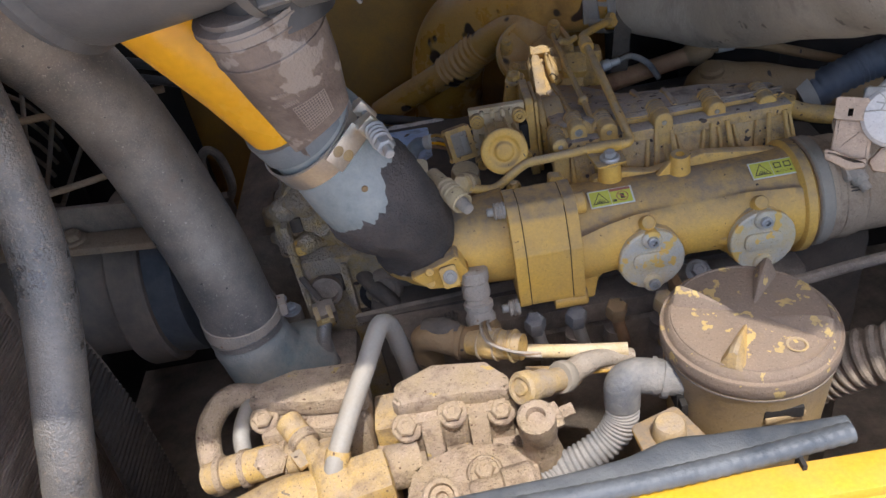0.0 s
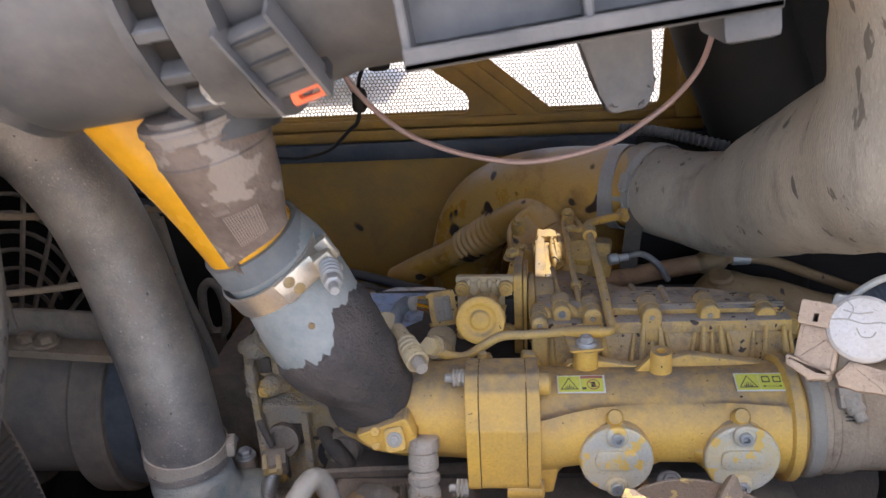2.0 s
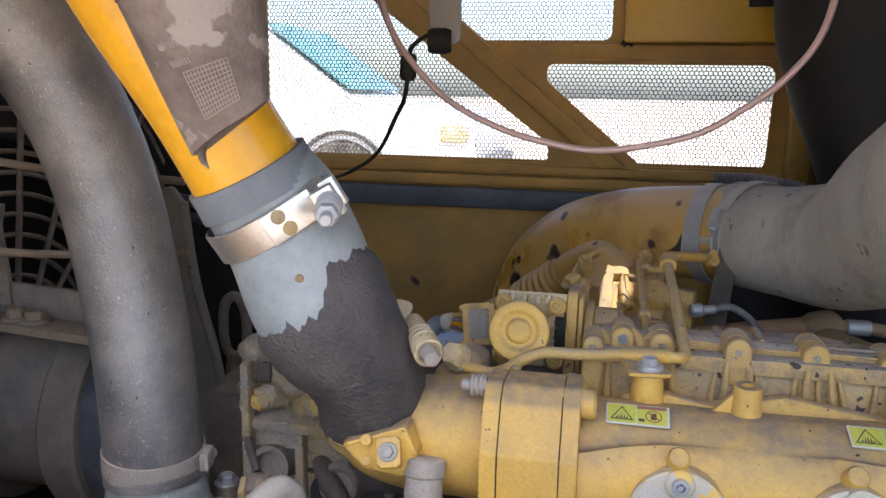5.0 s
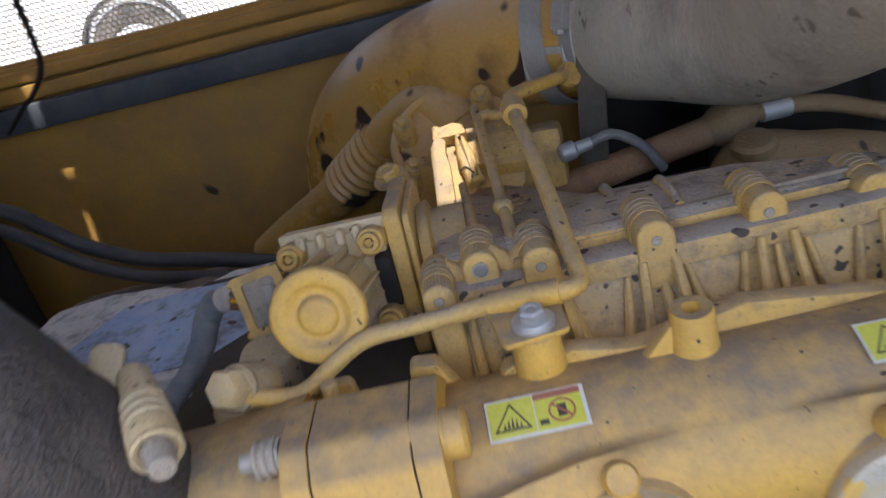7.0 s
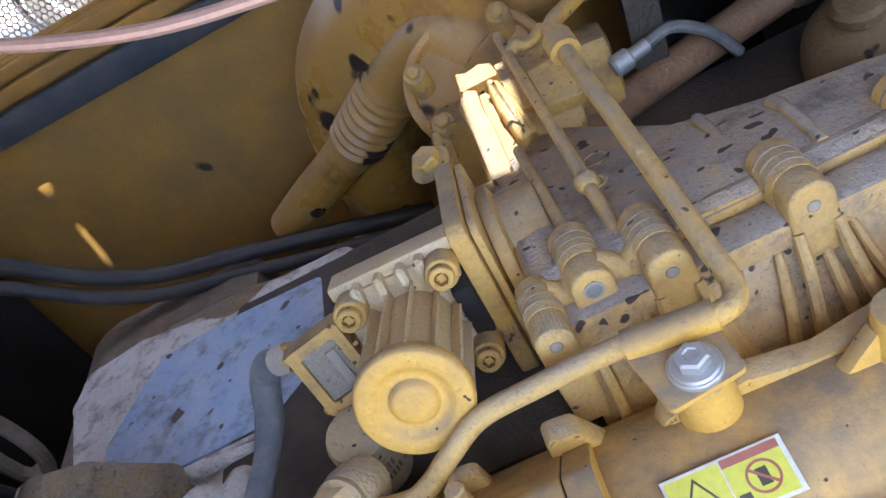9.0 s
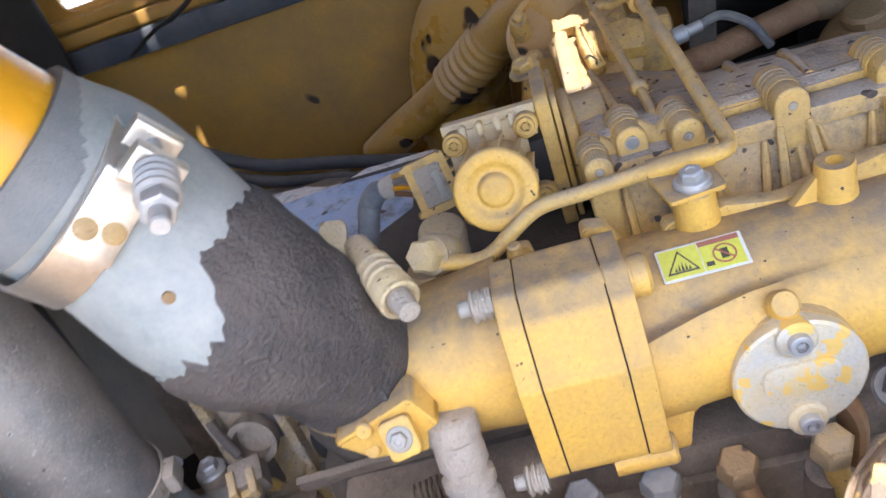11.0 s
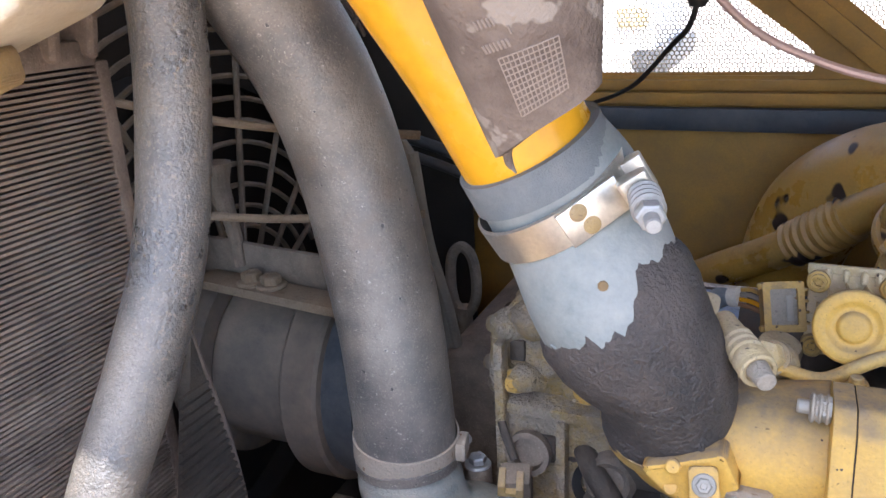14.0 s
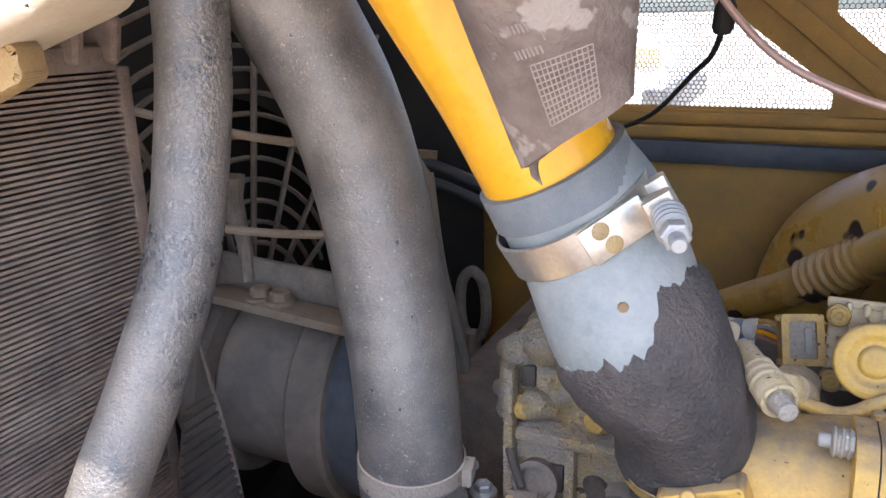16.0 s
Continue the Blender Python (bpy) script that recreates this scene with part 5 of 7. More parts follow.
part("body", prism(rounded([(-0.0095, -0.033), (0.018, -0.036), (0.018, -0.005), (-0.0090, -0.005)], 0.003), 0.020, on_breather(0, 0, -0.020), 0.003), PEACH, wb)
part("foot_lip", prism(rounded([(-0.0145, -0.029), (-0.006, -0.030), (0.008, -0.035), (0.017, -0.034), (0.016, -0.041), (0.004, -0.044), (-0.012, -0.037)], 0.003), 0.018, on_breather(0, 0, -0.013), 0.003), PEACH, wb)
part("side_block", prism(rounded([(0.006, 0.006), (0.020, 0.008), (0.022, 0.021), (0.009, 0.020)], 0.003), 0.018, on_breather(0, 0, -0.020), 0.003), TUBE, wb)
part("dome", lathe([(0.0225, -0.018), (0.0232, -0.004), (0.0228, 0.0), (0.0205, 0.0022), (0.010, 0.0030), (0.002, 0.0032)], on_breather(0.0305, -0.0015, 0.002), 48), CAPWHITE, wb, "white cap with crazed paint")
for pts in (((-0.021, 0.002), (-0.010, 0.004), (0.0, 0.003), (0.010, 0.006), (0.020, 0.005)), ((-0.010, 0.004), (-0.008, 0.012), (-0.013, 0.017)), ((-0.014, 0.010), (-0.005, 0.009), (0.004, 0.012)), ((-0.004, -0.001), (0.0, -0.006), (0.006, -0.005), (0.008, -0.001))):
    part("crack", tube([on_breather(0.0305, -0.0015, 0.002) @ Vector((x, y, 0.0024 if x * x + y * y > 0.0002 else 0.0030)) for x, y in pts], 0.0005, 6, 3), TUBE, wb)
part("skirt", prism(rounded([(0.018, -0.036), (0.026, -0.024), (0.050, -0.026), (0.052, -0.042), (0.034, -0.044), (0.022, -0.043)], 0.003), 0.014, on_breather(0, 0, -0.018), 0.003), PEACH, wb)
part("stem", tube([(0.318, 0.537, 1.752), (0.345, 0.585, 1.722), (0.395, 0.660, 1.660), (0.425, 0.690, 1.600)], [0.010, 0.011, 0.013, 0.016], 18), GREYCAST, wb)
part("cable_loop", tube([on_breather(x, y, -0.012).translation for x, y in ((0.016, 0.016), (0.026, 0.029), (0.040, 0.039), (0.060, 0.041), (0.085, 0.036))], 0.0026, 12), TUBE, wb, "looped grey tube")

# ---- valve cover ----
vc = thing("valve_cover", (0.25, 0.86, 1.58), "dusty mustard cast valve cover with lugs and ribs", "valve cover")
part("base_casting", prism(rounded([(0.742, 1.555), (0.770, 1.636), (0.83, 1.630), (0.85, 1.555)], 0.006), 0.258, Matrix.Translation((0.126, 0, 0)) @ yz, 0.003), COVER, vc)
part("joint_flange", box((0.262, 0.020, 0.014), Matrix.Translation((0.255, 0.774, 1.640)), 0.003), COVER, vc)
# top casting: falls away to the rear, cut back towards its right end
TOP = [(0.122, 0.786), (0.386, 0.786), (0.386, 0.822), (0.31, 0.832), (0.265, 0.852), (0.225, 0.89), (0.16, 0.955), (0.122, 0.96)]
tb = bmesh.new()


def top_z(x, y):
    return 1.655 - 0.20 * max(0.0, y - 0.80) + 0.006 * math.sin((x - 0.12) * 45)


outer = rounded(TOP, 0.012)
up = [tb.verts.new((x, y, top_z(x, y) - 0.003)) for x, y in outer]
inn = [tb.verts.new((0.25 + (x - 0.25) * 0.975, 0.865 + (y - 0.865) * 0.94, top_z(x, 0.865 + (y - 0.865) * 0.94))) for x, y in outer]
dn_ = [tb.verts.new((x, y, 1.60)) for x, y in outer]
bridge(tb, [dn_, up, inn])
tb.faces.new(inn)
tb.faces.new(dn_[::-1])
part("top_casting", tb, COVER, vc, smooth=50)
for k, dy in enumerate((0.0, 0.004)):
    part("joint_line", box((0.262, 0.0035, 0.0025), Matrix.Translation((0.254, 0.7865 + dy * 1.6, 1.6495 + dy)), 0.0006), (COVER, GRIME)[k], vc)


def arch(r, low, n=14):
    """The outline of an upright tongue with a round head about the origin."""
    return [(r * math.cos(math.pi * k / n), r * math.sin(math.pi * k / n)) for k in range(n + 1)] + [(-r * 1.02, -low * 0.4), (-r * 0.92, -low), (r * 0.92, -low), (r * 1.02, -low * 0.4)]


def cover_lug(x, y, r, h=0.0, bore=0.0024, leg=0.030):
    """A bolt boss lying across the joint: a tongue with a round head and a flat front face, grooved behind."""
    z = 1.6535 + h
    front = Matrix.Translation((x, y + 0.016, z)) @ pose(0, 0, 0, 90, 0, 0)
    back = Matrix.Translation((x, y + 0.038, z)) @ pose(0, 0, 0, 90, 0, 0)
    lug = part("lug", prism(arch(r, leg), 0.016, front, 0.0028, seg=3), YELLOW, vc)
    part("saddle_back", prism(arch(r * 1.05, leg * 0.6), 0.024, back, 0.0016), YELLOW, lug)
    for k in (0.0195, 0.0245, 0.0300):
        ring = [(x + (r * 1.05 + 0.0001) * math.cos(a), y + k, z + (r * 1.05 + 0.0001) * math.sin(a)) for a in [math.pi * i / 12 for i in range(13)]]
        part("groove", tube(ring, 0.0005, 6, 1), GRIME, lug)
    if bore:
        part("bore", lathe([(bore, -0.0004), (bore, 0.0005), (bore * 0.7, 0.0006), (bore * 0.4, 0.0002)], place((x, y, z - 0.001), (0, -1, 0)), 18), TUBE, lug)
        part("bore_seam", lathe([(bore + 0.0001, -0.0004), (bore + 0.0006, -0.0003), (bore + 0.0006, 0.0002), (bore + 0.0001, 0.0003)], place((x, y, z - 0.001), (0, -1, 0)), 18, caps=False), GRIME, lug)
    return lug


cover_lug(0.1235, 0.754, 0.0088, -0.003, leg=0.055)
eyelug = cover_lug(0.1480, 0.771, 0.0098, 0.001, 0.0, leg=0.040)
part("eye", lathe([(0.0046, 0), (0.0046, 0.0008), (0.0038, 0.0010), (0.0036, 0.0004)], place((0.1480, 0.7710, 1.6540), (0, -1, 0)), 22), TUBE, eyelug)
part("eye_hole", lathe([(0.0035, 0.0001), (0.0035, 0.0005), (0.0022, 0.0006)], place((0.1480, 0.7710, 1.6540), (0, -1, 0)), 20), PLUGGREY, eyelug)
for x, y, z, r in ((0.180, 0.762, 0.0, 0.0102), (0.2415, 0.762, 0.0, 0.0104), (0.303, 0.769, -0.002, 0.0104), (0.3625, 0.774, -0.008, 0.0106)):
    cover_lug(x, y, r, z)
for x1, z1, x2, z2 in ((0.133, 1.6515, 0.143, 1.6545), (0.158, 1.6555, 0.172, 1.6545)):
    part("saddle", tube([(x1 - 0.006, 0.783, z1 + 0.003), (x1, 0.783, z1 - 0.002), ((x1 + x2) / 2, 0.783, 1.6465), (x2, 0.783, z2 - 0.002), (x2 + 0.006, 0.783, z2 + 0.003)], 0.0062, 12), YELLOW, vc)
for x, lean in ((0.137, 0.0), (0.163, 0.002), (0.190, 0.012), (0.226, -0.012), (0.255, 0.016), (0.243, 0.002), (0.290, -0.016), (0.305, 0.001), (0.319, 0.016), (0.350, -0.012), (0.384, 0.006)):
    part("rib", tube([(x, 0.772, 1.643), (x + lean * 0.4, 0.758, 1.612), (x + lean, 0.744, 1.580), (x + lean * 1.2, 0.732, 1.555)], [0.0016, 0.0030, 0.0034, 0.0042], 8), YELLOW, vc)
for x, y0, y1, up_ in ((0.235, 0.802, 0.868, 0.0035), (0.264, 0.794, 0.841, 0.0010)):
    ym = y0 * 0.5 + y1 * 0.5
    part("top_rib", tube([(x, y0, top_z(x, y0) + up_ - 0.004), (x, ym, top_z(x, ym) + up_ + 0.0010), (x, y1 - 0.006, top_z(x, y1) + up_ + 0.0034), (x, y1, top_z(x, y1) + up_), (x, y1 + 0.003, top_z(x, y1) - 0.012)], [0.0030, 0.0032, 0.0036, 0.0036, 0.0034], 12), COVER, vc)
part("rear_knob", lathe([(0.0082, -0.02), (0.0082, 0.0), (0.0076, 0.0030), (0.0060, 0.0050), (0.0030, 0.0062)], place((0.297, 0.826, 1.6405), (0.0, 0.3, 0.95)), 28), COVER, vc)
for x, y in ((0.171, 0.845), (0.180, 0.875)):
    part("cast_mark", lathe([(0.008, 0), (0.0085, 0.0012), (0.0065, 0.0012), (0.006, 0.0004)], place((x, y, top_z(x, y)), (0, 0.2, 1)), 20, caps=False), COVER, vc)

for x in (0.180, 0.2415, 0.304, 0.368):
    for s in (-1, 1):
        part("buttress", tube([(x + s * 0.0085, 0.763, 1.641), (x + s * 0.0105, 0.754, 1.618), (x + s * 0.0150, 0.743, 1.588), (x + s * 0.0185, 0.733, 1.556)], [0.0026, 0.0032, 0.0036, 0.0044], 8), YELLOW, vc)
# ---- exhaust gas valve with round motor ----
egr = thing("exhaust_gas_valve", (0.06, 0.80, 1.62), "yellow painted exhaust gas valve with round motor cap", "valve actuator")
AD = Vector((-0.04, -0.96, 0.28)).normalized()
AC = Vector((0.061, 0.748, 1.661))
am = place(AC, AD)
part("motor_cap", lathe([(0.021, -0.010), (0.0252, -0.008), (0.0262, -0.004), (0.0262, -0.001), (0.0252, 0.0006), (0.0244, 0.0010), (0.0182, 0.0012), (0.0170, 0.0006), (0.0152, -0.0010), (0.0128, -0.0018), (0.0112, -0.0014), (0.0102, 0.0002), (0.0092, 0.0012), (0.0078, 0.0016), (0.0020, 0.0017)], am, 48), YELLOW_CLEAN, egr, "round dished yellow cap")
part("motor_body", lathe([(0.0198, -0.078), (0.0206, -0.008)], am, 40), CREAM, egr)
AP = AC - AD * 0.080
part("mount_plate", prism(rounded([(-0.031, -0.032), (0.031, -0.032), (0.031, 0.031), (-0.031, 0.031)], 0.008), 0.012, place(AP, AD), 0.002), CREAM, egr)
for k in range(12):
    a = radians(30 * k + 12)
    d = am.to_3x3() @ Vector((math.cos(a), math.sin(a), 0))
    part("fin", box((0.0016, 0.0060, 0.066), Matrix.Translation(AC - AD * 0.039 + d * 0.0230) @ Matrix((AD.cross(d), d, AD)).transposed().to_4x4(), 0.0006, seg=1), CREAM, egr)
for sx, sy in ((-0.0245, 0.0245), (0.0245, 0.0245), (0.0255, -0.0245), (-0.0245, -0.0245)):
    q = place(AP + AD * 0.012, AD) @ Vector((sx, sy, 0))
    part("screw_post", lathe([(0.0085, -0.012), (0.0085, 0.010), (0.0078, 0.011)], place(q, AD), 18), YELLOW, egr)
    bolt(egr, q + AD * 0.011, AD, 0.0062, "torx", YELLOW, "screw")
um = place(AP, AD)
part("top_bar", box((0.066, 0.008, 0.020), um @ Matrix.Translation((0, 0.033, 0.0)), 0.002), CREAM, egr)
for x in (-0.018, -0.006, 0.006, 0.016):
    part("tab", box((0.005, 0.010, 0.012), um @ Matrix.Translation((x, 0.030, 0.014)), 0.0015, seg=1), CREAM, egr)
part("body", box((0.060, 0.058, 0.050), um @ Matrix.Translation((0.004, -0.004, -0.026)), 0.006), YELLOW, egr)
part("flange_plate", prism(rounded([(-0.045, -0.052), (0.045, -0.052), (0.045, 0.038), (-0.030, 0.045)], 0.010), 0.010, place((0.098, 0.850, 1.636), (1, -0.04, 0.0)), 0.002), YELLOW, egr)
part("gasket_plate", prism(rounded([(-0.042, -0.05), (0.042, -0.05), (0.042, 0.036), (-0.028, 0.040)], 0.010), 0.004, place((0.109, 0.850, 1.636), (1, -0.04, 0.0)), 0.001), YELLOW, egr)
# Black box painted in as the shaded hole beside the collar.
part("pocket_shade", box((0.010, 0.030, 0.034), Matrix.Translation((0.092, 0.822, 1.640)), 0.002), BLACK, egr)
part("flange_collar", lathe([(0.040, 0), (0.042, 0.003), (0.042, 0.007), (0.036, 0.009), (0.036, 0.03)], place((0.1135, 0.855, 1.622), (1, 0, 0)), 36), YELLOW, egr)
bolt(egr, (0.098, 0.905, 1.668), (-0.2, -0.2, 1), 0.0085, "hex", YELLOW)
PM = Matrix.Translation((0.0150, 0.8175, 1.6425)) @ pose(0, 0, 0, -22, -4, 12)
plug = part("connector", box((0.0300, 0.020, 0.0390), PM, 0.0025), YELLOW, egr, "square yellow plug socket")
part("connector_rim", pierced(rounded([(-0.0150, -0.0195), (0.0150, -0.0195), (0.0150, 0.0195), (-0.0150, 0.0195)], 0.003), [rounded([(-0.0098, -0.0140), (0.0098, -0.0140), (0.0098, 0.0140), (-0.0098, 0.0140)], 0.002)], 0.0040, PM @ Matrix.Translation((0, -0.0100, 0)) @ pose(0, 0, 0, 90, 0, 0)), YELLOW, plug, smooth=20)
part("connector_face", box((0.0192, 0.0012, 0.0276), PM @ Matrix.Translation((0, -0.0104, 0)), 0.0003), GREYCAST, plug, "dusty grey inner face")
part("keyway", box((0.0050, 0.0030, 0.0200), PM @ Matrix.Translation((0.0042, -0.0112, -0.001)), 0.0006), TUBE, plug)
for i in range(4):
    part("rib", box((0.0040, 0.0230, 0.0026), PM @ Matrix.Translation((0.0160, 0.0, -0.0130 + 0.0085 * i)), 0.0006, seg=1), YELLOW, plug)
for dz in (-0.0165, 0.0165):
    part("latch_tab", box((0.0120, 0.0070, 0.0050), PM @ Matrix.Translation((-0.0120, -0.0060, dz)), 0.0012, seg=1), YELLOW, plug)
sleeve = thing("wiring_sleeve", (-0.01, 0.80, 1.62), "dark blue-grey taped wiring loom running into the plug", "wiring loom")
part("loom", tube([(-0.020, 0.848, 1.634), (-0.034, 0.858, 1.628), (-0.044, 0.860, 1.616), (-0.047, 0.842, 1.607), (-0.050, 0.815, 1.604), (-0.058, 0.79, 1.60)], [0.0065, 0.0090, 0.0085, 0.0075, 0.0072, 0.0072], 18, per=12, wobble=0.22), LOOM, sleeve)
part("tape_end", tube([(-0.016, 0.846, 1.636), (-0.024, 0.850, 1.633)], 0.0086, 16), WHITE, sleeve, "pale tape end")
for i in range(4):
    part("lead", tube([(-0.018, 0.842 + 0.003 * i, 1.631 + 0.003 * i), (-0.008, 0.834 + 0.003 * i, 1.632 + 0.004 * i), (0.002, 0.826 + 0.002 * i, 1.632 + 0.004 * i)], 0.0020, 8), (RUSTPIPE, YELLOW_PIPE, TUBE, YELLOW)[i], sleeve)

sol = thing("solenoid", (0.014, 0.772, 1.60), "tan dust-covered round solenoid with printed code", "solenoid")
part("can", lathe([(0.0150, -0.040), (0.0165, -0.038), (0.0165, 0.022), (0.0150, 0.0255), (0.012, 0.0262)], place((0.013, 0.785, 1.604), (0.15, -0.25, 1)), 28), SPECKLED, sol)
for r in range(2):
    for k in range(6 + r):
        a = -2.15 + 0.16 * k
        q = place((0.013, 0.785, 1.604), (0.15, -0.25, 1)) @ Vector((0.0167 * math.cos(a), 0.0167 * math.sin(a), 0.010 - 0.009 * r))
        part("code_bar", box((0.0014, 0.0005, 0.005), place(q, (0.15, -0.25, 1)) @ pose(0, 0, 0, 0, 0, math.degrees(a) + 90), 0), GRIME, sol)
hexf = thing("pipe_union", (0.0, 0.735, 1.60), "dusty banjo union with hexagon nut", "pipe union")
UD = Vector((-0.30, -0.78, 0.55)).normalized()
UC = Vector((0.0105, 0.731, 1.6400))
part("nut", lathe([(0.0102, -0.004), (0.0106, 0.0), (0.0106, 0.008), (0.0094, 0.0100), (0.0050, 0.0104)], place(UC, UD), 6), CREAM, hexf)
part("washer", lathe([(0.0120, -0.0065), (0.0124, -0.0055), (0.0124, -0.0035), (0.0114, -0.0030)], place(UC, UD), 26), TAN, hexf)
part("banjo_ring", lathe([(0.0110, -0.024), (0.0132, -0.022), (0.0136, -0.012), (0.0124, -0.007)], place(UC, UD), 26), TAN, hexf)
part("lower_washer", lathe([(0.0122, -0.028), (0.0126, -0.0275), (0.0126, -0.0250), (0.0116, -0.0240)], place(UC, UD), 26), TAN, hexf)
part("stem", lathe([(0.0150, 0), (0.0155, 0.004), (0.0135, 0.008), (0.0150, 0.020), (0.0150, 0.046), (0.0125, 0.050)], place((0.003, 0.748, 1.575), (0.05, -0.10, 1)), 20), TAN, hexf)

# pipe from the union over the manifold and up to the exhaust gas housing
pp = thing("sensing_pipe", (0.10, 0.74, 1.64), "thin yellow steel pipe clipped to the manifold boss", "pipe")
part("pipe", tube([(0.012, 0.733, 1.632), (0.020, 0.7310, 1.6315), (0.040, 0.729, 1.6285), (0.052, 0.731, 1.6315), (0.064, 0.734, 1.6385), (0.083, 0.739, 1.6465), (0.110, 0.741, 1.6470), (0.135, 0.740, 1.6490), (0.160, 0.735, 1.6535), (0.186, 0.729, 1.655), (0.196, 0.738, 1.654), (0.196, 0.760, 1.660), (0.1935, 0.84, 1.678), (0.190, 0.918, 1.695), (0.192, 0.932, 1.697), (0.205, 0.948, 1.695), (0.238, 0.985, 1.688)], 0.0049, 14, 8), YELLOW, pp)
part("union", lathe([(0.0085, 0), (0.0085, 0.014), (0.007, 0.016)], place((0.1905, 0.905, 1.692), (0, 0.98, 0.2)), 14), YELLOW, pp)
part("eye", lathe([(0.009, -0.004), (0.010, 0), (0.009, 0.004)], place((0.241, 0.988, 1.687), (0.6, -0.6, 0.3)), 18), YELLOW, pp)
part("clip", prism(rounded([(-0.017, -0.016), (0.016, -0.016), (0.018, 0.018), (-0.018, 0.018)], 0.004), 0.003, Matrix.Translation((0.167, 0.720, 1.6465)) @ pose(0, 0, 0, 4, 0, 8), 0.0008), YELLOW_CLEAN, pp, "folded yellow pipe clip")
part("clip_wrap", tube([(0.149, 0.7365, 1.6520), (0.185, 0.7290, 1.6555)], 0.0066, 14), YELLOW_CLEAN, pp)
part("washer", lathe([(0.0108, 0), (0.0108, 0.0018), (0.0102, 0.0025)], place((0.1685, 0.7145, 1.6495), (0, -0.05, 1)), 24), STEEL, pp)
bolt(pp, (0.1685, 0.7145, 1.651), (0, -0.05, 1), 0.0066, "hex", STEEL, label="bare zinc clip bolt")
for x0, y0, z0, x1, y1, z1, r, ball in ((0.1695, 0.775, 1.650, 0.1655, 1.000, 1.676, 0.0036, 0.285), (0.1495, 0.776, 1.659, 0.1450, 0.905, 1.651, 0.0030, 0.0)):
    rod = thing("guide_rod", (x0, y0, z0), "thin yellow rod lying across the valve cover", "rod", group="rods on the valve cover")
    part("rod", tube([(x0, y0, z0), (x1, y1, z1)], r, 12), YELLOW, rod)
    if ball:
        q = Vector((x0, y0, z0)).lerp(Vector((x1, y1, z1)), ball)
        part("ball", lathe([(0.002, -0.0062), (0.0046, -0.0046), (0.0063, -0.0017), (0.0063, 0.0017), (0.0046, 0.0046), (0.002, 0.0062)], place(q, (x1 - x0, y1 - y0, z1 - z0)), 16), YELLOW, rod)

# exhaust gas housing, corrugated pipe
eh = thing("exhaust_gas_housing", (0.15, 1.0, 1.58), "yellow flanged exhaust gas housing behind the valve", "engine casting")
part("body", tube([(0.135, 1.00, 1.54), (0.137, 1.00, 1.60), (0.140, 1.005, 1.640)], [0.036, 0.038, 0.036], 32), YELLOW, eh)
FM = place((0.143, 1.026, 1.644), (0.0, -0.60, 0.80))
part("flange", lathe([(0.050, -0.006), (0.0535, -0.003), (0.0535, 0.005), (0.0505, 0.008), (0.0465, 0.006), (0.0455, 0.001), (0.010, 0.001)], FM, 44), YELLOW_OILED, eh, "wide dusty flange with raised rim")
HN = Vector((0, -0.52, 0.855)).normalized()
UPW = Vector((0.05, 0.855, 0.52)).normalized()
HX = UPW.cross(HN).normalized()


def on_housing(x, y, z):
    """A pose at the point, with local x across the housing, y up its slope and z out of it."""
    return Matrix.Translation((x, y, z)) @ Matrix((HX, HN.cross(HX), HN)).transposed().to_4x4()


part("cover", prism(rounded([(-0.026, -0.034), (0.040, -0.034), (0.044, 0.012), (0.020, 0.034), (-0.020, 0.034), (-0.030, 0.016)], 0.010), 0.010, on_housing(0.152, 0.968, 1.638), 0.003), YELLOW, eh)
part("flat_strap", prism(rounded([(-0.0072, -0.033), (0.0068, -0.033), (0.0060, 0.004), (0.0040, 0.016), (0.0048, 0.030), (-0.0030, 0.034), (-0.0076, 0.024)], 0.0025), 0.007, on_housing(0.1325, 0.938, 1.648), 0.0016), YELLOW, eh, "flat yellow strap standing in the sun")
part("strap_foot", box((0.0135, 0.0085, 0.008), on_housing(0.1325, 0.9065, 1.633), 0.0012), YELLOW, eh)
part("lobe", prism(rounded([(-0.0040, -0.022), (0.0068, -0.020), (0.0062, 0.004), (0.0020, 0.022), (-0.0050, 0.026), (-0.0066, 0.004)], 0.003), 0.012, on_housing(0.1500, 0.946, 1.6480) @ pose(0, 0, 0, 0, 14, 6), 0.004, seg=3), YELLOW, eh)
part("filler", box((0.026, 0.052, 0.010), on_housing(0.1415, 0.954, 1.641), 0.003), YELLOW, eh)
part("lobe_split", tube([(0.1455, 0.929, 1.6535), (0.1495, 0.9315, 1.6545), (0.1545, 0.9275, 1.650)], 0.0007, 6), BLACK, eh)
part("yoke", prism(rounded([(-0.013, -0.007), (0.013, -0.006), (0.012, 0.004), (0.004, 0.007), (-0.006, 0.005), (-0.012, 0.008)], 0.002), 0.011, on_housing(0.1420, 0.980, 1.662), 0.002), YELLOW, eh)
part("side_cover", prism(rounded([(-0.014, -0.016), (0.016, -0.018), (0.018, 0.008), (0.006, 0.016), (-0.014, 0.012)], 0.004), 0.014, on_housing(0.1800, 0.958, 1.645), 0.0025), YELLOW, eh)
part("ridge", tube([(0.163, 0.972, 1.672), (0.172, 0.978, 1.675), (0.180, 0.976, 1.673), (0.192, 0.984, 1.674)], [0.0030, 0.0045, 0.0038, 0.0042], 12), YELLOW, eh)
part("lower_block", box((0.046, 0.018, 0.030), on_housing(0.132, 0.915, 1.618), 0.004), YELLOW, eh)
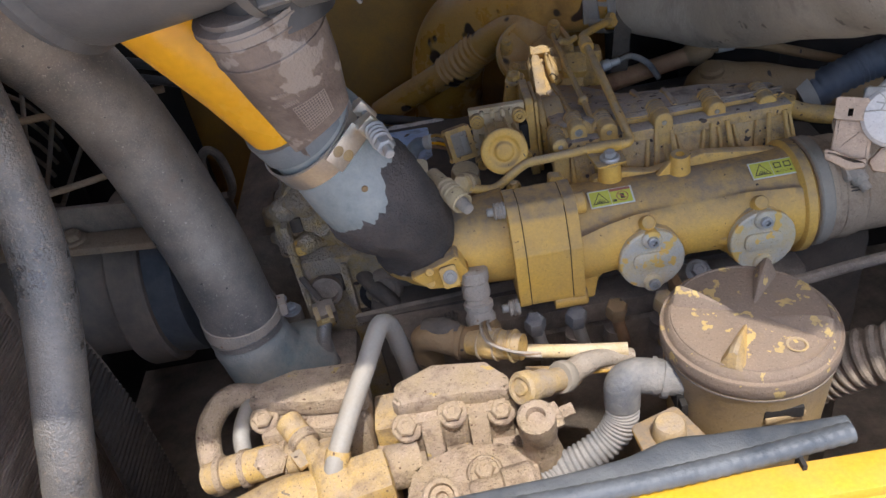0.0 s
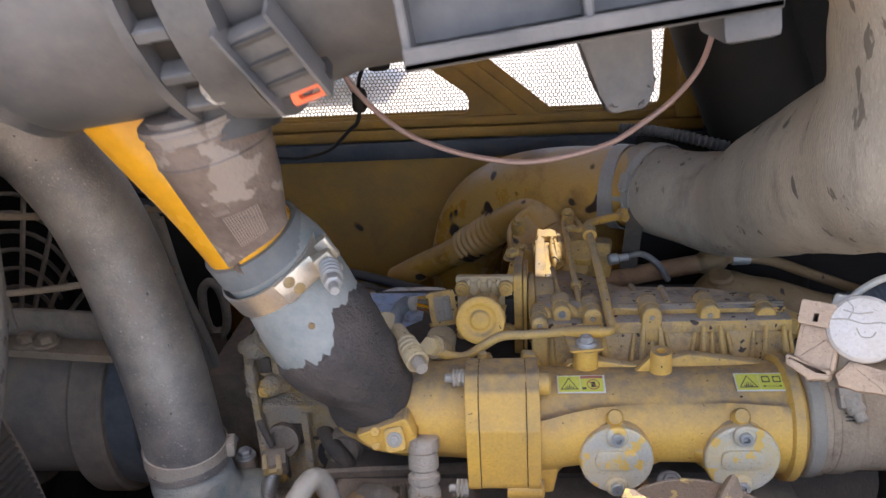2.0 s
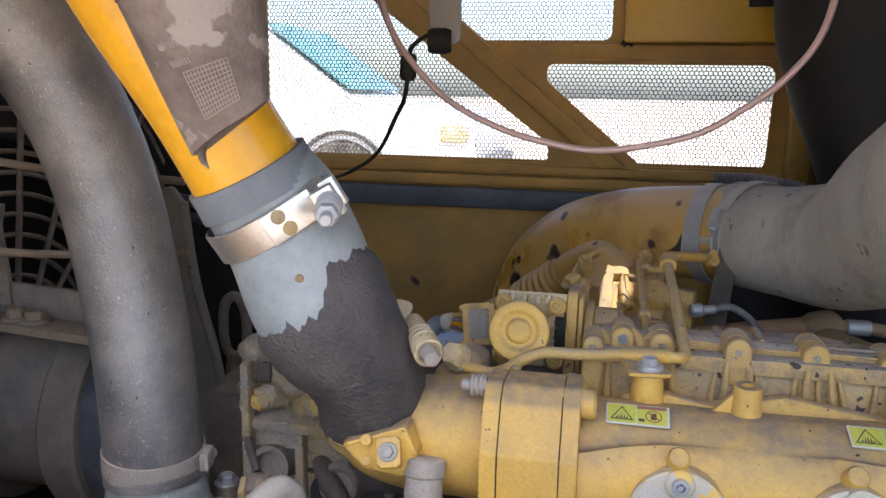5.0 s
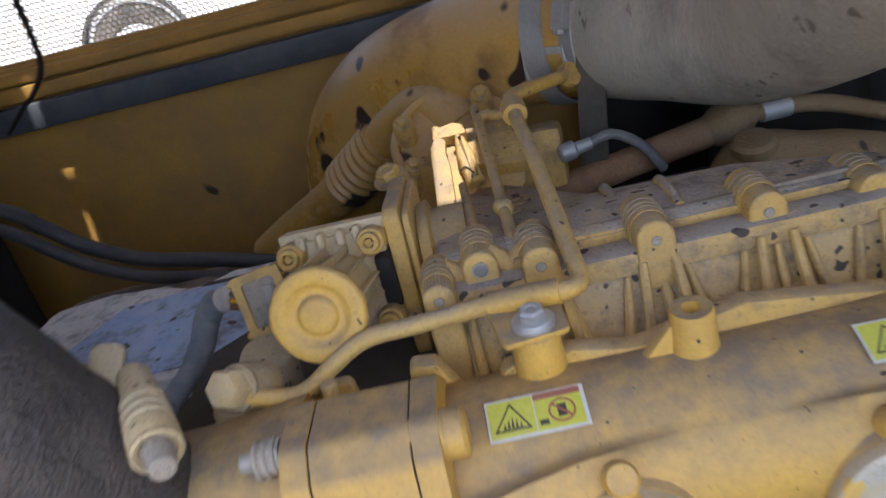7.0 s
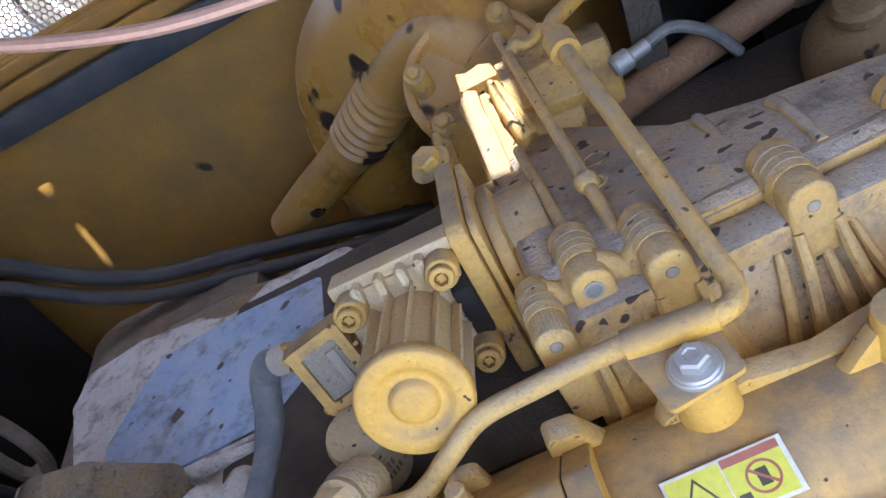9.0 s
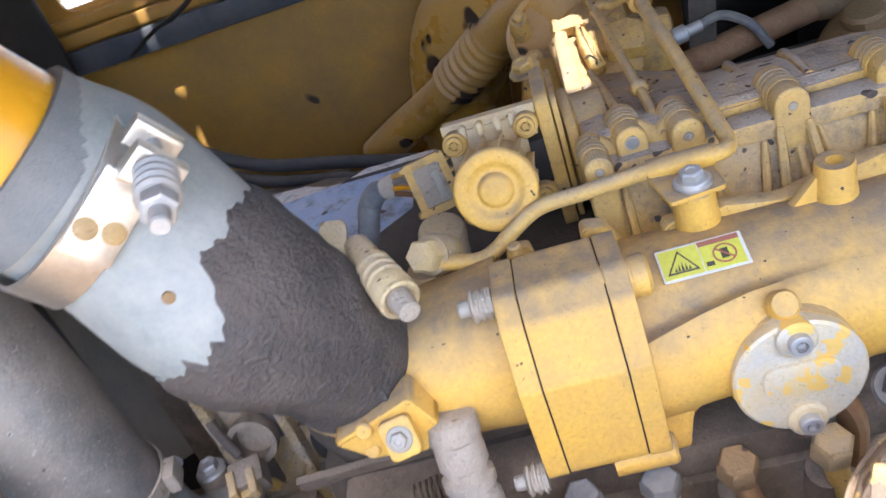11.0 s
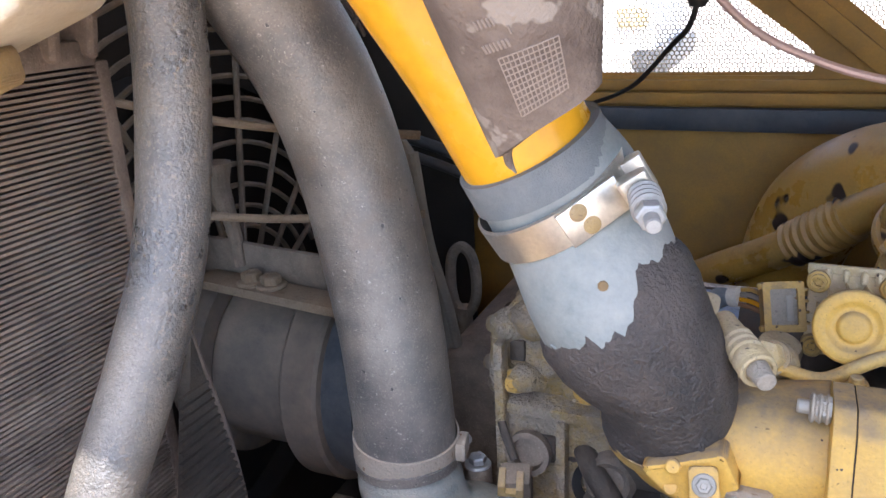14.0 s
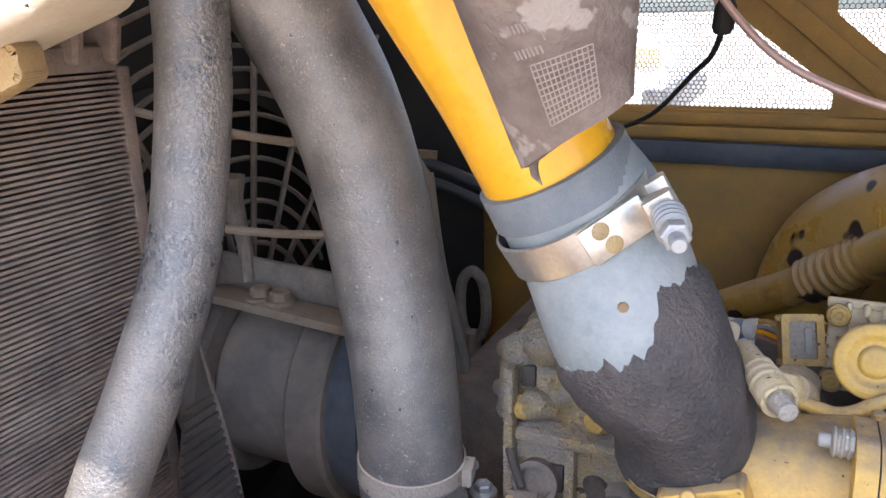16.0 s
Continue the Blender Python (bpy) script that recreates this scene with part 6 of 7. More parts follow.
for x, y, r in ((-0.038, 0.012, 0.009), (0.030, 0.024, 0.009), (0.040, -0.018, 0.010), (-0.034, -0.030, 0.009)):
    part("stud_boss", lathe([(r, 0), (r, 0.020), (r * 0.8, 0.024)], FM @ Matrix.Translation((x, y, 0)), 18), YELLOW, eh)
    bolt(eh, FM @ Vector((x, y, 0.024)), (0, -0.60, 0.80), r * 0.6, "hex", YELLOW)
part("ear", prism(rounded([(-0.020, -0.010), (0.020, -0.012), (0.022, 0.008), (0.006, 0.014), (-0.018, 0.010)], 0.005), 0.016, Matrix.Translation((0.168, 0.968, 1.640)) @ pose(0, 0, 0, 35, 0, -12), 0.002), YELLOW, eh)
part("side_box", box((0.050, 0.045, 0.05), Matrix.Translation((0.205, 1.005, 1.622)) @ pose(0, 0, 0, -10, 0, -8), 0.008), YELLOW, eh)
part("heat_plate", prism([(0, 0), (0.05, 0), (0.055, 0.07), (0.03, 0.08)], 0.005, Matrix.Translation((0.074, 0.965, 1.565)) @ pose(0, 0, 0, 80, 0, 20), 0.002), YELLOW, eh)
part("sensor", lathe([(0.006, 0), (0.0075, 0.002), (0.0075, 0.012), (0.005, 0.014), (0.005, 0.026)], place((0.222, 0.975, 1.630), (0.9, 0.1, 0.1)), 14), STEEL, eh, "bright steel sensor tip")
part("sensor_lead", tube([(0.246, 0.978, 1.633), (0.265, 0.978, 1.636), (0.285, 0.972, 1.624), (0.30, 0.972, 1.60)], 0.004, 10), PLUGGREY, eh)
cpz = thing("bellows_pipe", (0.05, 1.13, 1.6), "yellow exhaust gas pipe with bellows and dark burns", "pipe")
part("pipe", tube([(0.150, 1.055, 1.640), (0.130, 1.080, 1.662), (0.100, 1.100, 1.650), (0.055, 1.130, 1.612), (0.005, 1.165, 1.570), (-0.057, 1.197, 1.530), (-0.10, 1.22, 1.50)], [0.027, 0.026, 0.023, 0.022, 0.022, 0.022, 0.022], 30), YELLOW_OILED, cpz)
part("bellows", corrugated([(0.078, 1.115, 1.632), (0.060, 1.126, 1.616), (0.040, 1.140, 1.599), (0.022, 1.153, 1.583)], 0.0275, 0.004, 0.0095, 28), YELLOW_OILED, cpz)
ltag = thing("support_strip", (0.262, 0.985, 1.60), "dark flat steel strip hanging beside the elbow", "bracket")
part("strip", box((0.022, 0.004, 0.10), Matrix.Translation((0.255, 0.99, 1.655)) @ pose(0, 0, 0, 0, 6, -20), 0.001), GRIME_SHADE, ltag)

# sensor beside the hose
sn_ = thing("pressure_sensor", (-0.01, 0.69, 1.66), "dusty tan sensor with ringed body and steel tip", "sensor")
SA = (Vector((0.012, 0.642, 1.668)) - Vector((-0.016, 0.700, 1.676))).normalized()
part("body", lathe([(0.0079, -0.01), (0.0088, 0.012), (0.0104, 0.014), (0.0104, 0.017), (0.0088, 0.018), (0.0088, 0.020), (0.0107, 0.021), (0.0107, 0.024), (0.0092, 0.025), (0.0092, 0.027), (0.0111, 0.028), (0.0111, 0.031), (0.0095, 0.032), (0.0095, 0.034), (0.0114, 0.036), (0.0114, 0.044), (0.0104, 0.046)], place((-0.0155, 0.6955, 1.6735), SA), 28), SPECKLED, sn_)
part("end_ring", lathe([(0.0106, 0.0445), (0.0114, 0.0455), (0.0113, 0.0485), (0.0101, 0.0495), (0.0084, 0.0485), (0.0079, 0.0465)], place((-0.0155, 0.6955, 1.6735), SA), 28), SPECKLED, sn_)
part("tip", lathe([(0.0072, 0.045), (0.0063, 0.056), (0.0058, 0.060), (0.0051, 0.0605)], place((-0.0155, 0.6955, 1.6735), SA), 24), GREYCAST, sn_, "dusty steel tip")
part("lever", prism(rounded([(-0.008, -0.006), (0.034, -0.008), (0.034, 0.008), (-0.008, 0.010)], 0.005), 0.008, place((-0.034, 0.712, 1.680), (0.3, -0.5, 0.8), (1, 0, 0)), 0.002), SPECKLED, sn_)

# blue plate and control unit behind the hose
ECUGREY = mat("dusty_grey_cover", (0.52, 0.49, 0.45), dust=(0.74, 0.70, 0.645), amount=0.75, rough=0.85, top=0.4, stain=0.8, stain_scale=48, spots=0.45, spot_scale=70, spot_colour=(0.10, 0.085, 0.07), bump=0.9, distance=0.004, scale=18)
ecu = thing("engine_controller", (-0.10, 0.90, 1.56), "dusty engine control box with speckled blue plate", "control unit")
part("case", prism(rounded([(-0.243, 0.975), (-0.214, 0.866), (-0.190, 0.805), (-0.045, 0.795), (-0.004, 0.835), (0.006, 1.010), (-0.070, 1.012), (-0.100, 0.992), (-0.131, 1.011), (-0.186, 1.020), (-0.236, 1.010)], 0.016, 8), 0.056, Matrix.Translation((0, 0, 1.527)), 0.008, seg=4), ECUGREY, ecu)
part("plate", prism(rounded([(-0.181, 0.858), (-0.193, 0.909), (-0.158, 0.978), (-0.098, 0.984), (-0.021, 0.981), (-0.020, 0.900), (-0.062, 0.861)], 0.006), 0.003, Matrix.Translation((0, 0, 1.5825)), 0.001), BLUE, ecu, "speckled blue painted plate")
part("plate_edge", box((0.118, 0.004, 0.004), Matrix.Translation((-0.121, 0.8545, 1.5845)) @ pose(0, 0, 0, 0, 0, 1), 0.001), ECUGREY, ecu)
part("ridge", tube([(-0.160, 0.838, 1.583), (-0.12, 0.846, 1.586), (-0.066, 0.848, 1.584)], [0.004, 0.006, 0.004], 10), ECUGREY, ecu)
for x, y in ((-0.150, 0.822), (-0.105, 0.826), (-0.075, 0.822)):
    part("dust_lump", tube([(x - 0.018, y, 1.581), (x, y - 0.004, 1.587), (x + 0.016, y, 1.581)], [0.004, 0.012, 0.005], 12, wobble=0.35), ECUGREY, ecu)
bc = thing("battery_cable", (-0.2, 1.08, 1.54), "thick black cable lying along the side panel", "cable")
part("cable", tube([(-0.62, 1.16, 1.72), (-0.45, 1.155, 1.690), (-0.335, 1.15, 1.648), (-0.295, 1.15, 1.616), (-0.262, 1.15, 1.586), (-0.210, 1.15, 1.557), (-0.135, 1.15, 1.537), (-0.060, 1.15, 1.515), (0.05, 1.14, 1.49)], 0.0080, 14), PLASTIC_DARK, bc)
part("second_cable", tube([(-0.62, 1.145, 1.700), (-0.45, 1.140, 1.672), (-0.335, 1.135, 1.632), (-0.295, 1.135, 1.600), (-0.262, 1.135, 1.572), (-0.210, 1.135, 1.544), (-0.135, 1.135, 1.524), (-0.060, 1.135, 1.503), (0.05, 1.13, 1.48)], 0.0070, 14), PLASTIC_DARK, bc)

# ---- left side ----
hb = thing("upper_coolant_hose", (-0.28, 0.72, 1.48), "thick dusty black rubber coolant hose", "hose")
part("hose", tube([(-0.40, 0.60, 2.10), (-0.372, 0.645, 1.98), (-0.342, 0.690, 1.892), (-0.322, 0.714, 1.829), (-0.306, 0.727, 1.755), (-0.290, 0.727, 1.667), (-0.279, 0.722, 1.601), (-0.273, 0.718, 1.522), (-0.271, 0.716, 1.500)], 0.044, 40, wobble=0.012), RUBBER, hb)
part("end_bead", tube([(-0.2724, 0.7168, 1.510), (-0.2718, 0.7164, 1.503)], 0.0455, 40), RUBBER, hb, "bulged rubber end")
hose_clamp("coolant_clamp", (-0.2735, 0.719, 1.522), (0.06, -0.05, 1), 0.0445, 0.020, None, (0.98, 0.2, 0), "dusty grey clamp on the coolant hose", GREYCAST)
NECK = mat("dusty_green_casting", (0.16, 0.19, 0.185), dust=(0.36, 0.32, 0.26), amount=0.6, rough=0.65, scale=22, bump=0.7)
th = thing("thermostat_housing", (-0.265, 0.715, 1.38), "grimy grey cast thermostat housing below the hose", "engine casting")
part("neck", tube([(-0.272, 0.7175, 1.512), (-0.270, 0.716, 1.485), (-0.262, 0.715, 1.455), (-0.245, 0.72, 1.43), (-0.22, 0.74, 1.41)], [0.0405, 0.0465, 0.048, 0.052, 0.055], 32, wobble=0.05), NECK, th)
part("foot", box((0.13, 0.07, 0.05), Matrix.Translation((-0.22, 0.745, 1.40)), 0.012), GRIME, th)
bolt(th, (-0.231, 0.776, 1.470), (0, 0, 1), 0.0085, "hex", STEEL)
part("boss", lathe([(0.014, 0), (0.013, 0.07)], place((-0.231, 0.776, 1.40), (0, 0, 1)), 18), GRIME, th)
ha = thing("lower_coolant_hose", (-0.38, 0.54, 1.45), "crazed grey rubber coolant hose beside the cooler", "hose")
part("hose", tube([(-0.385, 0.60, 2.05), (-0.375, 0.615, 1.96), (-0.372, 0.618, 1.899), (-0.373, 0.611, 1.826), (-0.373, 0.587, 1.737), (-0.382, 0.556, 1.664), (-0.395, 0.519, 1.591), (-0.41, 0.48, 1.50), (-0.42, 0.45, 1.38)], 0.0252, 32, wobble=0.02), RUBBER_WORN, ha)
part("end_collar", tube([(-0.412, 0.474, 1.486), (-0.418, 0.456, 1.40)], 0.0275, 28), RUBBER_WORN, ha)

RX = -0.470
rad = thing("radiator", (-0.50, 0.45, 1.1), "dusty brown radiator core with plastic end tank", "radiator")
# Black block stands for the shade between the fins.
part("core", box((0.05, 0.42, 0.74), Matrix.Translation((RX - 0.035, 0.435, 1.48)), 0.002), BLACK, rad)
for i in range(168):
    z = 1.140 + 0.0043 * i
    part("fin", box((0.010 + 0.002 * math.sin(i * 7.3), 0.415, 0.0023), Matrix.Translation((RX - 0.005, 0.435, z)), 0, seg=1), FINS, rad)
part("side_plate", box((0.03, 0.012, 0.74), Matrix.Translation((RX - 0.014, 0.648, 1.485)), 0.002), FINS, rad)
tank = part("end_tank", box((0.09, 0.44, 0.12), Matrix.Translation((RX - 0.045, 0.435, 1.945)), 0.02, seg=3), FINS, rad, "ribbed plastic end tank")
part("gutter", box((0.05, 0.42, 0.018), Matrix.Translation((RX - 0.025, 0.435, 1.862)), 0.004), FINS, rad)
for i in range(12):
    part("rib", box((0.045, 0.010, 0.034), Matrix.Translation((RX - 0.010, 0.262 + 0.034 * i, 1.878)) @ pose(0, 0, 0, 0, 12, 0), 0.003, seg=1), FINS, tank)
res = thing("coolant_reservoir", (-0.40, 0.47, 1.86), "pale stained plastic reservoir with dusty square foot", "reservoir")
RD = Vector((0.843, 0.385, 0.375)).normalized()
RN = (Vector((0, 0, 1)) - RD * RD.z).normalized()
RM = Matrix.Translation((-0.362, 0.4925, 1.8805)) @ Matrix((RD, RN, RD.cross(RN))).transposed().to_4x4()
part("tank", prism(rounded([(-0.12, 0.0), (0.046, 0.001), (0.050, 0.12), (-0.12, 0.12)], 0.024), 0.11, RM @ Matrix.Translation((0, 0, -0.055)), 0.008, seg=3), PALE, res)
part("foot", prism(rounded([(-0.075, -0.022), (-0.012, -0.018), (-0.006, 0.002), (-0.075, 0.002)], 0.006), 0.03, RM @ Matrix.Translation((0, 0, -0.015)), 0.004), CANBODY, res, "dusty square foot")
mesh2 = thing("fine_screen", (-0.42, 0.60, 1.3), "dark fine ribbed cooler screen", "cooler screen")
part("screen", prism([(0.55, 1.10), (0.685, 1.10), (0.672, 1.47), (0.640, 1.64), (0.605, 1.50)], 0.012, Matrix.Translation((-0.432, 0, 0)) @ yz, 0.001), GRIME_SHADE, mesh2)
for i in range(40):
    z = 1.24 + 0.009 * i
    part("slat", box((0.004, np.interp(z, (1.2, 1.47, 1.62), (0.12, 0.085, 0.02)), 0.0035), Matrix.Translation((-0.419, np.interp(z, (1.2, 1.47, 1.62), (0.618, 0.630, 0.632)), z)), 0, seg=1), GRIME_SHADE, mesh2)
part("edge", tube([(-0.425, 0.684, 1.15), (-0.425, 0.674, 1.47), (-0.425, 0.642, 1.64)], 0.004, 8), FINS, mesh2)

# fan guard rings, beam and pulley
guard = thing("fan_guard", (-0.60, 0.90, 1.45), "dusty black wire fan guard of concentric rings", "fan guard")
for i in range(16):
    r = 0.10 + 0.026 * i
    pts = [(-0.60, 0.92 + r * math.cos(a), 1.50 + r * math.sin(a)) for a in [0.35 + 2.45 * k / 20 for k in range(21)]]
    part("ring", tube(pts, 0.0034, 6, 1, caps=False), GRIME, guard)
for k in range(10):
    a = radians(18 * k + 10)
    part("spoke", tube([(-0.596, 0.92 + 0.09 * math.cos(a), 1.50 + 0.09 * math.sin(a)), (-0.596, 0.92 + 0.5 * math.cos(a), 1.50 + 0.5 * math.sin(a))], 0.004, 6, 1), GRIME, guard)
shroud = thing("fan_shroud", (-0.62, 0.9, 1.45), "black fan shroud plate behind the guard", "fan shroud")
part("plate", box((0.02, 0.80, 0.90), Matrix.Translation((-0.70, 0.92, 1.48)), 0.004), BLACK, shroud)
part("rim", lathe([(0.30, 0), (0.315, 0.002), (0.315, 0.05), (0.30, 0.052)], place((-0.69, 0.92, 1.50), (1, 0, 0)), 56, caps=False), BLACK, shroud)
beam = thing("fan_bracket", (-0.48, 0.82, 1.60), "rusty dusty steel fan bracket with two bolts", "bracket")
part("bar", box((0.24, 0.035, 0.010), Matrix.Translation((-0.44, 0.800, 1.607)) @ pose(0, 0, 0, 0, 0, -8), 0.002), PINK, beam)
part("web", box((0.24, 0.008, 0.04), Matrix.Translation((-0.47, 0.830, 1.625)) @ pose(0, 0, 0, 0, 0, -8), 0.002), GRIME, beam)
for x, y in ((-0.488, 0.808), (-0.462, 0.805)):
    bolt(beam, (x, y, 1.612), (0, 0, 1), 0.011, "hex", PINK)
part("arm", tube([(-0.52, 0.83, 1.62), (-0.525, 0.834, 1.66), (-0.54, 0.84, 1.70), (-0.54, 0.84, 1.73)], [0.008, 0.008, 0.012, 0.016], 10), GRIME, beam)
for z0, z1 in ((1.80, 1.765), (1.695, 1.69)):
    strap = thing("guard_stay", (-0.45, 0.74, z0), "thin rusty stay rod across the fan guard", "rod", group="guard stays")
    part("rod", tube([(-0.60, 0.72, z0 + 0.02), (-0.45, 0.78, (z0 + z1) / 2), (-0.30, 0.84, z1)], 0.0042, 8), PINK, strap)
arch = thing("bent_strap", (-0.5, 0.9, 1.6), "bent rusty brown guard frame strip", "bracket")
part("strip", tube([(-0.50, 0.70, 1.93), (-0.47, 0.76, 1.90), (-0.42, 0.83, 1.83), (-0.39, 0.87, 1.74), (-0.385, 0.88, 1.62)], 0.014, 10, squash=0.3), RUSTPIPE, arch)
PULLEY = mat("dusty_dark_pulley", (0.105, 0.088, 0.068), dust=(0.25, 0.19, 0.135), amount=0.62, rough=0.6, scale=16, bump=0.3)
pul = thing("fan_pulley", (-0.42, 0.86, 1.40), "dusty grey fan pulley and hub drum", "pulley")
PX = (-0.43, 0.89, 1.487)
part("rim", lathe([(0.085, 0), (0.122, 0.002), (0.125, 0.006), (0.125, 0.042), (0.122, 0.046), (0.085, 0.048)], place((-0.446, PX[1], PX[2]), (1, 0, 0)), 56), PULLEY, pul)
part("face", lathe([(0.02, 0.0), (0.114, 0.0), (0.116, 0.02), (0.116, 0.036), (0.110, 0.038), (0.02, 0.038)], place((-0.400, PX[1], PX[2]), (1, 0, 0)), 48), STRIP, pul, "dark blue-grey pulley face")
part("hub", lathe([(0.085, 0), (0.100, 0.02), (0.100, 0.12)], place((-0.566, PX[1], PX[2]), (1, 0, 0)), 48), PULLEY, pul)
part("outer_drum", lathe([(0.11, 0), (0.12, 0.02), (0.12, 0.05)], place((-0.60, PX[1], PX[2]), (1, 0, 0)), 48), PULLEY, pul)
gd = thing("belt_guard", (-0.30, 0.92, 1.45), "dusty black curved belt guard plate", "guard plate")
part("plate", prism(rounded([(-0.425, 1.35), (-0.285, 1.40), (-0.303, 1.545), (-0.326, 1.64), (-0.338, 1.735), (-0.352, 1.755), (-0.372, 1.74), (-0.38, 1.62)], 0.010), 0.010, Matrix.Translation((0, 0.905, 0)) @ pose(0, 0, 0, 90, 0, 0), 0.003), DUCT, gd)
part("rolled_edge", tube([(-0.285, 0.898, 1.40), (-0.303, 0.898, 1.545), (-0.326, 0.898, 1.64), (-0.338, 0.898, 1.735)], 0.006, 10), DUCT, gd)
lo = thing("lifting_eye", (-0.333, 1.0, 1.46), "grimy cast lifting loop at the engine front", "lifting eye")
part("loop", tube([(-0.346, 1.0, 1.53), (-0.349, 1.0, 1.555), (-0.346, 1.0, 1.588), (-0.333, 1.0, 1.601), (-0.320, 1.0, 1.588), (-0.316, 1.0, 1.555), (-0.320, 1.0, 1.53), (-0.333, 1.0, 1.515), (-0.346, 1.0, 1.53)], 0.0065, 10), GRIME, lo)
part("shank", tube([(-0.333, 1.0, 1.525), (-0.336, 1.0, 1.49), (-0.333, 1.0, 1.45), (-0.32, 1.01, 1.40)], [0.010, 0.013, 0.014, 0.016], 10), GRIME, lo)
b_ = thing("front_bracket", (-0.2, 0.92, 1.5), "oily cast bracket at the engine front", "bracket")
part("casting", prism(rounded([(-0.03, 0), (0.07, 0), (0.06, 0.10), (0.02, 0.12), (-0.02, 0.09)], 0.02), 0.05, Matrix.Translation((-0.22, 0.97, 1.46)) @ pose(0, 0, 0, 90, 0, 0), 0.01), GRIME, b_)

# plug on the front of the engine
cn = thing("sensor_plug", (-0.18, 0.74, 1.47), "small yellow and black sensor plug with lead", "connector")
part("body", box((0.026, 0.022, 0.024), Matrix.Translation((-0.182, 0.742, 1.486)) @ pose(0, 0, 0, 20, 0, 15), 0.003), GRIME, cn)
for dx in (-0.008, 0.008):
    part("tab", box((0.006, 0.020, 0.012), Matrix.Translation((-0.182 + dx, 0.730, 1.492)) @ pose(0, 0, 0, 20, 0, 15), 0.001), TAN, cn)
part("tie", box((0.022, 0.006, 0.005), Matrix.Translation((-0.182, 0.728, 1.484)) @ pose(0, 0, 0, 20, 0, 15), 0.001), TAN, cn)
part("lead", tube([(-0.185, 0.738, 1.475), (-0.19, 0.725, 1.455), (-0.185, 0.72, 1.42), (-0.17, 0.73, 1.38)], 0.009, 12), RUBBER, cn)
part("guard_ring", lathe([(0.018, 0), (0.020, 0.004), (0.020, 0.014), (0.015, 0.014), (0.014, 0.004)], place((-0.178, 0.775, 1.498), (0, -1, 0.2)), 24), GRIME, cn)

# ---- foreground: pump, fittings and filter canister ----
pump2 = thing("fuel_pump", (-0.03, 0.52, 1.36), "dust-caked grey cast pump with bolted head", "pump")
part("head", prism(rounded([(-0.098, 0.526), (-0.093, 0.556), (-0.054, 0.574), (0.0, 0.566), (0.020, 0.540), (0.021, 0.522), (-0.03, 0.528)], 0.010), 0.020, Matrix.Translation((0, 0, 1.514)), 0.005), PUMP, pump2)
part("neck", box((0.112, 0.05, 0.05), Matrix.Translation((-0.038, 0.540, 1.492)), 0.006), PUMP, pump2)
part("body", box((0.120, 0.10, 0.16), Matrix.Translation((-0.036, 0.485, 1.395)) @ pose(0, 0, 0, 0, 0, 3), 0.014, seg=3), PUMP, pump2)
part("shelf", prism(rounded([(-0.100, 0.425), (0.032, 0.430), (0.034, 0.480), (0.0, 0.497), (-0.04, 0.502), (-0.085, 0.486)], 0.014), 0.05, Matrix.Translation((0, 0, 1.442)), 0.006), PUMP, pump2, "rounded front shelf")
for x in (-0.062, -0.016):
    part("pillar", box((0.020, 0.034, 0.046), Matrix.Translation((x, 0.516, 1.492)) @ pose(0, 0, 0, -16, 0, 0), 0.004), PUMP, pump2)
for x, y, z in ((-0.086, 0.520, 1.512), (-0.040, 0.524, 1.518), (0.007, 0.520, 1.514)):
    part("bolt_boss", lathe([(0.0145, -0.06), (0.014, -0.008), (0.012, -0.004)], place((x, y, z), (0, -0.55, 0.85)), 22), PUMP, pump2)
    bolt(pump2, (x, y - 0.002, z - 0.002), (0, -0.55, 0.85), 0.0102, "hex", PUMP)
part("bolt_boss", lathe([(0.019, -0.03), (0.018, 0), (0.016, 0.003)], place((-0.018, 0.463, 1.492), (0, -0.3, 0.95)), 20), PUMP, pump2)
bolt(pump2, (-0.018, 0.461, 1.496), (0, -0.3, 0.95), 0.0095, "hex", PUMP)
part("union", lathe([(0.019, -0.02), (0.019, 0.006), (0.016, 0.009), (0.012, 0.009), (0.011, 0.003), (0.006, 0.003), (0.005, -0.003)], place((-0.060, 0.442, 1.494), (0, -0.4, 0.9)), 26), PUMP, pump2, "ringed steel union")
part("side_port", lathe([(0.020, 0), (0.022, 0.004), (0.022, 0.030), (0.025, 0.032), (0.025, 0.058), (0.022, 0.062)], place((-0.032, 0.437, 1.482), (0.97, 0.12, 0.05)), 28), PUMP, pump2)
part("side_lobe", lathe([(0.022, 0), (0.022, 0.03), (0.019, 0.034), (0.012, 0.034)], place((-0.080, 0.500, 1.478), (-0.95, -0.15, 0.1)), 24), PUMP, pump2)
part("washer", lathe([(0.023, 0), (0.025, 0.002), (0.025, 0.008), (0.022, 0.010)], place((0.030, 0.487, 1.485), (0.95, 0.1, 0.1)), 24), PUMP, pump2)
vf = thing("vertical_fitting", (0.036, 0.470, 1.45), "dust-caked vertical pipe fitting with hollow top", "pipe fitting")
part("body", lathe([(0.017, -0.10), (0.020, -0.07), (0.0175, -0.06), (0.0155, -0.03), (0.0180, -0.022), (0.0175, 0.0), (0.015, 0.002), (0.009, 0.002), (0.008, -0.006)], place((0.036, 0.468, 1.552), (-0.05, -0.2, 1)), 26), PUMP, vf)
part("side_nut", lathe([(0.013, 0), (0.013, 0.012), (0.011, 0.013), (0.006, 0.014), (0.006, 0.026)], place((0.046, 0.475, 1.538), (0.95, 0.2, 0.1)), 6), PUMP, vf)

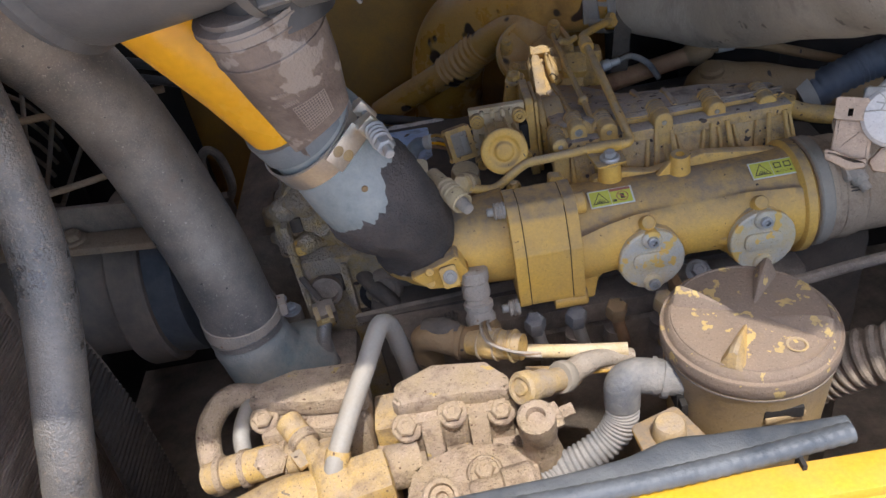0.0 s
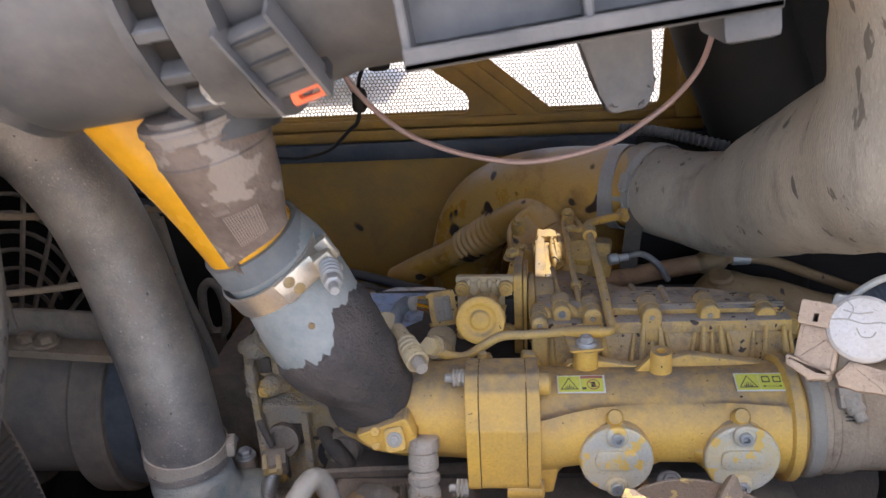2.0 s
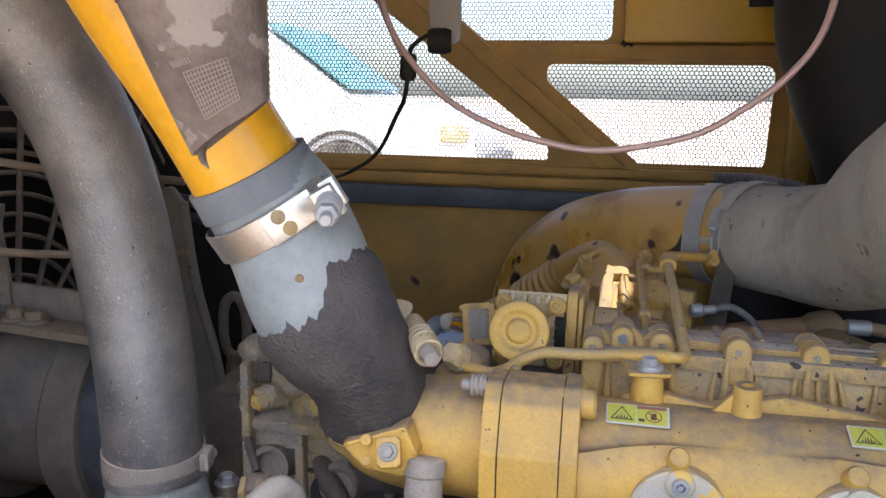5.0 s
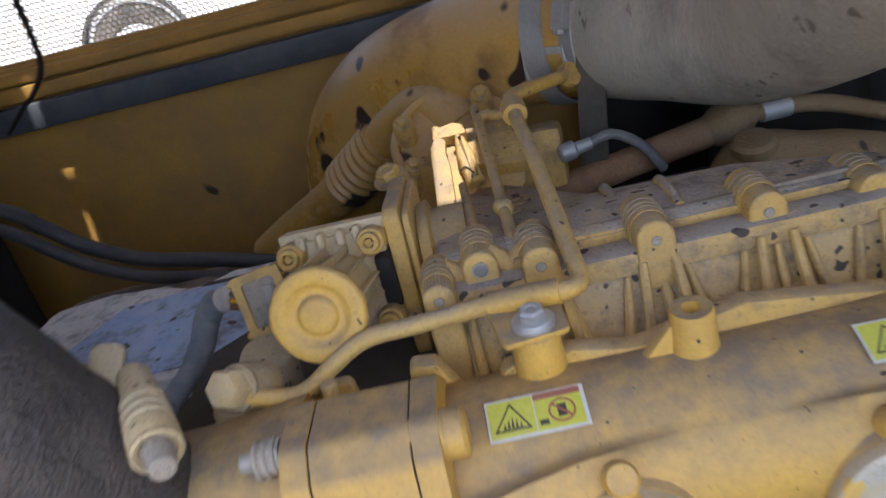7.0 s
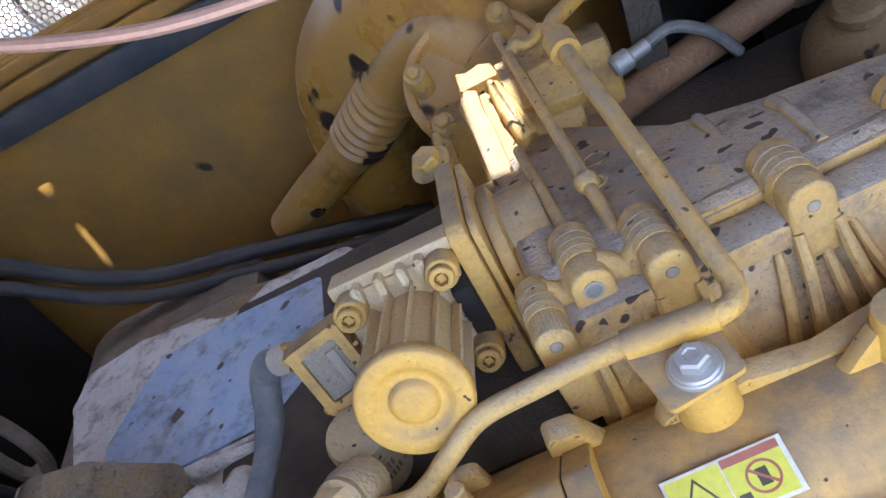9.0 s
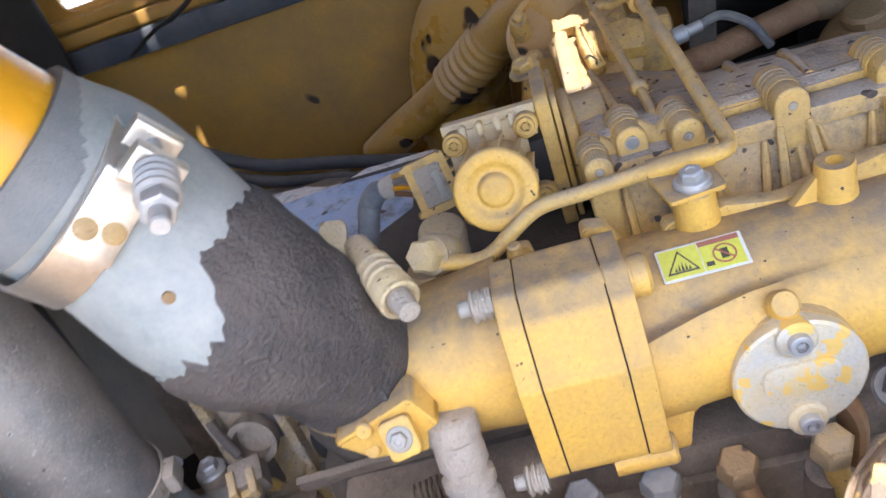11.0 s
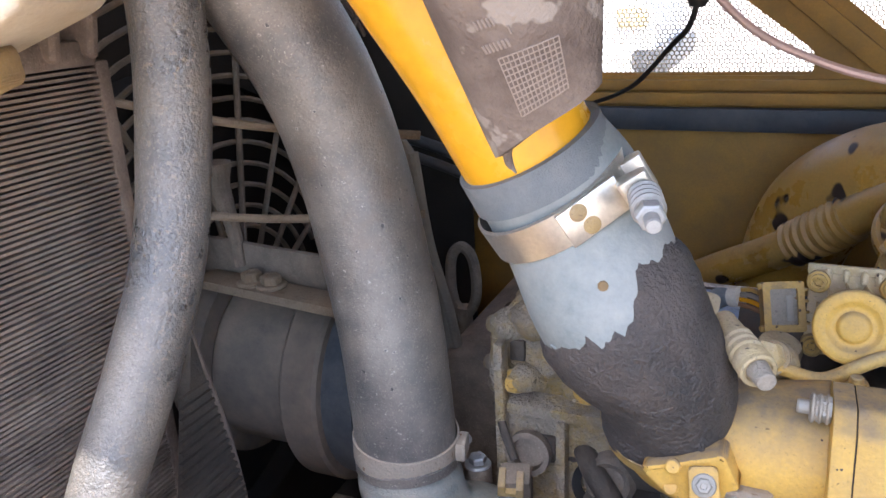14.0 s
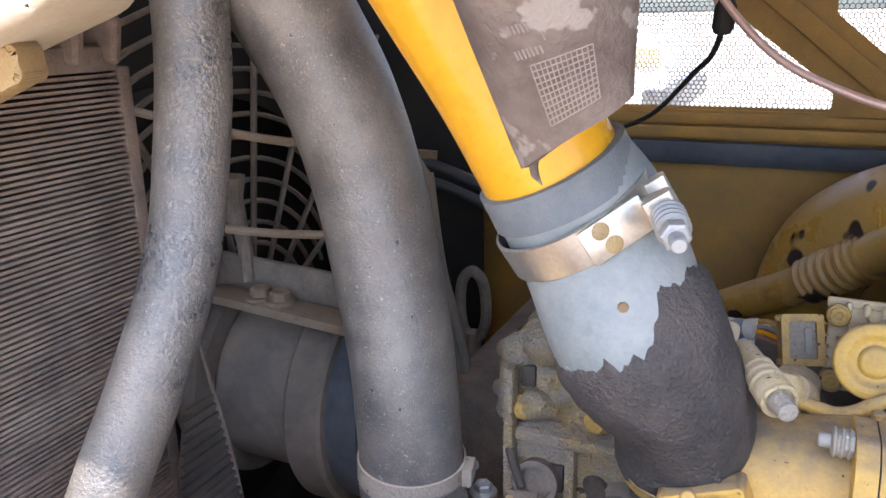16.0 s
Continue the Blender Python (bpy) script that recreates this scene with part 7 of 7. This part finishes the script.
pump1 = thing("hydraulic_valve", (-0.18, 0.54, 1.38), "tan dusty yellow hydraulic valve block with pipe tees", "valve block")
part("head", prism(rounded([(-0.245, 0.566), (-0.243, 0.590), (-0.20, 0.604), (-0.127, 0.600), (-0.120, 0.560), (-0.125, 0.546), (-0.18, 0.553)], 0.010), 0.022, Matrix.Translation((0, 0, 1.510)), 0.006), PUMP, pump1)
part("collar", box((0.112, 0.055, 0.06), Matrix.Translation((-0.182, 0.566, 1.478)), 0.010), PUMP, pump1)
part("body", box((0.155, 0.12, 0.16), Matrix.Translation((-0.190, 0.490, 1.375)), 0.02, seg=3), VALVEPAINT, pump1)
part("ridge", tube([(-0.27, 0.475, 1.465), (-0.20, 0.475, 1.474), (-0.12, 0.47, 1.470)], [0.022, 0.032, 0.024], 22), VALVEPAINT, pump1)
part("front_lobe", tube([(-0.17, 0.525, 1.488), (-0.165, 0.50, 1.492), (-0.155, 0.465, 1.484), (-0.15, 0.43, 1.465)], [0.016, 0.022, 0.026, 0.022], 20), VALVEPAINT, pump1)
part("box_port", box((0.045, 0.05, 0.05), Matrix.Translation((-0.128, 0.475, 1.483)) @ pose(0, 0, 0, 0, 0, 12), 0.008), VALVEPAINT, pump1)
for x, y, z in ((-0.232, 0.562, 1.512), (-0.164, 0.572, 1.520)):
    part("bolt_boss", lathe([(0.013, -0.04), (0.0125, -0.006), (0.011, -0.003)], place((x, y, z), (0, -0.55, 0.85)), 18), PUMP, pump1)
    bolt(pump1, (x, y - 0.003, z), (0, -0.55, 0.85), 0.0102, "hex", PUMP)
LA, LB = Vector((-0.208, 0.552, 1.512)), Vector((-0.163, 0.486, 1.494))
ld = (LB - LA).normalized()
part("link_arm", lathe([(0.012, 0), (0.0135, 0.002), (0.0135, 0.022), (0.0112, 0.024), (0.0112, 0.050), (0.0125, 0.052), (0.0125, 0.074), (0.010, 0.078)], place(LA, ld), 20), VALVEPAINT, pump1)
part("link_clip", box((0.020, 0.007, 0.020), place(LA.lerp(LB, 0.62) + Vector((-0.010, -0.004, 0.004)), ld), 0.002), YELLOW, pump1)
for k in (0.30, 0.36):
    part("link_ring", lathe([(0.0138, 0), (0.0150, 0.001), (0.0150, 0.004), (0.0138, 0.005)], place(LA.lerp(LB, k), ld), 20), PUMP, pump1)
for x, y, z in ((-0.205, 0.470, 1.5045), (-0.150, 0.446, 1.494)):
    for sg in (-1, 1):
        part("cast_mark", box((0.0090, 0.0016, 0.0014), Matrix.Translation((x, y + 0.002 * sg, z)) @ pose(0, 0, 0, 0, 0, 28 * sg), 0.0004, seg=1), GRIME, pump1)
part("tee", tube([(-0.300, 0.530, 1.470), (-0.27, 0.528, 1.478), (-0.235, 0.528, 1.482), (-0.20, 0.525, 1.485)], [0.016, 0.0165, 0.0175, 0.015], 18), VALVEPAINT, pump1)
part("tee_nut", lathe([(0.017, 0), (0.017, 0.012), (0.014, 0.014)], place((-0.226, 0.520, 1.490), (0.1, -0.5, 0.85)), 6), PUMP, pump1)
part("arch_pipe", tube([(-0.292, 0.535, 1.445), (-0.297, 0.545, 1.474), (-0.296, 0.573, 1.500), (-0.275, 0.600, 1.510), (-0.245, 0.605, 1.500)], 0.013, 16), PUMP, pump1)
part("arch_pipe", tube([(-0.262, 0.540, 1.47), (-0.262, 0.565, 1.495), (-0.250, 0.60, 1.50), (-0.235, 0.61, 1.47)], 0.009, 14), TUBE, pump1)
for x in (-0.288, -0.262, -0.218):
    part("collar", lathe([(0.017, 0), (0.0195, 0.001), (0.0195, 0.007), (0.017, 0.008)], place((x, 0.529, 1.475 + 0.09 * (x + 0.288)), (0.97, -0.03, 0.10)), 22), PUMP, pump1)
for x, y in ((-0.215, 0.452), (-0.165, 0.448)):
    part("cast_pad", box((0.030, 0.022, 0.012), Matrix.Translation((x, y, 1.497)) @ pose(0, 0, 0, 18, 0, 12), 0.003), VALVEPAINT, pump1)
part("dust_lump", tube([(-0.33, 0.47, 1.425), (-0.29, 0.48, 1.440), (-0.25, 0.475, 1.432)], [0.02, 0.034, 0.024], 16, wobble=0.3), PUMP, pump1)
sp3 = thing("spacer_plate", (-0.11, 0.55, 1.46), "bare yellow steel plate between pump and valve", "plate")
part("plate", box((0.03, 0.05, 0.09), Matrix.Translation((-0.110, 0.572, 1.435)), 0.004), VALVEPAINT, sp3)
part("rib", box((0.034, 0.008, 0.05), Matrix.Translation((-0.110, 0.545, 1.43)), 0.002), PUMP, sp3)

rd = thing("fuel_pipe", (-0.13, 0.57, 1.5), "dusty bent steel fuel pipe rising from the valve", "pipe")
part("pipe", tube([(-0.165, 0.474, 1.488), (-0.157, 0.487, 1.510), (-0.138, 0.528, 1.533), (-0.118, 0.570, 1.551), (-0.104, 0.602, 1.564), (-0.097, 0.615, 1.563), (-0.091, 0.624, 1.545), (-0.087, 0.636, 1.49), (-0.084, 0.645, 1.42)], 0.0102, 18), TUBE, rd)
part("ferrule", tube([(-0.163, 0.477, 1.494), (-0.152, 0.498, 1.517)], 0.0120, 16), VALVEPAINT, rd)

# filter canister
can = thing("filter_canister", (0.237, 0.503, 1.40), "tan dusty round filter canister with ribbed screw cap", "filter canister")
CX, CY, CZ = 0.238, 0.503, 1.585
CANM = Matrix.Translation((CX, CY, CZ)) @ Matrix.Diagonal((0.935, 0.935, 1, 1))
body = bmesh.new()
lathe([(0.062, -0.185), (0.070, -0.175), (0.0775, -0.06), (0.0800, -0.022), (0.0815, -0.018), (0.0815, -0.004), (0.079, -0.002)], CANM, 64, body)
part("body", body, CANBODY, can)
capo = part("cap", lathe([(0.0815, -0.014), (0.0828, -0.012), (0.0828, -0.002), (0.0818, 0.0015), (0.0785, 0.003), (0.0775, 0.007), (0.0740, 0.0105), (0.068, 0.0112), (0.02, 0.0128), (0.004, 0.013)], CANM, 72), CAPTAN, can, "dusty screw cap with raised grips")
def grip(angle, tall):
    """A wedge standing on the cap: narrow at the middle, wide and tall at the rim."""
    b = bmesh.new()
    m = CANM @ Matrix.Translation((0, 0, 0.0105)) @ pose(0, 0, 0, 0, 0, angle)
    loops = []
    for r, w, h in ((0.012, 0.002, 0.001), (0.030, 0.005, tall * 0.45), (0.050, 0.0085, tall * 0.85), (0.064, 0.011, tall), (0.070, 0.010, tall * 0.9), (0.074, 0.010, 0.001)):
        loops.append([b.verts.new(m @ Vector((r, y, z))) for y, z in ((-w, 0), (-w * 0.35, h * 0.85), (0, h), (w * 0.35, h * 0.85), (w, 0))])
    bridge(b, loops, False)
    return b


for k in range(4):
    part("grip", grip(56 + 90 * k, 0.018), CAPTAN if k != 2 else YELLOW, capo, "" if k != 2 else "grip worn down to yellow", smooth=25)
# Grime-coloured ring draws the shade of the gap under the cap.
part("rim_gap", lathe([(0.0790, -0.0172), (0.0822, -0.0170), (0.0822, -0.0152), (0.0790, -0.0150)], CANM, 64, caps=False), GRIME, can, "dark ring as the shaded gap under the cap")
for r, z in ((0.0705, 0.0112), (0.0800, 0.0020)):
    part("ring", lathe([(r, z - 0.001), (r + 0.0008, z + 0.0008), (r + 0.002, z + 0.0008), (r + 0.0028, z - 0.001)], CANM, 64, caps=False), CAPTAN, capo)
part("emblem", lathe([(0.0085, 0), (0.0090, 0.001), (0.0070, 0.001), (0.0065, 0)], Matrix.Translation((CX + 0.022, CY - 0.045, CZ + 0.0121)), 24, caps=False), TAN, capo)
# Black boxes stand for the shade inside the canister's slot and notch.
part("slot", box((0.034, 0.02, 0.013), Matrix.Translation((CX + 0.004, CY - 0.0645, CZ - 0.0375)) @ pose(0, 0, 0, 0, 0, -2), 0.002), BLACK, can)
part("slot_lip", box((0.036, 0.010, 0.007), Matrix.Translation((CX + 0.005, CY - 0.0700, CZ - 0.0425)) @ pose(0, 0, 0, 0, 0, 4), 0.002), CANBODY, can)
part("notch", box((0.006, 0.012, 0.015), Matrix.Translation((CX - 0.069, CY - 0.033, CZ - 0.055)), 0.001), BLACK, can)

el2 = thing("breather_elbow", (0.13, 0.50, 1.53), "grey plastic breather elbow on the canister", "pipe elbow")
part("elbow", tube([(0.174, 0.488, 1.546), (0.152, 0.493, 1.549), (0.133, 0.496, 1.551), (0.121, 0.492, 1.547), (0.1185, 0.488, 1.536), (0.118, 0.486, 1.527)], [0.0165, 0.0165, 0.0168, 0.0172, 0.0168, 0.0165], 30), PLUGGREY, el2)
part("ring", tube([(0.163, 0.490, 1.547), (0.157, 0.492, 1.548)], 0.0190, 28), PLUGGREY, el2)
part("ring", tube([(0.153, 0.4932, 1.549), (0.149, 0.4943, 1.549)], 0.0182, 28), PLUGGREY, el2)
part("clip", box((0.012, 0.03, 0.03), Matrix.Translation((0.170, 0.488, 1.535)), 0.003), BLACK, el2)
cd = thing("breather_conduit", (0.07, 0.47, 1.46), "grey corrugated breather conduit below the elbow", "conduit")
part("conduit", corrugated([(0.118, 0.487, 1.532), (0.116, 0.483, 1.513), (0.104, 0.477, 1.495), (0.080, 0.471, 1.482), (0.052, 0.467, 1.470), (0.015, 0.455, 1.452)], 0.0160, 0.0016, 0.0038, 28), CONDUIT, cd)

# bracket and stud beside the canister
stb = thing("stud_plate", (0.14, 0.42, 1.53), "pale yellow plate with round rubber stud", "bracket")
part("plate", prism(rounded([(-0.028, -0.022), (0.030, -0.018), (0.024, 0.026), (-0.022, 0.022)], 0.006), 0.006, Matrix.Translation((0.140, 0.425, 1.545)) @ pose(0, 0, 0, 0, 0, 14), 0.002), YELLOW_CLEAN, stb)
part("stud", lathe([(0.014, 0), (0.0135, 0.014), (0.0115, 0.017), (0.004, 0.0175)], place((0.142, 0.424, 1.551), (0, 0, 1)), 26), TAN, stb)

# wiring and plugs below the throat
hn = thing("wiring_harness", (-0.01, 0.60, 1.50), "taped dusty wiring harness with grey plugs", "wiring loom")
part("plug_body", lathe([(0.013, -0.01), (0.0160, -0.008), (0.0160, 0.004), (0.0140, 0.006), (0.0150, 0.012), (0.0150, 0.022), (0.0125, 0.024), (0.0125, 0.028), (0.0160, 0.030), (0.0160, 0.036), (0.0135, 0.038), (0.0145, 0.042), (0.0165, 0.046), (0.0165, 0.056), (0.012, 0.062)], place((0.004, 0.650, 1.575), (0.0, -0.28, -0.96)), 14), GREYCAST, hn, "dusty grey sensor plug")
part("loom", tube([(0.005, 0.634, 1.520), (0.006, 0.622, 1.515), (-0.010, 0.612, 1.520), (-0.035, 0.617, 1.524), (-0.058, 0.628, 1.520), (-0.062, 0.64, 1.50), (-0.06, 0.65, 1.46)], [0.014, 0.016, 0.017, 0.018, 0.017, 0.016, 0.014], 18, wobble=0.28), BROWN, hn)
part("branch", tube([(-0.012, 0.602, 1.528), (0.012, 0.588, 1.534), (0.040, 0.573, 1.537)], [0.0125, 0.0158, 0.0135], 18, wobble=0.14), YELLOW, hn, "dusty yellow taped branch")
for i in range(3):
    part("lead", tube([(0.006 + 0.003 * i, 0.628, 1.530), (0.002 + 0.004 * i, 0.600, 1.548), (0.006 + 0.006 * i, 0.575, 1.550 - 0.004 * i), (0.028 + 0.004 * i, 0.560, 1.546 - 0.003 * i), (0.056, 0.556 - 0.002 * i, 1.540)], 0.0016, 8), (GREYCAST, BROWN, GREYCAST)[i], hn)
for q, d in (((-0.030, 0.616, 1.5235), (-0.98, 0.15, 0.1)), ((-0.022, 0.611, 1.5215), (-0.9, 0.35, 0.1)), ((0.018, 0.585, 1.535), (0.85, -0.45, 0.1)), ((0.028, 0.580, 1.536), (0.85, -0.45, 0.1))):
    part("tape_ring", lathe([(0.0135, -0.003), (0.0185 if q[0] < 0 else 0.0150, -0.002), (0.0185 if q[0] < 0 else 0.0150, 0.002), (0.0135, 0.003)], place(q, d), 20), BROWN if q[0] < 0 else YELLOW_CLEAN, hn)
part("tape", tube([(-0.022, 0.619, 1.5300), (-0.038, 0.622, 1.5345), (-0.056, 0.632, 1.530)], [0.0120, 0.0140, 0.0120], 16, wobble=0.25), GRIME_SHADE, hn, "dark dusty tape")
for k in (0.25, 0.55, 0.85):
    part("tie", lathe([(0.0162, -0.0012), (0.0172, -0.0008), (0.0172, 0.0008), (0.0162, 0.0012)], place(Vector((-0.012, 0.602, 1.528)).lerp(Vector((0.040, 0.573, 1.537)), k), (0.85, -0.48, 0.14)), 22), TAN, hn)
lv = thing("pump_lever", (0.034, 0.516, 1.53), "tan dusty connector plug with ribbed round end", "connector")
LD = Vector((-0.62, -0.45, 0.42)).normalized()
part("body", lathe([(0.010, -0.075), (0.012, -0.07), (0.0120, -0.03), (0.0140, -0.028), (0.0140, -0.006), (0.0165, -0.004), (0.0165, 0.006), (0.014, 0.009), (0.011, 0.009), (0.0105, 0.006), (0.007, 0.006), (0.006, 0.009), (0.002, 0.009)], place((0.034, 0.514, 1.541), LD), 26), TAN, lv)
part("wrap", tube([(0.078, 0.545, 1.515), (0.092, 0.556, 1.512), (0.115, 0.565, 1.51), (0.15, 0.57, 1.50)], [0.013, 0.011, 0.009, 0.009], 14, wobble=0.3), GREYCAST, lv)
part("tie", lathe([(0.0155, 0), (0.0165, 0.002), (0.0165, 0.010), (0.0155, 0.012)], place((0.078, 0.545, 1.514), LD), 20), DUCT, lv)
yr = thing("yellow_rod", (0.09, 0.58, 1.50), "bright yellow painted rail below the manifold", "rail")
part("rail", tube([(0.036, 0.590, 1.515), (0.09, 0.580, 1.512), (0.146, 0.571, 1.510)], 0.0072, 14), CREAM, yr)
part("second_rail", tube([(0.040, 0.575, 1.500), (0.09, 0.566, 1.498), (0.135, 0.560, 1.496)], 0.0045, 12), YELLOW_CLEAN, yr)

# injector lines
for i, x in enumerate((0.062, 0.108, 0.153, 0.206)):
    inj = thing("injector_union", (x, 0.655, 1.46), "steel union nut with fuel line under the manifold", "pipe union", group="injector unions")
    part("nut", lathe([(0.0110, -0.004), (0.0122, 0.0), (0.0122, 0.014), (0.0102, 0.0165), (0.0085, 0.0165)], place((x, 0.645, 1.492), (0, -0.25, 0.97)), 6), (PLUGGREY, PLUGGREY, BROWN, TAN)[i], inj)
    part("line", tube([(x, 0.650, 1.50), (x + 0.004, 0.648, 1.47), (x + 0.010, 0.652, 1.44), (x + 0.012, 0.68, 1.40)], 0.0072, 12), (TUBE, TUBE, RUSTPIPE, YELLOW)[i], inj)
    part("seat", lathe([(0.012, -0.03), (0.012, 0.0)], place((x, 0.655, 1.465), (0, -0.25, 0.97)), 14), GRIME, inj)
pz = thing("side_pipe", (0.45, 0.62, 1.50), "thin dusty steel pipe beside the canister", "pipe")
part("pipe", tube([(0.33, 0.63, 1.505), (0.45, 0.63, 1.520), (0.62, 0.62, 1.53)], 0.0065, 10), GRIME, pz)
rh = thing("ribbed_coolant_hose", (0.40, 0.50, 1.44), "grey dusty ribbed hose beside the canister", "hose")
part("end_fitting", tube([(0.300, 0.60, 1.40), (0.312, 0.56, 1.42)], 0.022, 18), GRIME, rh)
part("bracket", box((0.03, 0.20, 0.02), Matrix.Translation((0.30, 0.64, 1.395)), 0.003), GRIME, rh)
part("hose", corrugated([(0.312, 0.56, 1.42), (0.350, 0.55, 1.45), (0.385, 0.53, 1.485), (0.445, 0.50, 1.515), (0.54, 0.46, 1.54)], 0.030, 0.003, 0.009, 24), GRIME, rh)
lj = thing("lower_joint", (0.22, 0.68, 1.50), "rusty bent bracket below the manifold ports", "bracket")
part("strap", tube([(0.215, 0.660, 1.53), (0.225, 0.662, 1.50), (0.225, 0.665, 1.46)], [0.014, 0.013, 0.012], 12, squash=0.5), RUSTPIPE, lj)
bolt(lj, (0.243, 0.645, 1.532), (0, -0.6, 0.8), 0.009, "hex", PLASTIC)
st_ = thing("steel_strip", (-0.05, 0.76, 1.46), "grimy flat steel strip along the block side", "bracket")
part("strip", box((0.20, 0.006, 0.016), Matrix.Translation((-0.045, 0.735, 1.478)) @ pose(0, 0, 0, 20, -3, 0), 0.001), GRIME, st_)
spr = thing("coil_spring", (-0.03, 0.70, 1.45), "small dark coil spring beside the harness", "spring")
part("coil", tube([(-0.055 + 0.0045 * k / 6, 0.70 + 0.009 * math.cos(k * 1.0472), 1.470 + 0.009 * math.sin(k * 1.0472) + 0.001 * k / 6) for k in range(43)], 0.0016, 6, 2), GRIME, spr)

# ---- labels ----


def warning_label(x, rows):
    """A printed label on the shoulder of the runner."""
    t = thing("warning_label", (x, 0.682, 1.619), "yellow and white warning sticker with pictograms", "label", group="warning labels")
    n = Vector((0, -0.37, 0.93)).normalized()
    m = Matrix.Translation((x + 0.0245, 0.6815, 1.6228)) @ Matrix((Vector((1, 0, 0)), n.cross(Vector((1, 0, 0))), n)).transposed().to_4x4()
    m = m @ Matrix.Diagonal((0.93, 0.90, 1, 1))
    part("backing", box((0.050, 0.0235, 0.0008), m, 0.0002, seg=1), LABEL_WHITE, t)
    for cx, w in ((-0.0125, 0.0225), (0.0112, 0.0235)):
        part("field", box((w, 0.0205, 0.0004), m @ Matrix.Translation((cx, 0, 0.0005)), 0), LABEL_YELLOW, t)
    tri = bmesh.new()
    o = [(-0.0095, -0.0075), (0.0095, -0.0075), (0, 0.0085)]
    a = [tri.verts.new(m @ Vector((-0.0125 + p[0], p[1], 0.0009))) for p in o]
    c = [tri.verts.new(m @ Vector((-0.0125 + p[0] * 0.80, p[1] * 0.80 - 0.0002, 0.0009))) for p in o]
    bridge(tri, [a, c])
    part("triangle", tri, LABEL_BLACK, t)
    for k in range(5):
        h = (0.003, 0.005, 0.0065, 0.005, 0.003)[k]
        part("flame", prism([(-0.0008, 0), (0.0008, 0), (0.0003, h)], 0.0003, m @ Matrix.Translation((-0.0165 + 0.002 * k, -0.0058, 0.0007)), 0), LABEL_BLACK, t)
    if rows == 1:
        part("ring", lathe([(0.0068, 0), (0.0068, 0.0003), (0.0057, 0.0003), (0.0057, 0)], m @ Matrix.Translation((0.0125, -0.001, 0.0007)), 28, caps=False), LABEL_RED, t)
        part("stroke", box((0.013, 0.0012, 0.0003), m @ Matrix.Translation((0.0125, -0.001, 0.0009)) @ pose(0, 0, 0, 0, 0, -42), 0), LABEL_RED, t)
        part("bottle", box((0.0045, 0.007, 0.0002), m @ Matrix.Translation((0.0125, -0.001, 0.00075)), 0), LABEL_BLACK, t)
        part("book", box((0.0045, 0.003, 0.0002), m @ Matrix.Translation((0.003, -0.006, 0.00075)), 0), LABEL_BLACK, t)
        part("banner", box((0.0235, 0.0035, 0.0003), m @ Matrix.Translation((0.0112, 0.0088, 0.0007)), 0), LABEL_RED, t)
    else:
        for dx, dy, w, h in ((0.006, 0.003, 0.008, 0.008), (0.017, 0.003, 0.008, 0.008), (0.0112, -0.006, 0.018, 0.0018)):
            part("pictogram", box((w, h, 0.0002), m @ Matrix.Translation((dx, dy, 0.00075)), 0), LABEL_BLACK, t)
            part("pictogram_field", box((w * 0.7, h * 0.6, 0.0002), m @ Matrix.Translation((dx, dy, 0.0009)), 0), LABEL_YELLOW, t)


warning_label(0.136, 1)
warning_label(0.306, 2)
